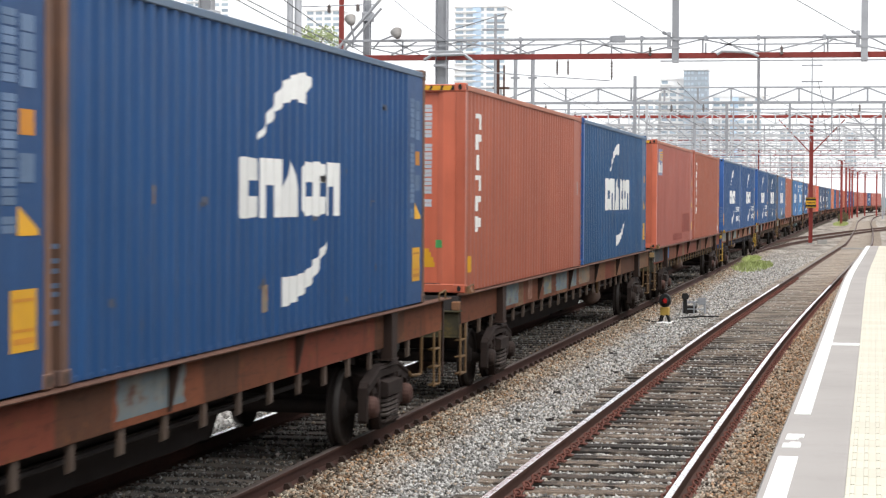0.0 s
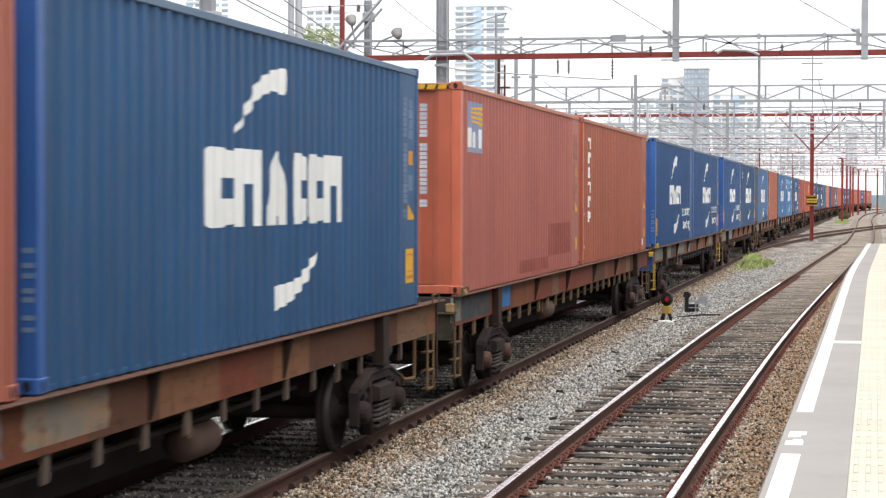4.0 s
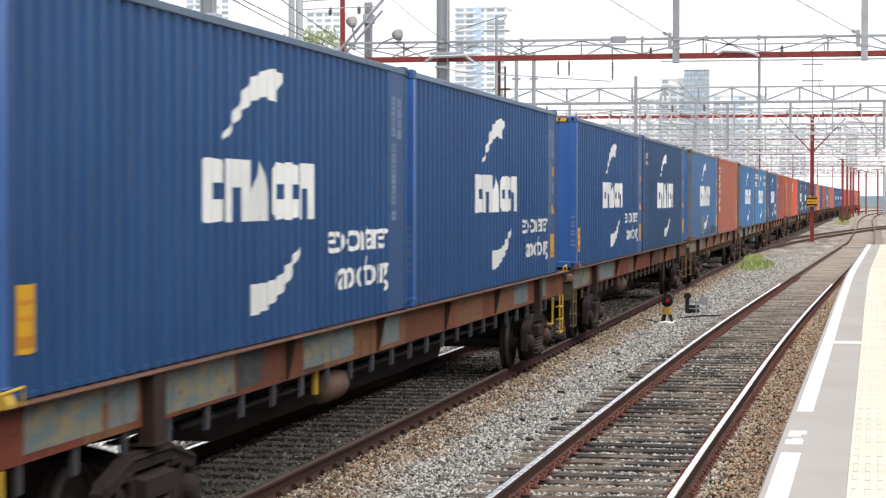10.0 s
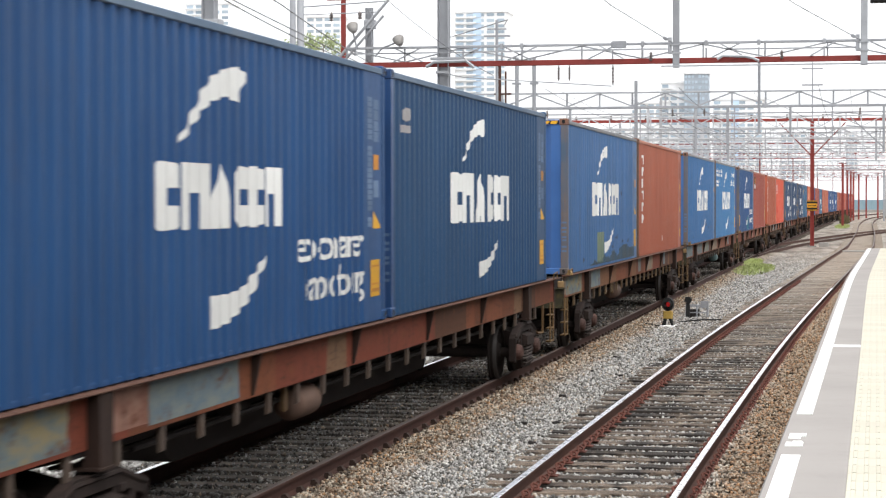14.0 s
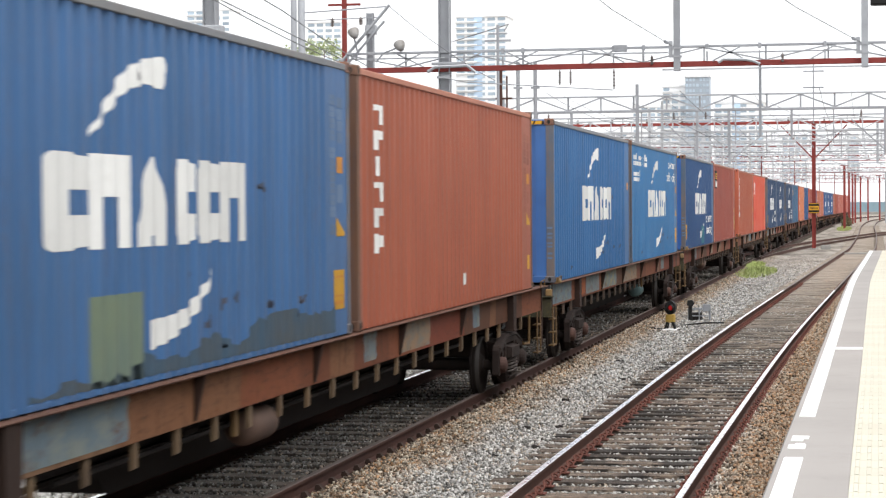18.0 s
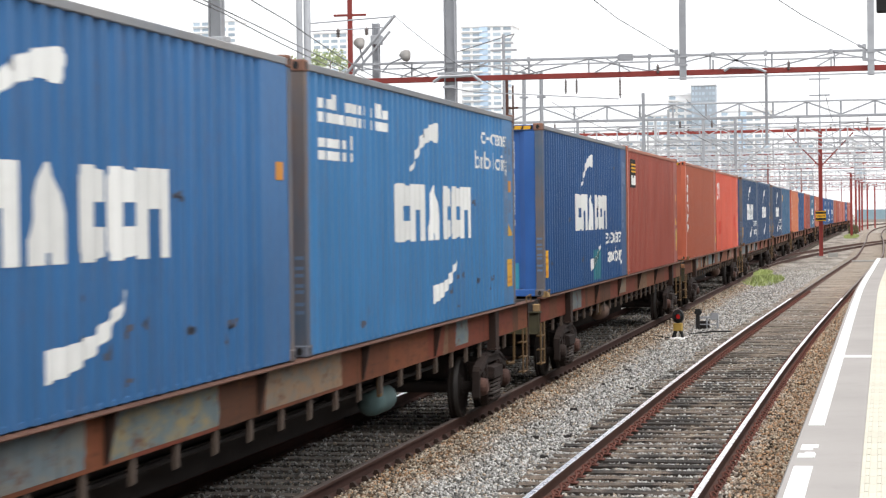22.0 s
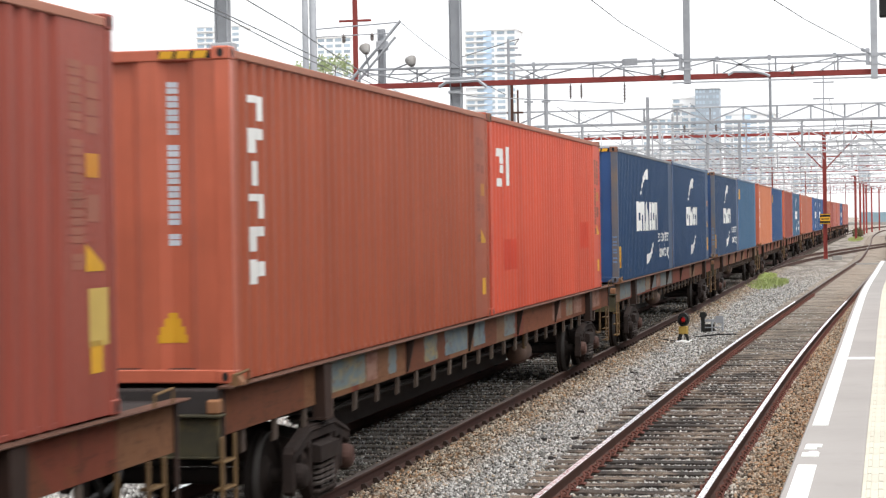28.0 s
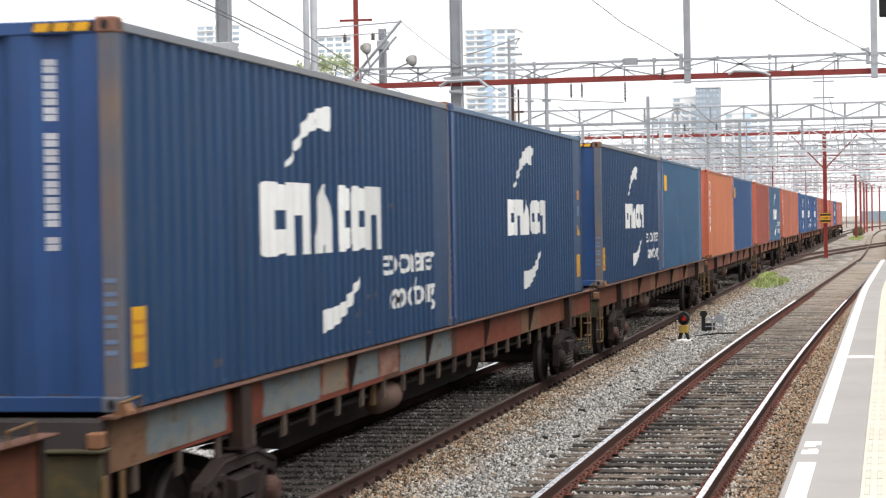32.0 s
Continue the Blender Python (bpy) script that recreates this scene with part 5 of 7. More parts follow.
    for key, name in (("triangle", "end_triangle"), ("green", "end_green"), ("notice", "end_notice"), ("teal", "teal_end")):
        if key in features:
            part(BOX[name].name.split(".")[0], BOX[name], None, front)
    return ob


# ---- wagons ----
SILL_TOP, SILL_LOW, SILL_X = 1.475, 1.05, 1.15
LIP_X = 1.265  # the top flange overhangs the web; gussets stand under it
SEAM = 0.14  # between the two containers
CAR0, CAR1 = -0.3, 2 * LONG + SEAM + 1.57  # ends of the wagon, from the front container's front
BOGIES = (3.0, 2 * LONG + SEAM - 1.87)
BASE, WHEEL_R = 1.78, 0.43
RIBS = [7.0, 10.85, 14.8, 18.65]
CAR = {}
TANK_X, TANK_Y, TANK_Z = 0.95, 8.9, 0.8


def wagon_meshes():
    for k, sx in enumerate((1, -1)):
        # channel section: web, top lip, lower flange
        o = [(SILL_X, SILL_TOP - 0.02), (SILL_X, SILL_LOW), (SILL_X - 0.09, SILL_LOW), (SILL_X - 0.09, SILL_LOW + 0.02), (SILL_X - 0.02, SILL_LOW + 0.02), (SILL_X - 0.02, SILL_TOP - 0.02)]
        CAR["sill", k] = Shape().prism([(sx * a, b) for a, b in o], "y", CAR0 + 0.1, CAR1 - 0.1).mesh("side_sill", MAT["sill"])
        lip = [(SILL_X - 0.02, SILL_TOP - 0.02), (LIP_X, SILL_TOP - 0.02), (LIP_X + 0.006, SILL_TOP - 0.01), (LIP_X, SILL_TOP), (SILL_X - 0.02, SILL_TOP)]
        CAR["lip", k] = Shape().prism([(sx * a, b) for a, b in lip], "y", CAR0 + 0.08, CAR1 - 0.08).mesh("top_flange", MAT["steel_brown"])
    # gussets: plates square to the web, broad under the flange and narrow below
    s = Shape()
    s.prism([(SILL_X - 0.004, SILL_TOP - 0.02), (LIP_X - 0.012, SILL_TOP - 0.02), (LIP_X - 0.02, SILL_TOP - 0.05), (SILL_X + 0.02, SILL_LOW + 0.02), (SILL_X - 0.004, SILL_LOW + 0.02)], "y", -0.02, 0.02)
    CAR["rib"] = s.mesh("rib", MAT["rib_brown"])
    s = Shape()
    s.prism([(-0.15, SILL_TOP - 0.021), (0.15, SILL_TOP - 0.021), (0.13, SILL_LOW - 0.13), (-0.13, SILL_LOW - 0.13)], "x", SILL_X - 0.03, LIP_X - 0.015)
    s.box(SILL_X - 0.3, LIP_X, -0.16, 0.16, SILL_LOW - 0.15, SILL_LOW - 0.13)
    CAR["bolster_end"] = s.mesh("bolster_end", MAT["rib_brown"])
    CAR["hanger"] = Shape().prism([(SILL_X - 0.05, SILL_LOW), (SILL_X - 0.012, SILL_LOW), (SILL_X - 0.012, SILL_LOW - 0.2), (SILL_X - 0.05, SILL_LOW - 0.22)], "y", -0.045, 0.045).mesh("hanger", MAT["steel_dark"])
    CAR["centre"] = Shape().prism([(CAR0, 1.4), (CAR1, 1.4), (CAR1, 0.98), (BOGIES[1] + 1.2, 0.9), (BOGIES[1] - 3.4, 0.9), (BOGIES[1] - 4.2, 0.42), (BOGIES[0] + 4.2, 0.42), (BOGIES[0] + 3.4, 0.9), (BOGIES[0] - 1.2, 0.9), (CAR0, 0.98)], "x", -0.32, 0.32).mesh("centre_sill", MAT["steel_dark"])
    CAR["deck"] = Shape().box(-1.12, 1.12, CAR0 + 0.15, CAR1 - 0.15, 1.4, 1.44).mesh("deck", MAT["steel_dark"])
    CAR["cross"] = Shape().prism([(-1.12, 1.4), (1.12, 1.4), (1.12, 1.08), (0.35, 0.96), (-0.35, 0.96), (-1.12, 1.08)], "y", -0.04, 0.04).mesh("cross_member", MAT["steel_dark"])
    for k, y in enumerate((CAR0, CAR1)):
        s = Shape().prism([(-1.15, 1.44), (1.15, 1.44), (1.15, 1.2), (0.5, 0.94), (-0.5, 0.94), (-1.15, 1.2)], "y", y + (0.02 if k == 0 else -0.1), y + (0.1 if k == 0 else -0.02))
        CAR["end", k] = s.mesh("end_beam", MAT["steel_dark"])
        d = -1 if k == 0 else 1
        s = Shape().box(0.5, 1.17, y - 0.02, y + 0.06, 0.88, 1.22, 0.015).box(0.5, 1.2, y - 0.07, y + 0.12, 1.222, 1.245, 0.006).box(0.5, 1.18, y - 0.045, y + 0.06, 0.872, 0.89, 0.004)
        CAR["stop", k] = Shape().box(1.07, 1.18, y - 0.04, y + 0.1, 1.246, 1.37, 0.015).mesh("stop_block", MAT["safety_yellow"])
        CAR["striker", k] = s.mesh("end_box", MAT["olive_box"])
        s = Shape().box(-0.09, 0.09, min(y + d * 0.1, y + d * 0.5), max(y + d * 0.1, y + d * 0.5), 0.88, 1.06, 0.03)
        s.prism([(-0.17, y + d * 0.46), (0.06, y + d * 0.44), (0.17, y + d * 0.55), (0.12, y + d * 0.7), (0.0, y + d * 0.66), (-0.12, y + d * 0.68)], "z", 0.8, 1.12)
        CAR["coupler", k] = s.mesh("coupler", MAT["steel_dark"])
        s = Shape().path([(0.32, y, 0.98), (0.36, y + d * 0.25, 0.72), (0.3, y + d * 0.5, 0.6), (0.15, y + d * 0.7, 0.58)], 0.028, 8)
        CAR["hose", k] = s.mesh("air_hose", MAT["black"])
        # a rusty plate closes each corner and reaches down beside the steps
        c = y + 0.1 if k == 0 else y - 0.16
        CAR["corner", k] = Shape().prism([(c, SILL_TOP - 0.025), (c + 0.07, SILL_TOP - 0.025), (c + 0.07, 0.5), (c + 0.05, 0.44), (c + 0.02, 0.44), (c, 0.5)], "x", SILL_X + 0.002, SILL_X + 0.02).mesh("corner_plate", MAT["rib_brown"])
        # foot steps hang from the corner
        for j, sx in enumerate((1, -1)):
            yc = y + 0.15 if k == 0 else y - 0.72
            t = Shape()
            x = sx * 1.2
            for a in (-0.18, 0.18):
                t.box(x - 0.008, x + 0.012, yc + a - 0.035, yc + a + 0.035, 0.36, 1.06, 0.005)
            for z in (0.37, 0.6, 0.83):
                t.box(x - 0.08, x + 0.02, yc - 0.18, yc + 0.18, z, z + 0.022, 0.006)
            CAR["step", k, j] = t.mesh("step_ladder", MAT["safety_yellow"])
            g = Shape()
            a, b = (y + 0.14, y + 0.54) if k == 0 else (yc - 0.2, yc + 0.22)
            g.path([(sx * 1.27, a, 1.47), (sx * 1.27, a, 1.565), (sx * 1.27, b, 1.585), (sx * 1.27, b, 1.47)], 0.012, 6)
            CAR["grab", k, j] = g.mesh("grab_rail", MAT["step_brown"])
            # bent foot bar ahead of the rear ladder
            CAR["stirrup", j] = Shape().path([(sx * 1.15, 24.66, 1.04), (sx * 1.15, 24.64, 0.6), (sx * 1.15, 24.58, 0.57), (sx * 1.15, 24.04, 0.6), (sx * 1.12, 24.0, 0.66)], 0.022, 6).mesh("foot_step", MAT["step_brown"])
    # container locks
    s = Shape().prism([(1.2, 1.475), (1.31, 1.475), (1.31, 1.5), (1.27, 1.57), (1.225, 1.57), (1.225, 1.5), (1.2, 1.5)], "y", 0.0, 0.16)
    CAR["lock"] = s.mesh("container_lock", MAT["safety_yellow"])
    # air tank and brake gear
    CAR["tank"] = Shape().lathe([(0, 0.0), (0.012, 0.08), (0.035, 0.127), (0.07, 0.158), (0.11, 0.168), (0.72, 0.168), (0.8, 0.155), (0.85, 0.11), (0.86, 0.0)], (TANK_X, TANK_Y, TANK_Z), "y", 20).mesh("air_tank", MAT["tank"], True)
    CAR["tank_strap"] = Shape().box(TANK_X - 0.01, TANK_X + 0.02, TANK_Y + 0.3, TANK_Y + 0.36, TANK_Z + 0.14, 1.1).mesh("tank_strap", MAT["steel_dark"])
    s = Shape().lathe([(0, 0.0), (0, 0.12), (0.3, 0.15), (0.36, 0.1), (0.5, 0.04), (0.52, 0.0)], (0.5, 8.35, 0.84), "y", 14).box(0.4, 0.6, 8.3, 8.6, 0.95, 1.1, 0.02)
    CAR["valve"] = s.mesh("brake_valve", MAT["steel_dark"])
    CAR["lever"] = Shape().box(1.02, 1.07, 8.4, 8.52, 0.78, 1.06, 0.01).mesh("release_handle", MAT["safety_yellow"])
    s = Shape().tube((0.9, 4.5, 0.86), (0.9, 20, 0.86), 0.025, 6)
    CAR["pipe"] = s.mesh("brake_pipe", MAT["steel_dark"])
    CAR["rods"] = Shape().tube((0.35, 4.8, 0.7), (0.35, 19.6, 0.7), 0.03, 6).mesh("brake_rod", MAT["steel_dark"])
    # bogie: cast side frame with two windows, coil springs, axle ends, bolster
    for k, sx in enumerate((1, -1)):
        x0, x1 = sx * 1.08, sx * 1.18
        lo, hi = min(x0, x1), max(x0, x1)
        face = sx * 1.175
        s = Shape()
        # arched top chord, lower chord, two columns, the outer jaws over the axle ends
        s.prism([(-1.1, 0.64), (-1.02, 0.72), (-0.46, 0.87), (0.46, 0.87), (1.02, 0.72), (1.1, 0.64), (1.08, 0.54), (0.92, 0.61), (0.44, 0.73), (-0.44, 0.73), (-0.92, 0.61), (-1.08, 0.54)], "x", lo, hi)
        s.prism([(-0.74, 0.58), (-0.64, 0.63), (-0.36, 0.23), (0.36, 0.23), (0.64, 0.63), (0.74, 0.58), (0.42, 0.13), (-0.42, 0.13)], "x", lo, hi)
        for q in (-1, 1):
            s.prism([(q * 1.1, 0.66), (q * 0.99, 0.6), (q * 0.985, 0.3), (q * 1.06, 0.26), (q * 1.11, 0.3)], "x", lo, hi)
            s.prism([(q * 0.8, 0.64), (q * 0.7, 0.66), (q * 0.68, 0.34), (q * 0.76, 0.34)], "x", lo, hi)
            s.box(lo + 0.01, hi - 0.01, q * 0.4 - 0.045, q * 0.4 + 0.045, 0.2, 0.75, 0.01)
            s.box(lo, hi + 0.012, q * 0.53 - 0.06, q * 0.53 + 0.06, 0.66, 0.74, 0.015)
        s.box(lo - 0.03, hi + 0.05, -0.36, 0.36, 0.19, 0.225, 0.008)
        s.path([(face, -1.04, 0.68), (face, -0.46, 0.83), (face, 0.46, 0.83), (face, 1.04, 0.68)], 0.024, 6)
        s.path([(face, -0.7, 0.58), (face, -0.39, 0.17), (face, 0.39, 0.17), (face, 0.7, 0.58)], 0.024, 6)
        CAR["frame", k] = s.mesh("side_frame", MAT["bogie"])
        for j, y in enumerate((-BASE / 2, BASE / 2)):
            s = Shape().lathe([(0, 0.0), (0.0, 0.1), (0.03, 0.125), (0.16, 0.13), (0.2, 0.1)], (sx * 1.23 if sx > 0 else -1.23, y, WHEEL_R), "x", 16)
            if sx > 0:
                s = Shape().lathe([(0.0, 0.0), (0, 0.07), (-0.02, 0.11), (-0.06, 0.125), (-0.2, 0.13)], (1.27, y, WHEEL_R), "x", 16)
            CAR["axle_box", k, j] = s.mesh("axle_cap", MAT["tank"])
        for j, y in enumerate((-0.2, 0.0, 0.2)):
            pts = [(sx * 1.15 + 0.082 * math.cos(a), y + 0.082 * math.sin(a), 0.24 + 0.27 * a / (2 * math.pi * 5)) for a in [i * math.pi / 5 for i in range(51)]]
            CAR["spring", k, j] = Shape().path(pts, 0.02, 5).mesh("coil_spring", MAT["spring"])
    CAR["bolster"] = Shape().prism([(-1.26, 0.51), (1.26, 0.51), (1.26, 0.66), (1.0, 0.72), (0.5, 0.84), (-0.5, 0.84), (-1.0, 0.72), (-1.26, 0.66)], "y", -0.36, 0.36).mesh("bolster", MAT["bogie"])
    CAR["body_bolster"] = Shape().prism([(-1.12, 1.4), (1.12, 1.4), (1.12, 1.0), (0.5, 0.86), (-0.5, 0.86), (-1.12, 1.0)], "y", -0.34, 0.34).mesh("body_bolster", MAT["steel_dark"])
    prof = [(-0.07, 0.3), (-0.07, WHEEL_R + 0.028), (-0.04, WHEEL_R + 0.03), (-0.03, WHEEL_R + 0.004), (0.065, WHEEL_R), (0.07, WHEEL_R - 0.05), (0.035, WHEEL_R - 0.07), (0.01, 0.2), (0.05, 0.14), (0.08, 0.12), (0.08, 0.0)]
    for k, sx in enumerate((1, -1)):
        s = Shape().lathe([(sx * a, b) for a, b in [(-0.08, 0.0), (-0.08, 0.13), (-0.03, 0.18)] + prof], (sx * GAUGE / 2, 0, 0), "x", 28)
        CAR["wheel", k] = s.mesh("wheel", MAT["wheel"])
        CAR["tread", k] = Shape().lathe([(sx * -0.025, WHEEL_R + 0.003), (sx * 0.065, WHEEL_R + 0.001), (sx * 0.0715, WHEEL_R - 0.012)], (sx * GAUGE / 2, 0, 0), "x", 28).mesh("tread", MAT["tread"], True)
    CAR["axle"] = Shape().lathe([(-1.2, 0.0), (-1.2, 0.07), (-0.7, 0.085), (0.7, 0.085), (1.2, 0.07), (1.2, 0.0)], (0, 0, 0), "x", 14).mesh("axle", MAT["wheel"], True)
    s = Shape().box(-0.78, 0.78, -0.05, 0.05, 0.36, 0.44, 0.01)
    CAR["brake_beam"] = s.mesh("brake_beam", MAT["steel_dark"])


wagon_meshes()
SPINNERS = []
# old paint on the sills: wagon, from, to, coat
COATS = ((1, 13.6, 15.2, "grey"),
         (2, 3.25, 4.9, "blue"), (2, 5.9, 6.35, "pink"), (2, 7.65, 8.55, "gold"), (2, 9.15, 10.55, "blue"), (2, 11.1, 11.9, "blue"), (2, 12.3, 13.9, "tan"),
         (3, -0.35, 0.35, "gold"), (3, 0.4, 2.65, "dark"), (3, 3.2, 3.75, "grey"), (3, 3.75, 4.45, "bright"),
         (4, 0.55, 2.0, "gold"), (4, 2.1, 2.75, "grey"), (4, 3.25, 5.3, "gold"), (4, 5.4, 6.2, "dark"), (4, 7.6, 9.1, "gold"), (4, 9.1, 9.7, "blue"), (4, 10.9, 12.0, "grey"), (4, 20.4, 21.8, "blue"), (4, 23.2, 23.8, "grey"),
         (5, 0.0, 2.5, "gold"), (5, 3.2, 4.2, "pink"), (5, 4.2, 6.6, "blue"))
MORE_COATS = ((6, -0.3, 0.2, "tan"), (6, 0.2, 2.4, "gold"), (6, 3.25, 5.4, "blue"), (6, 14.85, 16.6, "tan"), (6, 13.0, 13.6, "grey"), (6, 19.6, 20.1, "blue"),
         (7, -0.3, 2.4, "blue"), (7, 3.25, 4.4, "orange"), (7, 4.5, 6.6, "grey"), (7, 7.1, 9.7, "gold"), (7, 11.1, 13.9, "tan"), (7, 20.05, 20.9, "blue"), (8, 3.3, 5.0, "grey"), (8, 11.0, 12.4, "tan"),
         (9, 3.35, 4.95, "gold"), (9, 5.0, 5.5, "pink"), (9, 6.05, 6.45, "grey"), (9, 8.0, 8.75, "gold"), (9, 9.25, 10.75, "blue"), (9, 11.2, 12.05, "blue"), (9, 13.65, 14.6, "grey"), (9, 18.4, 19.4, "pink"), (9, 20.0, 20.8, "tan"), (9, 21.0, 22.0, "pink"), (9, 23.3, 24.6, "pink"),
         (10, 0.7, 2.7, "grey"), (10, 3.8, 5.8, "grey"), (10, 5.9, 6.9, "tan"), (10, 7.1, 8.3, "grey"), (10, 8.35, 9.3, "pink"), (10, 9.4, 12.4, "grey"))


def wagon(seed, number):
    r = random.Random(seed)
    car = thing("container_flat_wagon", "rusty flat wagon with patched side sills carrying two containers", "railway wagon", "wagons of the train")
    near = number <= 12
    for k in range(2):
        sill = part("side_sill", CAR["sill", k], None, car, "rusty sill with faded paint patches" if k == 0 else "")
        part("top_flange", CAR["lip", k], None, sill)
        if k == 0:
            for y in RIBS:
                if not any(abs(y - c) < 0.4 for c in BOGIES):
                    part("rib", CAR["rib"], None, sill).location = (0, y, 0)
            for which, y0, y1, coat in COATS + MORE_COATS:
                if which == number:
                    # brushed on by hand: the side edges waver
                    lo, hi, rows = SILL_LOW + (0.06 if y1 - y0 < 1.7 else 0.035), SILL_TOP - 0.03, 6
                    left = [(y0 + r.uniform(-0.035, 0.035), lo + (hi - lo) * q / rows) for q in range(rows + 1)]
                    right = [(y1 + r.uniform(-0.035, 0.035), z + r.uniform(-0.012, 0.012) * (lo < z < hi)) for _, z in left]
                    s = Shape().add([(SILL_X + 0.003, y, z) for pair in zip(left, right) for y, z in pair], [(2 * q, 2 * q + 1, 2 * q + 3, 2 * q + 2) for q in range(rows)])
                    part("paint_patch", s, MAT["patch_" + coat], sill)
            for y in BOGIES:
                part("bolster_end", CAR["bolster_end"], None, sill).location = (0, y, 0)
            if near:
                y = 0.5
                while y < 24.2:
                    if not any(abs(y - c) < 0.35 for c in BOGIES):
                        part("hanger", CAR["hanger"], MAT["hanger_tan" if number in (3, 6) else "hanger_grey" if number == 4 else "hanger_brown"], sill).location = (0, y, 0)
                    y += 1.02
    part("centre_sill", CAR["centre"], None, car)
    part("deck", CAR["deck"], None, car)
    for k in range(9):
        part("cross_member", CAR["cross"], None, car).location = (0, 1.2 + k * 2.75, 0)
    step = MAT["safety_yellow"] if number == 4 else MAT["step_brown"]
    gear = MAT["safety_yellow"] if number == 4 else MAT["gear_tan"] if number in (3, 6, 7, 8) else MAT["gear_rust"]
    for k in range(2):
        end = part("end_beam", CAR["end", k], None, car)
        if k == 0:
            part("end_box", CAR["striker", k], MAT["end_navy"] if number == 4 else MAT["olive_box"], end)
            part("stop_block", CAR["stop", k], gear, end, "painted block on the headstock")
        part("coupler", CAR["coupler", k], None, end)
        part("corner_plate", CAR["corner", k], None, car)
        if near:
            part("air_hose", CAR["hose", k], None, end)
        for j in range(2):
            if j == 0 or near:
                part("step_ladder", CAR["step", k, j], step, car)
                if k == 1:
                    part("foot_step", CAR["stirrup", j], step, car)
                part("grab_rail", CAR["grab", k, j], step, car)
    part("container_lock", CAR["lock"], gear, car).location = (0, -0.11, 0)
    # some wagons run the other way round, with the tank and valves at their rear
    back = 7.6 if number in (2, 7, 9) else 0.0
    tank = part("air_tank", CAR["tank"], MAT["tank_green"] if number == 7 else MAT["tank"], car, "dusty round air tank")
    tank.location = (-0.14 if back else 0.0, back, -0.13 if back else 0.0)
    part("tank_strap", CAR["tank_strap"], None, tank)
    part("brake_valve", CAR["valve"], None, car).location = (0, back, 0)
    part("release_handle", CAR["lever"], MAT["safety_yellow"] if number == 4 else MAT["step_brown"], car).location = (0, back, 0)
    part("brake_pipe", CAR["pipe"], None, car)
    part("brake_rod", CAR["rods"], None, car)
    for y in BOGIES:
        part("body_bolster", CAR["body_bolster"], None, car).location = (0, y, 0)
        bogie = part("bogie", CAR["bolster"], None, car)
        bogie.location = (0, y, 0)
        for k in range(2):
            part("side_frame", CAR["frame", k], None, bogie)
            for j in range(2):
                if k == 0:
                    part("axle_cap", CAR["axle_box", k, j], MAT["axle_end"] if r.random() < 0.6 else MAT["bogie"], bogie)
            for j in range(3):
                if k == 0:
                    part("coil_spring", CAR["spring", k, j], None, bogie)
        for j in (-1, 1):
            part("brake_beam", CAR["brake_beam"], None, bogie).location = (0, j * 0.45, 0)
            axle = part("wheelset", CAR["axle"], None, car)
            axle.location = (0, y + j * BASE / 2, WHEEL_R)
            for k in range(2):
                part("wheel", CAR["wheel", k], None, axle)
                part("tread", CAR["tread", k], None, axle)
            if number <= 11:
                SPINNERS.append((axle, y + j * BASE / 2))
    return car


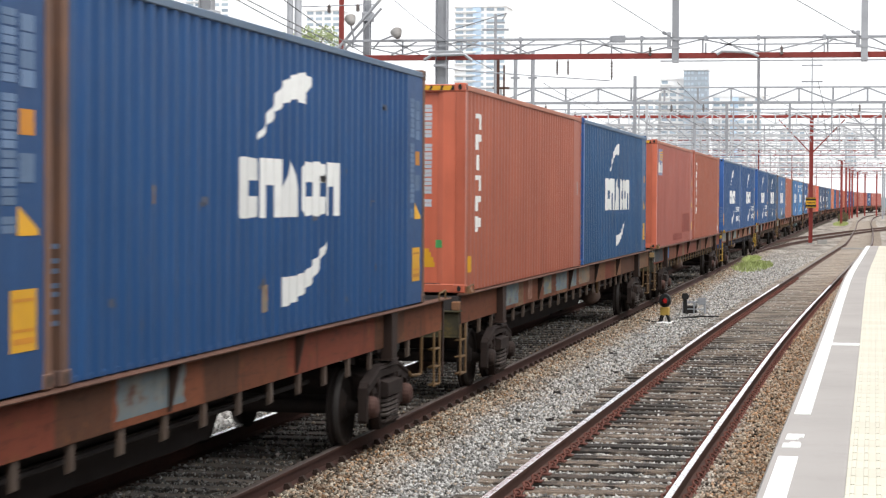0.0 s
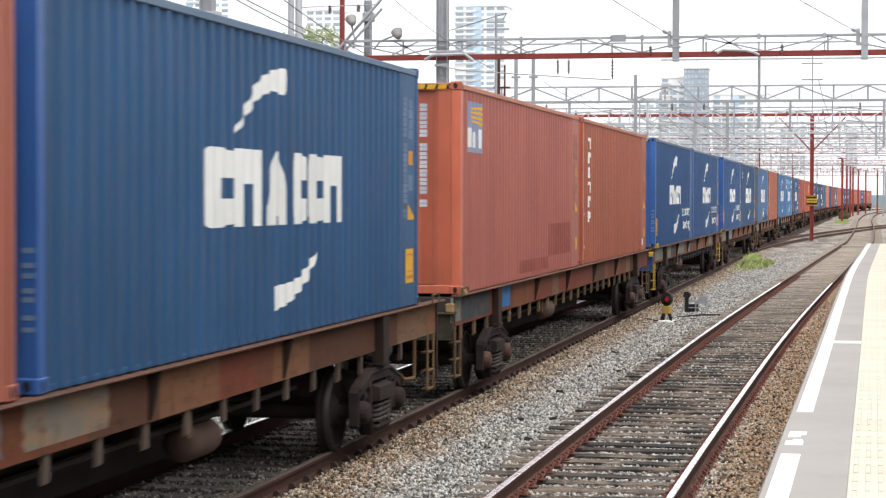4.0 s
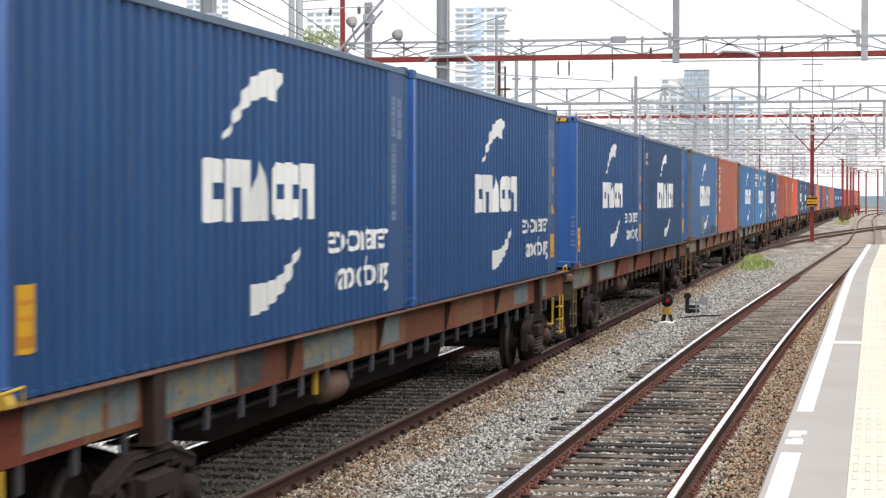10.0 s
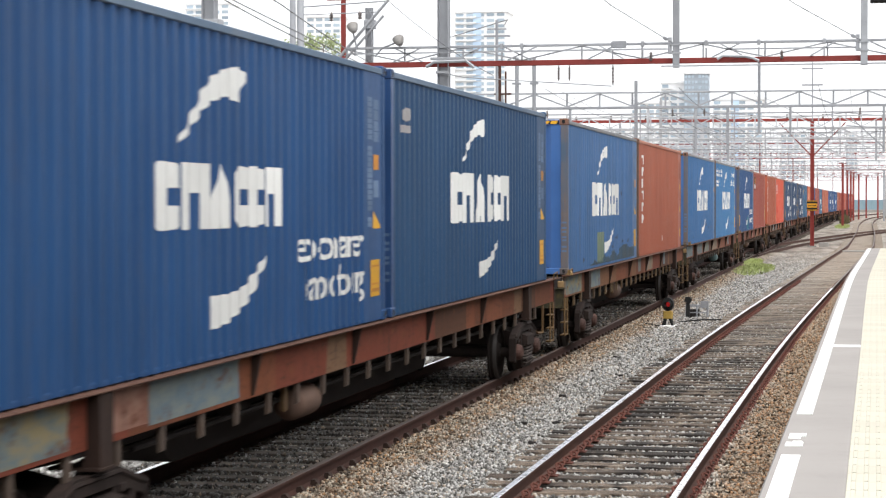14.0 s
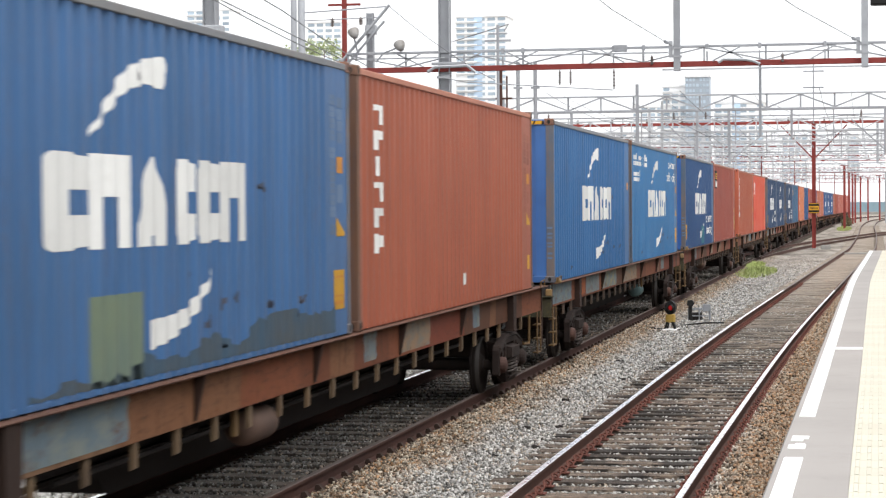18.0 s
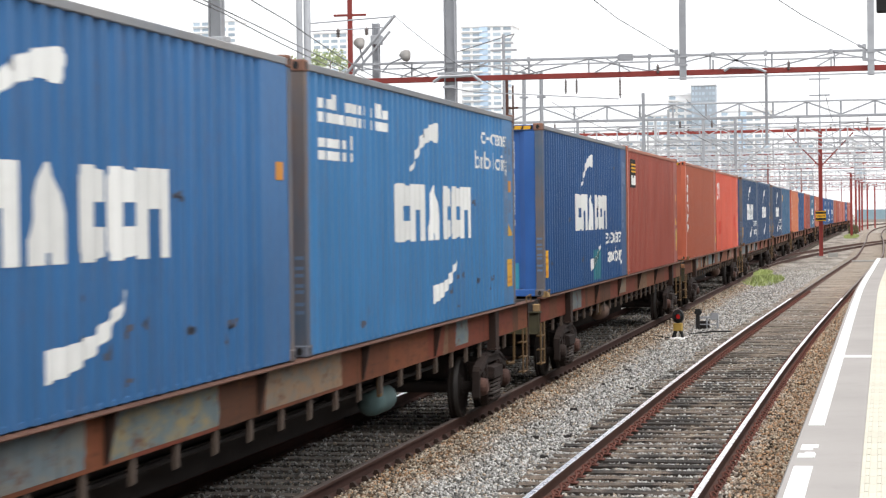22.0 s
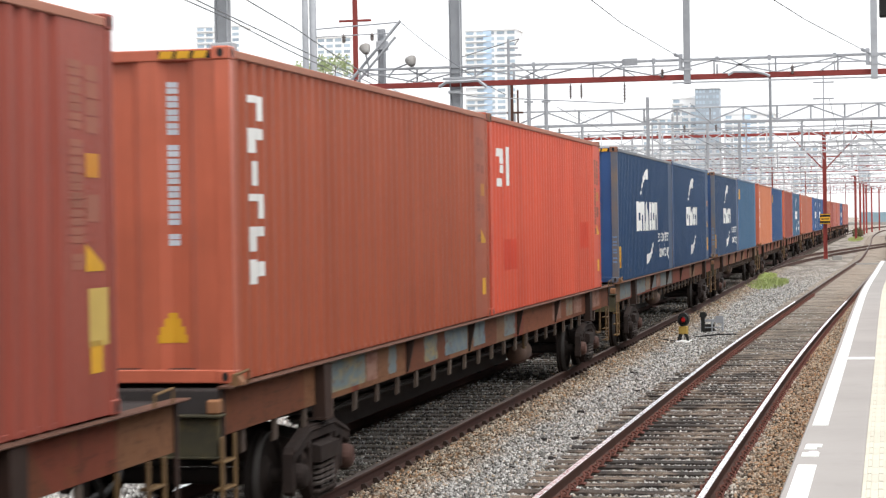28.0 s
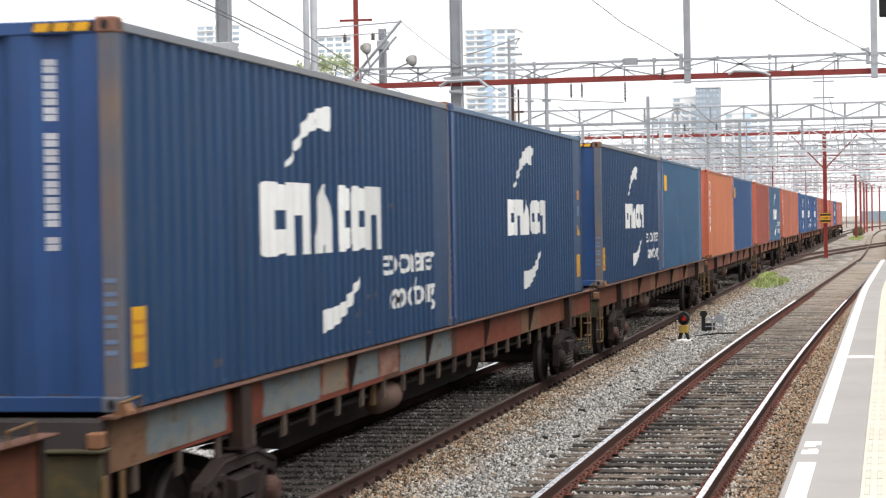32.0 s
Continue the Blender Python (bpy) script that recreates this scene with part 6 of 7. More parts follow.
LOAD = [
    ("blue", "dark blue corrugated container with white block marks", "blockmark rear_label rustpost", "blue", "dark blue shipping container with white block marks", "blockmark rear_label rustpost rust"),
    ("salmon_brown", "faded salmon-brown shipping container with an upright white mark", "lessor back slip cleanside small_label triangle green", "scuffed_blue", "scuffed blue shipping container with white block marks", "blockmark big ahead rear_label"),
    ("rose_brown", "faded red shipping container with a blue lessor plate", "panel smudge rear_label", "red_brown", "red-brown shipping container with torn label scraps", "lessor back rear_label square scraps"),
    ("blue", "deep blue shipping container with white slogan lettering", "blockmark slogan front_label", "blue", "deep blue shipping container with white slogan lettering", "blockmark slogan rear_label"),
    ("blue", "deep blue shipping container with white slogan lettering", "blockmark slogan front_label rear_label", "dull_blue", "dull blue shipping container with white block marks", "blockmark big ahead logo rear_label"),
    ("grey_blue", "weathered grey-blue container with an olive repair patch", "blockmark big ahead olive rear_label worn corroded", "red_brown", "red-brown shipping container with a low white patch", "lessor back rear_label lowpatch rustpost"),
    ("mid_blue", "scuffed mid-blue container with grey worn posts", "blockmark big amber worn notice cleanside", "sky_blue", "light blue container with white lettering in its upper corners", "blockmark big corner rear_label worn"),
    ("blue", "dark blue container with white lettering and a teal patch", "blockmark big slogan front_label teal worn", "dark_red", "dark red container with a yellow and black plate", "darkpanel rear_label highlabel"),
    ("brown", "brown shipping container with orange-red end wall", "lessor rear_label triangle", "bright_red", "bright red container with a small white mark", "stamp rear_label redpatch worn"),
    ("navy", "navy container with white lettering and worn posts", "blockmark big ahead slogan front_label worn cleanside", "navy", "deep blue shipping container with white block marks", "blockmark rear_label cleanside"),
    ("navy", "navy container with white slogan lettering", "blockmark slogan front_label worn", "teal_blue", "plain teal-blue container with a yellow sticker", "plate"),
    ("orange", "orange shipping container with an upright mark", "lessor plainend", "blue", "plain blue container with a yellow sticker", "plate"),
    ("dark_red", "dull red corrugated shipping container", "rear_label", "teal_blue", "teal-blue container with white slogan lettering", "blockmark slogan"),
    ("rust_orange", "rust-orange shipping container with an upright mark", "lessor plainend", "rust_orange", "orange-brown corrugated shipping container", "rear_label"),
    ("blue", "blue shipping container with white block marks", "blockmark", "blue", "blue shipping container with white block marks", "blockmark slogan"),
    ("blue", "blue shipping container with white block marks", "blockmark", "red_brown", "red-brown corrugated shipping container", "lessor"),
    # rearmost reds take a pinker, paler paint that carries the distance haze
    ("dark_red", "dull red corrugated shipping container", "rear_label", "rose_brown", "faded red corrugated shipping container", "stamp"),
    ("rose_brown", "faded red corrugated shipping container", "rear_label", "blue", "blue shipping container with white block marks", "blockmark"),
    ("rose_brown", "faded red corrugated shipping container", "stamp", "rose_brown", "faded red corrugated shipping container", "stamp"),
]
ROLLING = []  # (object, distance of its origin behind the train's head, length between its guide points)
for i, (pa, la, fa, pb, lb, fb) in enumerate(LOAD):
    head = FIRST + i * PITCH
    ROLLING.append((wagon(i + 1, i + 1), head, 0.0))
    ROLLING.append((container(pa, la, fa.split(), close=i < 11), head, {1: -0.14, 6: -0.28}.get(i, 0.0)))
    ROLLING.append((container(pb, lb, fb.split(), close=i < 11), head, LONG + SEAM + {1: 0.06, 2: 0.36, 3: 0.18, 4: 0.15, 5: 0.16, 7: 0.06}.get(i, 0.0)))


def stand(head, ahead, t, z):
    """The pose of a load at t: its wagon's two bogies ride on the line."""
    y0 = head - run(t)
    a, b = on_line(TRAIN_LINE, y0 + BOGIES[0]), on_line(TRAIN_LINE, y0 + BOGIES[1])
    d = (b - a).normalized()
    p = a + d * (ahead - BOGIES[0])
    return Matrix.Translation((p.x, p.y, z)) @ pose(0, 0, 0, 0, 0, math.degrees(math.atan2(-d.x, d.y)))


def motions():
    """The train rolls towards the camera and past it, and its wheels turn."""
    times = [0.0] + [float(t) for t in range(1, 33)]
    for ob, head, ahead in ROLLING:
        z = 0.0 if ob.name.startswith("container_flat") else SILL_TOP + 0.005
        walk(ob, [(t, stand(head, ahead, t, z)) for t in times])
    beat = [k / 15 for k in range(0, 481)]
    for axle, y in SPINNERS:
        spot = axle.location.copy()
        walk(axle, [(t, Matrix.Translation(spot) @ Matrix.Rotation(run(t) / WHEEL_R, 4, "X")) for t in beat])


# ---- overhead line gantries ----
def gantry(y, x0, x1, low, high, lower, upper, label, bay=3.0, columns=(), rods=0.05, chord=0.16):
    """A lattice beam across the tracks: two chords, uprights and diagonals, on columns."""
    g = thing("line_gantry", label, "gantry", "line gantries", at=pose(0, y, 0))
    part("lower_chord", Shape().box(x0, x1, -0.08, 0.08, low, low + chord, 0.012), lower, g)
    part("upper_chord", Shape().box(x0, x1, -0.06, 0.06, high - 0.09, high, 0.01), upper, g)
    n = max(1, round((x1 - x0) / bay))
    step = (x1 - x0) / n
    for i in range(n + 1):
        x = x0 + i * step
        part("upright", Shape().box(x - rods / 2, x + rods / 2, -0.03, 0.03, low + chord, high - 0.09), upper, g)
        if i < n:
            a, b = ((x, 0, low + chord), (x + step, 0, high - 0.09)) if i % 2 else ((x, 0, high - 0.09), (x + step, 0, low + chord))
            part("diagonal", Shape().beam(a, b, rods * 0.8, rods * 0.8), upper, g)
    for x, w, top, mat in columns:
        c = part("column", Shape().box(x - w / 2, x - w / 2 + 0.03, -w / 2, w / 2, GROUND_Z, top).box(x + w / 2 - 0.03, x + w / 2, -w / 2, w / 2, GROUND_Z, top).box(x - w / 2, x + w / 2, -0.02, 0.02, GROUND_Z, top), mat, g)
        part("base_plate", Shape().box(x - w, x + w, -w, w, GROUND_Z - 0.05, GROUND_Z + 0.06, 0.01), MAT["concrete"], c)
    return g


def insulator(parent, x, y, z, long=0.5, r=0.07):
    s = Shape()
    prof = [(0, 0.0), (0, 0.02)]
    for k in range(5):
        a = long * (0.12 + 0.16 * k)
        prof += [(a, 0.025), (a + 0.03, r), (a + 0.05, r), (a + 0.06, 0.025)]
    prof += [(long, 0.02), (long, 0.0)]
    s.lathe([(-a, b) for a, b in prof], (x, y, z), "z", 10)
    return part("insulator", s, MAT["insulator"], parent, "ribbed brown insulator", True)


G, R, M = MAT["gantry_grey"], MAT["gantry_red"], MAT["mast_grey"]
g1 = gantry(76.5, -19.0, 12.0, 7.86, 8.64, R, G, "steel gantry with a red lower chord and grey lattice", 2.2, ((-15.3, 0.42, 14.5, M), (12.0, 0.4, 9, M)), 0.06, 0.2)
for x in (-6.68, 0.0):
    post = part("top_post", Shape().box(x - 0.12, x + 0.12, -0.28, -0.1, 7.7, 15.0, 0.01), G, g1, "tall grey post above the beam")
    part("clamp", Shape().box(x - 0.17, x + 0.17, -0.3, -0.07, 8.5, 8.56).box(x - 0.17, x + 0.17, -0.3, -0.07, 8.2, 8.26).box(x - 0.3, x - 0.16, -0.24, -0.14, 8.2, 8.8, 0.01), G, post)
for x, lng in ((-11.0, 0.55), (-10.6, 0.55), (-9.0, 0.75)):
    insulator(g1, x, 0, 7.84, lng, 0.055)
part("conduit", Shape().path([(-5.2, -0.2, 7.98), (-5.0, -0.2, 8.1), (-4.2, -0.2, 8.07), (-3.9, -0.2, 8.0), (-3.7, -0.2, 7.9)], 0.05, 6), G, g1)
part("catwalk_rail", Shape().box(-7.2, 6, -0.4, -0.36, 7.72, 7.77).box(-13.5, -7.2, -0.4, -0.36, 8.35, 8.4), G, g1)
part("hanger_post", Shape().box(-3.76, -3.66, -0.06, 0.06, 5.3, 7.86, 0.01), M, g1, "dark hanging post")
part("stiffener", Shape().box(-19, -7.0, -0.12, -0.1, 8.36, 8.41).box(-4.9, -0.2, -0.12, -0.1, 8.32, 8.37), G, g1)
for x in (-13.1, -12.35, -9.0, -7.9, -5.6, -3.72, -1.4, 1.6):
    part("clip_plate", Shape().box(x - 0.06, x + 0.06, -0.16, -0.07, 8.48, 8.68, 0.01).box(x - 0.03, x + 0.03, -0.14, -0.08, 8.06, 8.4), G, g1)
for x0, dx in ((-12.9, 1.1), (-12.0, -1.0), (-9.9, 1.0), (-8.6, -0.9), (-5.4, 1.0), (-4.2, -0.9), (-1.9, 0.9), (1.2, -1.0), (-17.2, 1.0), (-16.1, -1.0), (-14.9, 1.0)):
    part("diagonal", Shape().beam((x0, -0.09, 8.06), (x0 + dx, -0.09, 8.55), 0.06, 0.05), G, g1)
for x in (-7.6, -2.9, 2.2):
    insulator(g1, x, -0.1, 9.0 if x < -12 else 8.3, 0.34, 0.06)
part("junction_box", Shape().box(-9.0, -8.5, -0.2, -0.05, 8.45, 8.7, 0.01), G, g1)
part("feeder_tube", Shape().path([(-15.9, -0.3, 7.85), (-15.6, -0.35, 8.02), (-14.4, -0.35, 8.05), (-14.1, -0.3, 7.8)], 0.06, 6), G, g1)
part("bracket_plate", Shape().box(-15.75, -14.5, -0.32, -0.24, 8.1, 8.2, 0.01).box(-15.55, -15.05, -0.32, -0.24, 7.6, 7.7, 0.01), G, g1)
part("feeder_tube", Shape().path([(-15.2, -0.3, 7.6), (-14.5, -0.35, 7.45), (-12.5, -0.4, 7.3), (-9.0, -0.4, 7.05)], 0.02, 6), G, g1)
for x, z in ((-16.95, 8.85), (-18.7, 9.36)):
    lamp = thing("floodlight", "round grey floodlight on a bent bracket", "floodlight", "floodlights", at=pose(x, 76.2, z, 48, 0, 35))
    part("bowl", Shape().lathe([(-0.24, 0.0), (-0.23, 0.09), (-0.12, 0.16), (0.06, 0.215), (0.09, 0.22), (0.11, 0.17), (0.12, 0.0)], (0, 0, 0), "y", 18), MAT["lamp_glass"], lamp, "dusty grey bowl", True)
    b_ = part("bracket", Shape().path([(0, 0.05, -0.05), (0.12, 0.1, -0.2), (0.4, 0.2, -0.55), (0.5, 0.25, -0.9)] if x < -18 else [(0, 0.05, -0.05), (-0.15, 0.1, -0.2), (-0.45, 0.2, -0.5), (-0.55, 0.25, -0.9)], 0.035, 6), M, lamp)
    b_.matrix_basis = pose(0, 0, 0, 0, 0, -35) @ pose(0, 0, 0, -48)

part_cols = ((-23.5, 0.2, 9, G), (11, 0.3, 9, M))
g3 = gantry(110, -24, 14, 7.72, 8.62, G, G, "grey lattice steel gantry over the tracks", 1.75, part_cols, 0.1, 0.14)
for x in (-17.55, -16.65):
    part("column", Shape().tube((x, -3, GROUND_Z), (x, -3, 10.3), 0.1, 10).box(x - 0.3, x + 0.3, -3.1, -2.9, 9.9, 9.98).box(x - 0.22, x + 0.22, -3.1, -2.9, 8.9, 9.0), G, g3, "grey tubular column")
part("column", Shape().box(-11.8, -11.64, -0.1, 0.1, GROUND_Z, 9.2, 0.01), G, g3)
part("column", Shape().box(-3.79, -3.67, -0.06, 0.06, 6.2, 7.72, 0.01), G, g3)
for x in (-15.2, -8.6, -6.95, 1.0, 4.5):
    part("drop_post", Shape().box(x - 0.07, x + 0.07, -0.07, 0.07, 5.4, 7.72, 0.01), G, g3)
    part("drop_arm", Shape().beam((x, -0.1, 5.6), (x - 1.7, -0.1, 7.2), 0.06, 0.06).beam((x, -0.1, 6.6), (x - 1.9, -0.1, 6.75), 0.05, 0.05), G, g3)
    insulator(g3, x - 1.2, -0.1, 7.7, 0.4, 0.07)

# the red pole between the tracks, with arms up to its beam
g2 = gantry(144.6, -24, 14, 8.3, 8.95, R, G, "red steel gantry beam over the yard", 4.0, ((-23.5, 0.3, 9, R), (13.5, 0.3, 9, R)), 0.08, 0.2)
for k in range(15):
    part("stub_insulator", Shape().box(-22 + 2.4 * k, -21.86 + 2.4 * k, -0.06, 0.06, 8.5, 8.78, 0.02), MAT["insulator"], g2)
for x in (-16.5, -9.1, 0.8, 5.5):
    part("drop_post", Shape().box(x - 0.08, x + 0.08, -0.08, 0.08, 5.6, 8.3, 0.01), G, g2)
    part("drop_arm", Shape().beam((x, 0, 5.8), (x + 2.2, 0, 7.6), 0.08, 0.08).beam((x, 0, 7.0), (x - 2.0, 0, 7.1), 0.06, 0.06), G, g2)
pole = thing("red_pole", "red steel pole with two raking arms and a sign", "pole", "", at=pose(-3.43, 144.2, GROUND_Z))
part("shaft", Shape().box(-0.11, 0.11, -0.02, 0.02, 0, 8.5).box(-0.13, -0.1, -0.12, 0.12, 0, 8.5).box(0.1, 0.13, -0.12, 0.12, 0, 8.5), R, pole)
part("spire", Shape().box(-0.04, 0.04, -0.04, 0.04, 8.5, 13.0), M, pole)
for sx, top in ((-1, 8.4), (1, 8.4)):
    part("arm", Shape().beam((sx * 0.1, 0, 6.2), (sx * 2.2, 0, top), 0.08, 0.08), R, pole)
for z in (10.9, 12.0):
    part("cross_arm", Shape().box(-0.7, 0.7, -0.05, 0.05, z, z + 0.09), M, pole)
sign = part("sign_plate", Shape().box(-0.35, 0.35, -0.24, -0.2, 2.45, 3.15, 0.01), MAT["black"], pole, "dark sign with a yellow band")
part("sign_band", Shape().box(-0.33, 0.33, -0.245, -0.241, 2.66, 2.94).box(-0.34, 0.34, -0.245, -0.241, 3.08, 3.13).box(-0.34, 0.34, -0.245, -0.241, 2.47, 2.52), MAT["yellow"], sign)
for k in range(7):
    part("sign_bar", Shape().box(-0.27 + 0.08 * k, -0.22 + 0.08 * k, -0.249, -0.246, 2.74, 2.85), MAT["black"], sign)
part("footing", Shape().box(-0.3, 0.3, -0.3, 0.3, -0.03, 0.08, 0.02).box(0.45, 1.1, -0.2, 0.3, -0.03, 0.3, 0.03), MAT["concrete"], pole)

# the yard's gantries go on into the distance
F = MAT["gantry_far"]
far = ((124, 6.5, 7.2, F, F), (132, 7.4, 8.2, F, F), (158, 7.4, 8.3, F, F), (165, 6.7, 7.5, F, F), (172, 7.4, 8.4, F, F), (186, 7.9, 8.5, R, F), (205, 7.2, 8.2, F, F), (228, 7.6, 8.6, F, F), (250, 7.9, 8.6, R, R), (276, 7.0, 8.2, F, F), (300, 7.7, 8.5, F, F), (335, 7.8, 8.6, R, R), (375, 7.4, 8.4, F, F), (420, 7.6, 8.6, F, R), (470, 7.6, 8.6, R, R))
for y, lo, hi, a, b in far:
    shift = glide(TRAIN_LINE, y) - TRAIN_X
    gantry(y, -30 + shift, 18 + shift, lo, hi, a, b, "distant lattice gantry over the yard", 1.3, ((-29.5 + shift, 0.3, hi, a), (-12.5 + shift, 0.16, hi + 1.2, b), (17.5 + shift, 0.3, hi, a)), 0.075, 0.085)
for x, y, h in ((-2.5, 256, 7.6), (-2.3, 300, 7.6), (-2.0, 330, 7.8), (-1.7, 350, 7.8), (-0.9, 372, 7.8), (0.4, 400, 8), (4.2, 420, 8), (2.4, 380, 8), (5.2, 300, 8), (3.1, 340, 8)):
    p = thing("red_post", "red steel post between the far tracks", "post", "red posts", at=pose(x, y, GROUND_Z))
    part("shaft", Shape().box(-0.14, 0.14, -0.14, 0.14, 0, h, 0.02), R if x < 3 else M, p)
    part("cap", Shape().box(-0.5, 0.5, -0.08, 0.08, h, h + 0.12, 0.01), R if x < 3 else M, p)

# ---- poles behind the train ----
for x, y, w, h, mat, lab, kind_ in ((-21.1, 76.5, 0.13, 14, M, "grey steel tube pole", "tube"), (-20.85, 76.7, 0.15, 14, M, "grey steel tube pole", "tube"),
                                    (-18.35, 77.4, 0.26, 10.4, M, "grey steel joist mast", "joist"), (-24.2, 76.0, 0.5, 15, M, "thick grey steel joist mast", "joist")):
    p = thing("line_mast", lab + " beside the yard", "mast", "line masts", at=pose(x, y, GROUND_Z))
    if kind_ == "tube":
        part("shaft", Shape().tube((0, 0, 0), (0, 0, h), w, 12, w * 0.85), mat, p, "", True)
    else:
        part("shaft", Shape().box(-w / 2, -w / 2 + 0.04, -w / 2, w / 2, 0, h).box(w / 2 - 0.04, w / 2, -w / 2, w / 2, 0, h).box(-w / 2, w / 2, -0.02, 0.02, 0, h), mat, p)
        part("collar", Shape().box(-w * 0.7, w * 0.9, -w * 0.65, w * 0.65, 9.6, 9.95, 0.02), G, p)
        for z in (9.7, 9.85):
            part("bolt", Shape().tube((w * 0.5, -w * 0.68, z), (w * 0.5, -w * 0.64, z), 0.03, 6), M, p)
p = thing("red_mast", "slim red lattice mast with cross arms", "mast", "", at=pose(-23.0, 92, GROUND_Z))
part("shaft", Shape().box(-0.1, 0.1, -0.1, 0.1, 0, 14, 0.02), R, p)
part("cross_arm", Shape().box(-0.75, 0.75, -0.05, 0.05, 12.15, 12.25, 0.01), R, p)
p = thing("red_mast", "short dark red mast with a stepped head", "mast", "", at=pose(-15.2, 88, GROUND_Z))
part("shaft", Shape().box(-0.08, 0.08, -0.08, 0.08, 0, 8.9, 0.02), MAT["rail_side"], p)
part("head", Shape().box(-0.2, 0.5, -0.04, 0.04, 7.6, 7.68).box(0.25, 0.31, -0.05, 0.05, 5.8, 8.6), MAT["rail_side"], p)
p = thing("wire_mast", "thin grey mast with a wire bracket", "mast", "", at=pose(-14.95, 86, GROUND_Z))
part("shaft", Shape().tube((0, 0, 0), (0, 0, 10.6), 0.06, 8), M, p)
part("bracket", Shape().box(-0.55, 0.55, -0.04, 0.04, 9.9, 9.98).box(-0.4, 0.4, -0.04, 0.04, 10.2, 10.26), M, p)

# raking registration arms
arms = thing("registration_arm", "pair of raking grey tube arms with insulators", "line arm", "", at=pose(0, 0, 0))
part("tube", Shape().tube((-19.9, 76.5, 7.6), (-17.4, 76.5, 10.4), 0.06, 8), G, arms)
part("tube", Shape().tube((-19.6, 76.5, 7.6), (-17.6, 76.5, 9.8), 0.05, 8), G, arms)
part("stay", Shape().tube((-20.7, 76.6, 10.2), (-17.4, 76.5, 10.35), 0.025, 6), M, arms)
part("stay", Shape().tube((-20.7, 76.6, 9.9), (-17.75, 76.5, 9.95), 0.02, 6), M, arms)
insulator(arms, -19.6, 76.5, 9.98, 0.35, 0.08)
insulator(arms, -18.5, 76.5, 9.98, 0.3, 0.08)

# ---- wires ----
def wire(pts, r, label, sag=0.0):
    full = []
    for a, b in zip(pts, pts[1:]):
        for k in range(9):
            t = k / 8
            q = Vector(a).lerp(Vector(b), t)
            q.z -= 4 * sag * t * (1 - t)
            full.append(q)
    return solid("overhead_wire", Shape().path(full, r, 5), MAT["wire"], label, "wire", "overhead wires")


wire([(-6.74, 48.0, 8.2), (-7.36, 62, 8.66), (-6.85, 76.3, 8.62)], 0.013, "dark stay wire tied to a gantry post")
wire([(-2.71, 45, 7.9), (-1.94, 62, 8.57), (-0.15, 76.3, 8.6)], 0.013, "dark stay wire tied to a gantry post")
wire([(-14.2, 20, 8.85), (-18.03, 60, 8.67), (-20.44, 85, 8.57)], 0.018, "dark feeder wire behind the train")
wire([(-15.2, 20, 9.3), (-18.9, 60, 9.0), (-21.2, 85, 8.8)], 0.018, "dark feeder wire behind the train", 0.1)
wire([(-11.0, 20, 8.3), (-15.5, 55, 8.2), (-19.2, 84, 8.2)], 0.016, "dark feeder wire behind the train", 0.1)
wire([(-17.4, 76.5, 10.35), (-15.3, 76.2, 8.7), (-13.4, 76.4, 7.5)], 0.012, "thin dark wire beside the mast", 0.05)
wire([(-16.2, 95, 10.9), (-14.5, 86, 10.4), (-19.8, 100, 10.8)], 0.02, "thin dark wire to a bracket")
def strain_insulator(a, b, t0):
    """A short string of discs threaded on a stay, t0 of the way from a to b."""
    a, b = Vector(a), Vector(b)
    d = (b - a).normalized()
    s = Shape()
    for k in range(4):
        c = a.lerp(b, t0) + d * 0.17 * k
        s.tube(c, c + d * 0.03, 0.06, 8, 0.045)
    s.tube(a.lerp(b, t0) - d * 0.1, a.lerp(b, t0) + d * 0.68, 0.016, 6)
    solid("strain_insulator", s, M, "string of grey insulator discs on a stay wire", "insulator", "strain insulators")


strain_insulator((-7.36, 62, 8.66), (-6.85, 76.3, 8.62), 0.86)
strain_insulator((-1.94, 62, 8.57), (-0.15, 76.3, 8.6), 0.86)
SPANS = (76.5, 110, 144.6, 186, 228, 276, 335, 420)
for x0 in (-16.5, -11.5, -6.6, -1.6, 3.5):
    at = lambda y, z, dx=0.0: (x0 + dx + glide(TRAIN_LINE, y) - TRAIN_X, y, z)
    wire([at(y, 5.75, 0.2 * (-1) ** k) for k, y in enumerate(SPANS)], 0.011, "thin contact wire over a track")
    wire([at(y, 7.0) for y in SPANS], 0.012, "sagging carrier wire over a track", 0.35)
    wire([at(y, 8.66, 0.9) for y in SPANS[1:]], 0.012, "thin feeder wire above the gantries", 0.3)
for y0, xa, xb in ((110, -12, -5), (110, -5, 1), (144.6, -14, -7), (144.6, 2, -4), (186, -12, -4), (186, 4, -3), (228, -10, -2), (228, -16, -9), (276, -8, 2)):
    wire([(xa, y0, 8.2), (xb, y0 + 26, 5.9)], 0.014, "slanting stay wire between gantries")
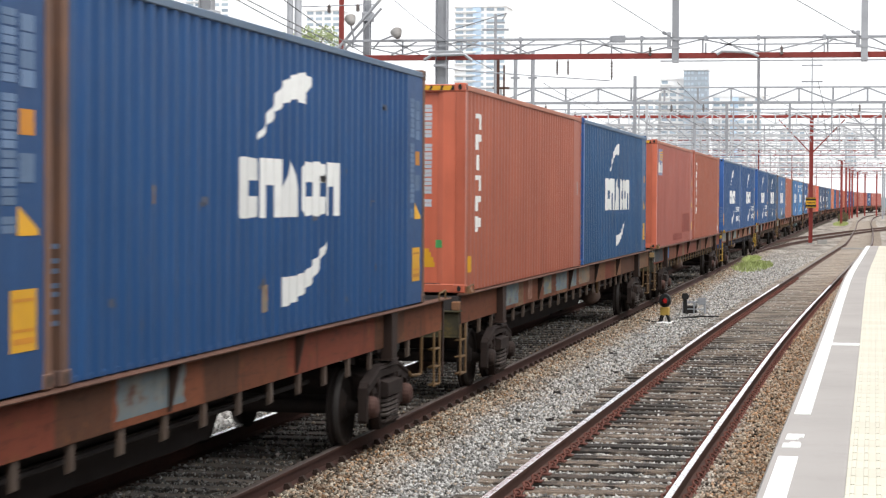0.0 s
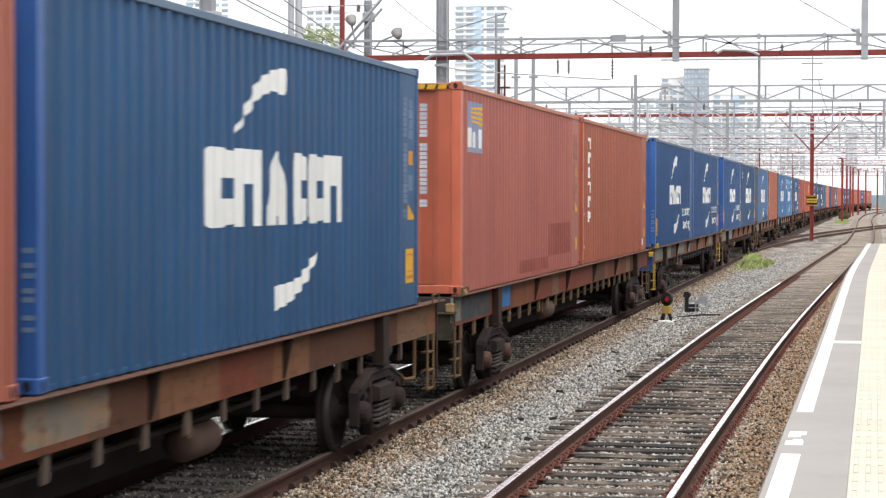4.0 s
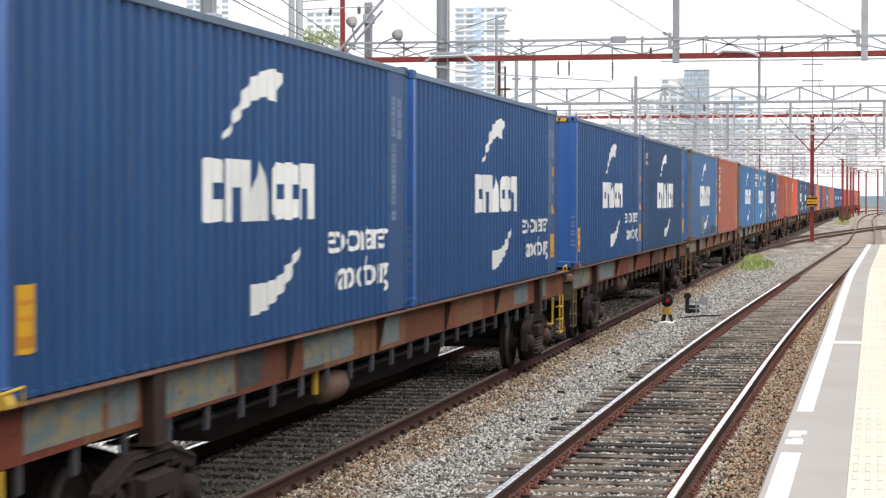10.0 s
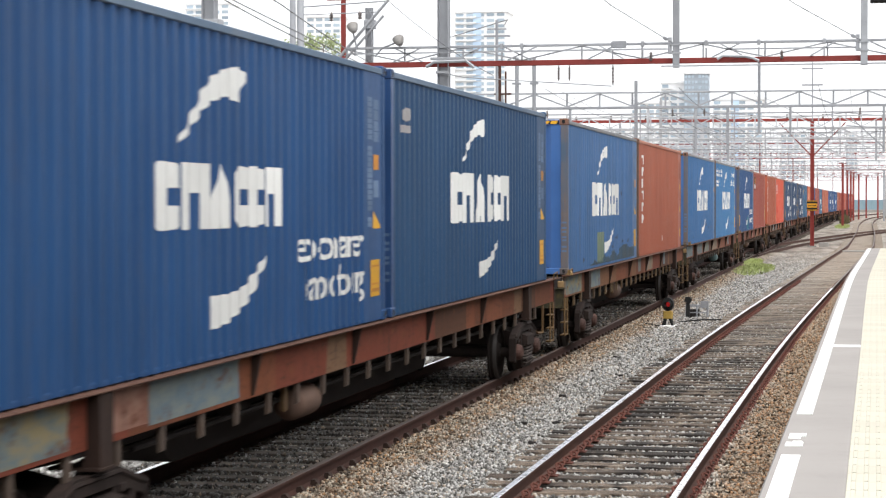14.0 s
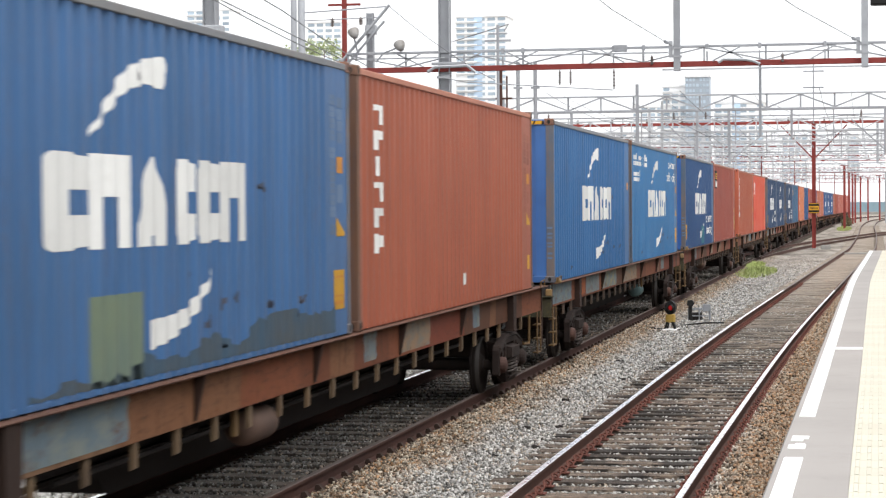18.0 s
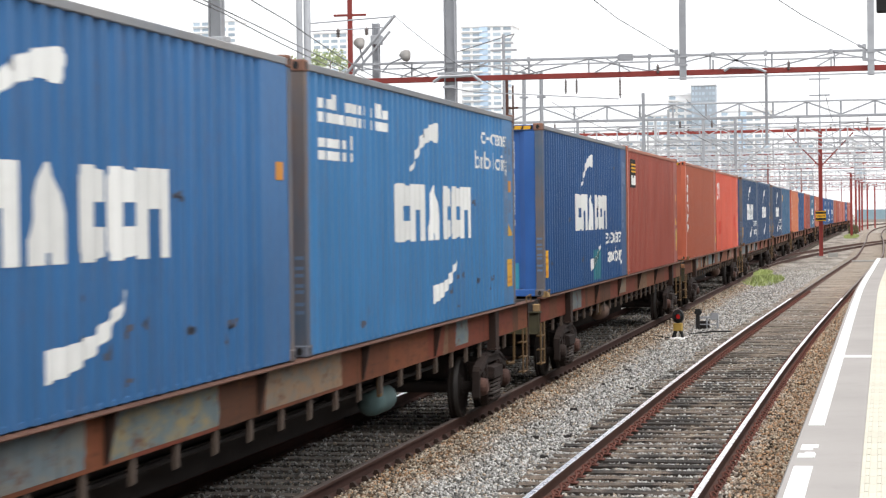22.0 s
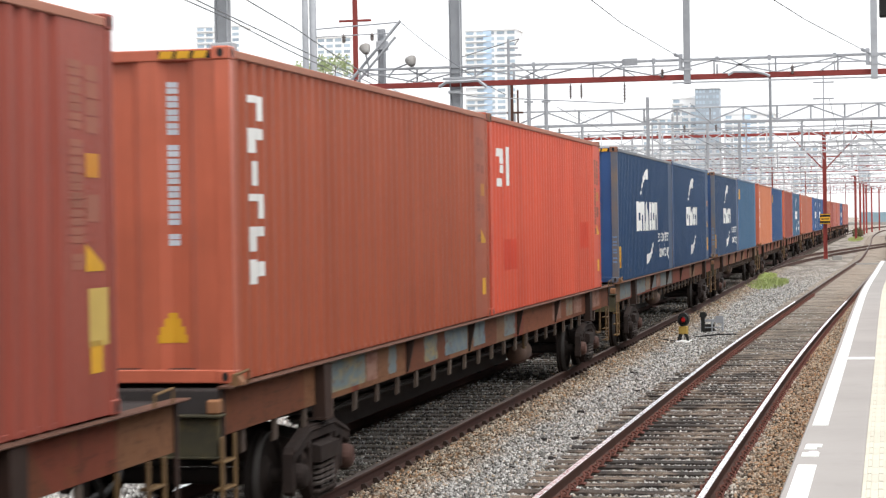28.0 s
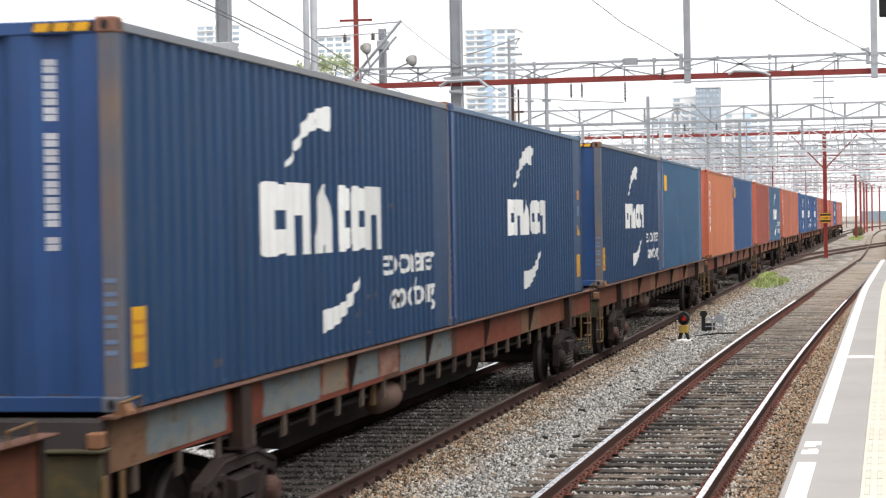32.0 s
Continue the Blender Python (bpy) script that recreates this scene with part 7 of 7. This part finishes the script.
for y in (110, 144.6, 186, 228, 276):
    wire([(-22, y, 6.6), (10, y, 6.6)], 0.02, "cross-span wire under a gantry", 0.2)
    for x0 in (-17, -11.5, -6.6, -1.6, 4):
        x = x0 + glide(TRAIN_LINE, y) - TRAIN_X
        sup = thing("wire_support", "grey hanging wire support under a gantry", "wire support", "wire supports", at=pose(x, y, 0))
        part("hanger", Shape().tube((0, 0, 7.8), (0, 0, 6.0), 0.035, 6), G, sup)
        part("arm", Shape().beam((0, 0, 6.1), (-1.6, 0, 6.7), 0.05, 0.05), G, sup)
        part("steady_arm", Shape().beam((-1.6, 0, 6.7), (-1.0, 0, 5.75), 0.04, 0.04), G, sup)

# ---- dwarf signal and its box ----
sig = thing("dwarf_signal", "low track signal showing red on a white concrete pad", "railway signal", "", at=pose(-4.64, 50.8, GROUND_Z, 0, 0, -5))
part("pad", Shape().box(-0.19, 0.19, -0.17, 0.17, -0.02, 0.05, 0.02), MAT["line_white"], sig, "whitewashed pad")
for a in (-1, 1):
    part("leg", Shape().prism([(a * 0.15, 0.04), (a * 0.1, 0.04), (a * 0.03, 0.22), (a * 0.09, 0.22)], "y", -0.1, -0.04).prism([(a * 0.13, 0.04), (a * 0.08, 0.04), (a * 0.03, 0.22), (a * 0.09, 0.22)], "y", 0.04, 0.1), MAT["black"], sig)
part("case", Shape().box(-0.105, 0.105, -0.1, 0.12, 0.2, 0.4, 0.02), MAT["yellow_case"], sig, "yellow lower case")
head = part("head", Shape().prism([(0.135 * math.cos(a), 0.56 + 0.165 * math.sin(a)) for a in [i * math.pi / 8 for i in range(16)]], "y", -0.06, 0.14), MAT["black"], sig, "round black head")
part("hood", Shape().lathe([(-0.2, 0.075), (-0.05, 0.08), (-0.05, 0.065), (-0.2, 0.065)], (0.02, 0, 0.56), "y", 16), MAT["black"], head)
part("lens", Shape().lathe([(-0.09, 0.0), (-0.085, 0.035), (-0.06, 0.06)], (0.02, 0, 0.56), "y", 16), MAT["red_light"], head, "lit red lens", True)
box = thing("point_machine", "small grey railed track-side box with a dark lever", "point machine", "", at=pose(-4.33, 55.2, GROUND_Z))
part("frame", Shape().box(-0.24, -0.21, -0.2, 0.2, 0, 0.34).box(0.31, 0.34, -0.2, 0.2, 0, 0.36).box(-0.24, 0.34, -0.22, -0.19, 0.3, 0.34).box(-0.24, 0.34, -0.22, -0.19, 0.13, 0.16).box(0.04, 0.07, -0.2, 0.2, 0, 0.34).box(-0.24, 0.34, 0.18, 0.22, 0.3, 0.34), M, box)
part("panel", Shape().box(0.16, 0.36, -0.26, -0.23, 0.26, 0.45, 0.008), M, box, "grey upright plate")
part("case", Shape().box(-0.18, 0.1, -0.1, 0.24, 0, 0.22, 0.02), MAT["steel_dark"], box)
part("lever", Shape().box(-0.22, -0.12, -0.27, -0.18, 0, 0.45, 0.02).prism([(-0.26, 0.42), (-0.1, 0.4), (-0.06, 0.48), (-0.12, 0.56), (-0.24, 0.55)], "y", -0.3, -0.16), MAT["black"], box)


solid("signal_cable", Shape().path([(-4.8, 50.7, GROUND_Z + 0.03), (-5.2, 51.2, GROUND_Z + 0.05), (-5.45, 51.6, GROUND_Z + 0.04), (-5.7, 51.3, GROUND_Z + 0.05)], 0.025, 6), MAT["black"], "black cable from the signal to the rail", "cable")
solid("signal_cable", Shape().path([(-4.5, 52.4, GROUND_Z + 0.04), (-4.0, 53.2, GROUND_Z + 0.06), (-3.55, 53.6, GROUND_Z + 0.04)], 0.022, 6), MAT["black"], "black cable from the signal to the near track", "cable")
board = thing("crossing_board", "pale board laid across the near track", "board", at=pose(-0.5, 129, GROUND_Z))
part("plank", Shape().box(-1.0, 1.0, -0.25, 0.25, 0, 0.12, 0.02), MAT["concrete"], board)
for k in range(16):
    lump = Shape()
    g_ = random.Random(k + 40)
    x, y, size = g_.uniform(-5.1, -4.0), 24 + 30 * g_.random(), g_.uniform(0.02, 0.06)
    for _ in range(4):
        a, b = g_.uniform(-1, 1) * size, g_.uniform(-1.5, 1.5) * size
        ring = [(a + size * 0.7 * math.cos(q) * g_.uniform(.6, 1.3), b + size * 0.8 * math.sin(q) * g_.uniform(.6, 1.3)) for q in [i * 1.05 for i in range(6)]]
        lump.prism(ring, "z", 0, size * g_.uniform(0.5, 1.0))
    solid("dark_clod", lump, MAT["steel_dark"], "dark clod lying on the ballast", "clod", "dark clods").matrix_basis = pose(x, y, GROUND_Z + 0.015)


# ---- plants ----
def blades(name, cx, cy, rx, ry, n, h, label, seed, base=GROUND_Z):
    r = random.Random(seed)
    s = Shape()
    for _ in range(n):
        a, d = r.uniform(0, 6.28), math.sqrt(r.random())
        x, y = cx + rx * d * math.cos(a), cy + ry * d * math.sin(a)
        t, k = r.uniform(0, 6.28), h * r.uniform(0.5, 1.1) * (1.1 - 0.6 * d)
        w = 0.02
        u, v = math.cos(t), math.sin(t)
        s.add([(x - w * v, y + w * u, base), (x + w * v, y - w * u, base), (x + u * k * 0.3 + w * 0.7 * v, y + v * k * 0.3, base + k * 0.7), (x + u * k * 0.6, y + v * k * 0.6, base + k)], [(0, 1, 2), (0, 2, 3)])
    return solid(name, s, MAT["grass"], label, "grass", kind="stuff")


blades("grass_tuft", -4.75, 94, 0.85, 7.5, 1100, 0.3, "bright green grass growing in the ballast", 1)
blades("grass_tuft", -5.3, 104, 0.4, 5, 700, 0.3, "sparse green grass beside the rail", 2)
blades("grass_tuft", -2.6, 262, 0.9, 20, 900, 0.4, "green grass round the far posts", 3)


def leaves(shape, centre, spread, n, size, r):
    for _ in range(n):
        d = Vector((r.gauss(0, 1), r.gauss(0, 1), r.gauss(0, 1))).normalized() * (r.random() ** 0.4)
        p = Vector(centre) + Vector((d.x * spread[0], d.y * spread[1], d.z * spread[2]))
        a = Vector((r.gauss(0, 1), r.gauss(0, 1), r.gauss(0, 1))).normalized() * size * r.uniform(0.6, 1.3)
        b = a.orthogonal().normalized() * size * 0.5
        shape.add([p - a, p + b, p + a, p - b], [(0, 1, 2, 3)])


def tree(x, y, height, crown, seed, label):
    r = random.Random(seed)
    t = thing("tree", label, "tree", "trees", at=pose(x, y, GROUND_Z))
    s = Shape().tube((0, 0, 0), (0.15, 0, height * 0.45), 0.28, 9, 0.2)
    tips = []
    for k in range(7):
        a = k * 0.9 + r.uniform(-.3, .3)
        tip = Vector((math.cos(a) * crown * r.uniform(.45, .8), math.sin(a) * crown * r.uniform(.45, .8), height * r.uniform(0.62, 0.95)))
        s.tube((0.15, 0, height * r.uniform(0.33, 0.46)), tip, 0.13, 6, 0.03)
        tips.append(tip)
    part("trunk", s, MAT["bark"], t)
    c = Shape()
    for tip in tips + [Vector((0, 0, height * 0.85))]:
        for _ in range(5):
            o = Vector((r.gauss(0, .5), r.gauss(0, .5), r.gauss(0, .35))) * crown * 0.5
            leaves(c, tip + o, (crown * .36, crown * .36, crown * .32), 66, 0.11, r)
    part("crown", c, MAT["foliage"], t, "uneven leafy crown")


tree(-36.9, 128, 14.1, 1.4, 4, "leafy green tree behind the yard")
tree(-34.7, 130, 14.5, 1.6, 9, "leafy green tree behind the yard")
bush = thing("bush", "dark green bush beside the far post", "bush", at=pose(-2.5, 281, GROUND_Z))
s = Shape()
leaves(s, (0, 0, 0.7), (0.8, 1.3, 0.7), 500, 0.13, random.Random(8))
part("leaf_mass", s, MAT["dry_leaf"], bush)
part("stems", Shape().tube((0, 0, 0), (0.2, 0, 1.1), 0.06, 6).tube((0.1, 0, 0), (-0.3, 0.3, 1.2), 0.05, 6), MAT["bark"], bush)


# ---- distant towers ----
def tower(x0, x1, y, height, wall, label, cols, storeys, seed, balconies=False, banded=False):
    r = random.Random(seed)
    t = thing("tower_block", label, "building", "distant towers", at=pose(0, y, 0))
    deep = (x1 - x0) * 0.8
    part("wall", Shape().box(x0, x1, 0, deep, GROUND_Z, height), wall, t)
    part("roof", Shape().box(x0 - 0.6, x1 + 0.6, -0.6, deep + 0.6, height, height + 1.2).box(x0 + (x1 - x0) * 0.3, x0 + (x1 - x0) * 0.6, deep * 0.3, deep * 0.6, height + 1.2, height + 5), MAT["tower_white"], t)
    h, w = height / storeys, (x1 - x0) / cols
    for i in range(storeys):
        if i * h + h < 18:
            continue
        for j in range(cols):
            a = x0 + j * w
            if r.random() < 0.93:
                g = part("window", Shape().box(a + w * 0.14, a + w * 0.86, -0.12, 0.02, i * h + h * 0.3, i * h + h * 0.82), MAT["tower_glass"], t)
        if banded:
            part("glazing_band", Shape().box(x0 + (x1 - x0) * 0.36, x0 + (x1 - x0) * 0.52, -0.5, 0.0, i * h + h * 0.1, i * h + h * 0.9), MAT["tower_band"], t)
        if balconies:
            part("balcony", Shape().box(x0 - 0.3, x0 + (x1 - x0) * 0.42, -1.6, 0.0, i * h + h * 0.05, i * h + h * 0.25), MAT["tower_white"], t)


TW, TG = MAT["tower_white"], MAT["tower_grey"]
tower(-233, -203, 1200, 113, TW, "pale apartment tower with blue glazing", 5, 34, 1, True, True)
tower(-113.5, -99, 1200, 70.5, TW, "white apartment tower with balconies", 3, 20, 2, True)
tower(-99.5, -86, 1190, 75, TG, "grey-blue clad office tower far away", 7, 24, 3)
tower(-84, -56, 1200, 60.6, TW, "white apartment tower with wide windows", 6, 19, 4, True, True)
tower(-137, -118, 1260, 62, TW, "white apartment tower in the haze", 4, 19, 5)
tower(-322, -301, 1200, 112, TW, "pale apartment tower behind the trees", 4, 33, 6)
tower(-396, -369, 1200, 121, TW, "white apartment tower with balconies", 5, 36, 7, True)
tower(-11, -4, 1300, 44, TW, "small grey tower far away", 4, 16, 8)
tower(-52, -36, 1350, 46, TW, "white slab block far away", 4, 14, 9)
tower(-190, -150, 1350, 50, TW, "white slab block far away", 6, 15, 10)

# ---- parked wagons beyond the curve ----
parked = (("pale_teal", 3.0), ("pale_teal", 15.8), ("grey_blue", 28.6), ("pale_teal", 41.4))
for key, dx in parked:
    c = container(key, "parked container beyond the curve of the line", ["plainend"], "parked containers")
    c.matrix_basis = pose(dx - 8, 640, 0.6, 0, 0, -84)
solid("loading_bank", Shape().box(-14, 70, 634, 660, GROUND_Z, 0.6, 0.05), MAT["concrete"], "low concrete loading bank far along the line", "platform", kind="structure")

# ---- the platform beside and behind the camera ----
# a dark box on the arm of a tall mast, beside the platform's edge
mast = thing("equipment_mast", "grey mast on the platform with a dark box on its arm", "mast", at=pose(1.5, 57, PLATFORM_Z))
part("shaft", Shape().tube((0, 0, 0), (0, 0, 7.9), 0.09, 12, 0.07), M, mast)
part("arm", Shape().beam((0, 0, 7.7), (-0.95, 0, 7.75), 0.08, 0.08), M, mast)
head = part("dark_box", Shape().box(-1.345, -0.75, -0.2, 0.25, 7.02, 7.7, 0.03), MAT["black"], mast, "dark weathered box")
part("visor", Shape().box(-1.36, -0.74, -0.34, -0.2, 7.66, 7.71, 0.01), MAT["black"], head)

# an unseen roof on posts and a wall, added to dim the lower container sides
ROOF_X0, ROOF_X1, ROOF_Y0, ROOF_Y1, ROOF_Z = 3.0, 8.3, -40, 76, 4.5
roof_ = thing("platform_roof", "long steel roof over the middle of the platform", "roof", kind="structure")
part("soffit", Shape().box(ROOF_X0, ROOF_X1, ROOF_Y0, ROOF_Y1, ROOF_Z, ROOF_Z + 0.12), MAT["canopy"], roof_)
part("gutter", Shape().box(ROOF_X0 - 0.16, ROOF_X0, ROOF_Y0, ROOF_Y1, ROOF_Z - 0.1, ROOF_Z + 0.3, 0.03), MAT["canopy"], roof_)
for k in range(15):
    part("post", Shape().box(4.9, 5.1, ROOF_Y0 + 4 + 7.7 * k, ROOF_Y0 + 4.2 + 7.7 * k, PLATFORM_Z, ROOF_Z, 0.02), MAT["canopy"], roof_)
solid("wall_station", Shape().box(ROOF_X1 - 0.3, ROOF_X1 - 0.05, ROOF_Y0, ROOF_Y1, PLATFORM_Z, ROOF_Z), MAT["concrete"], "plain rendered wall along the back of the platform", "wall", kind="structure")

motions()
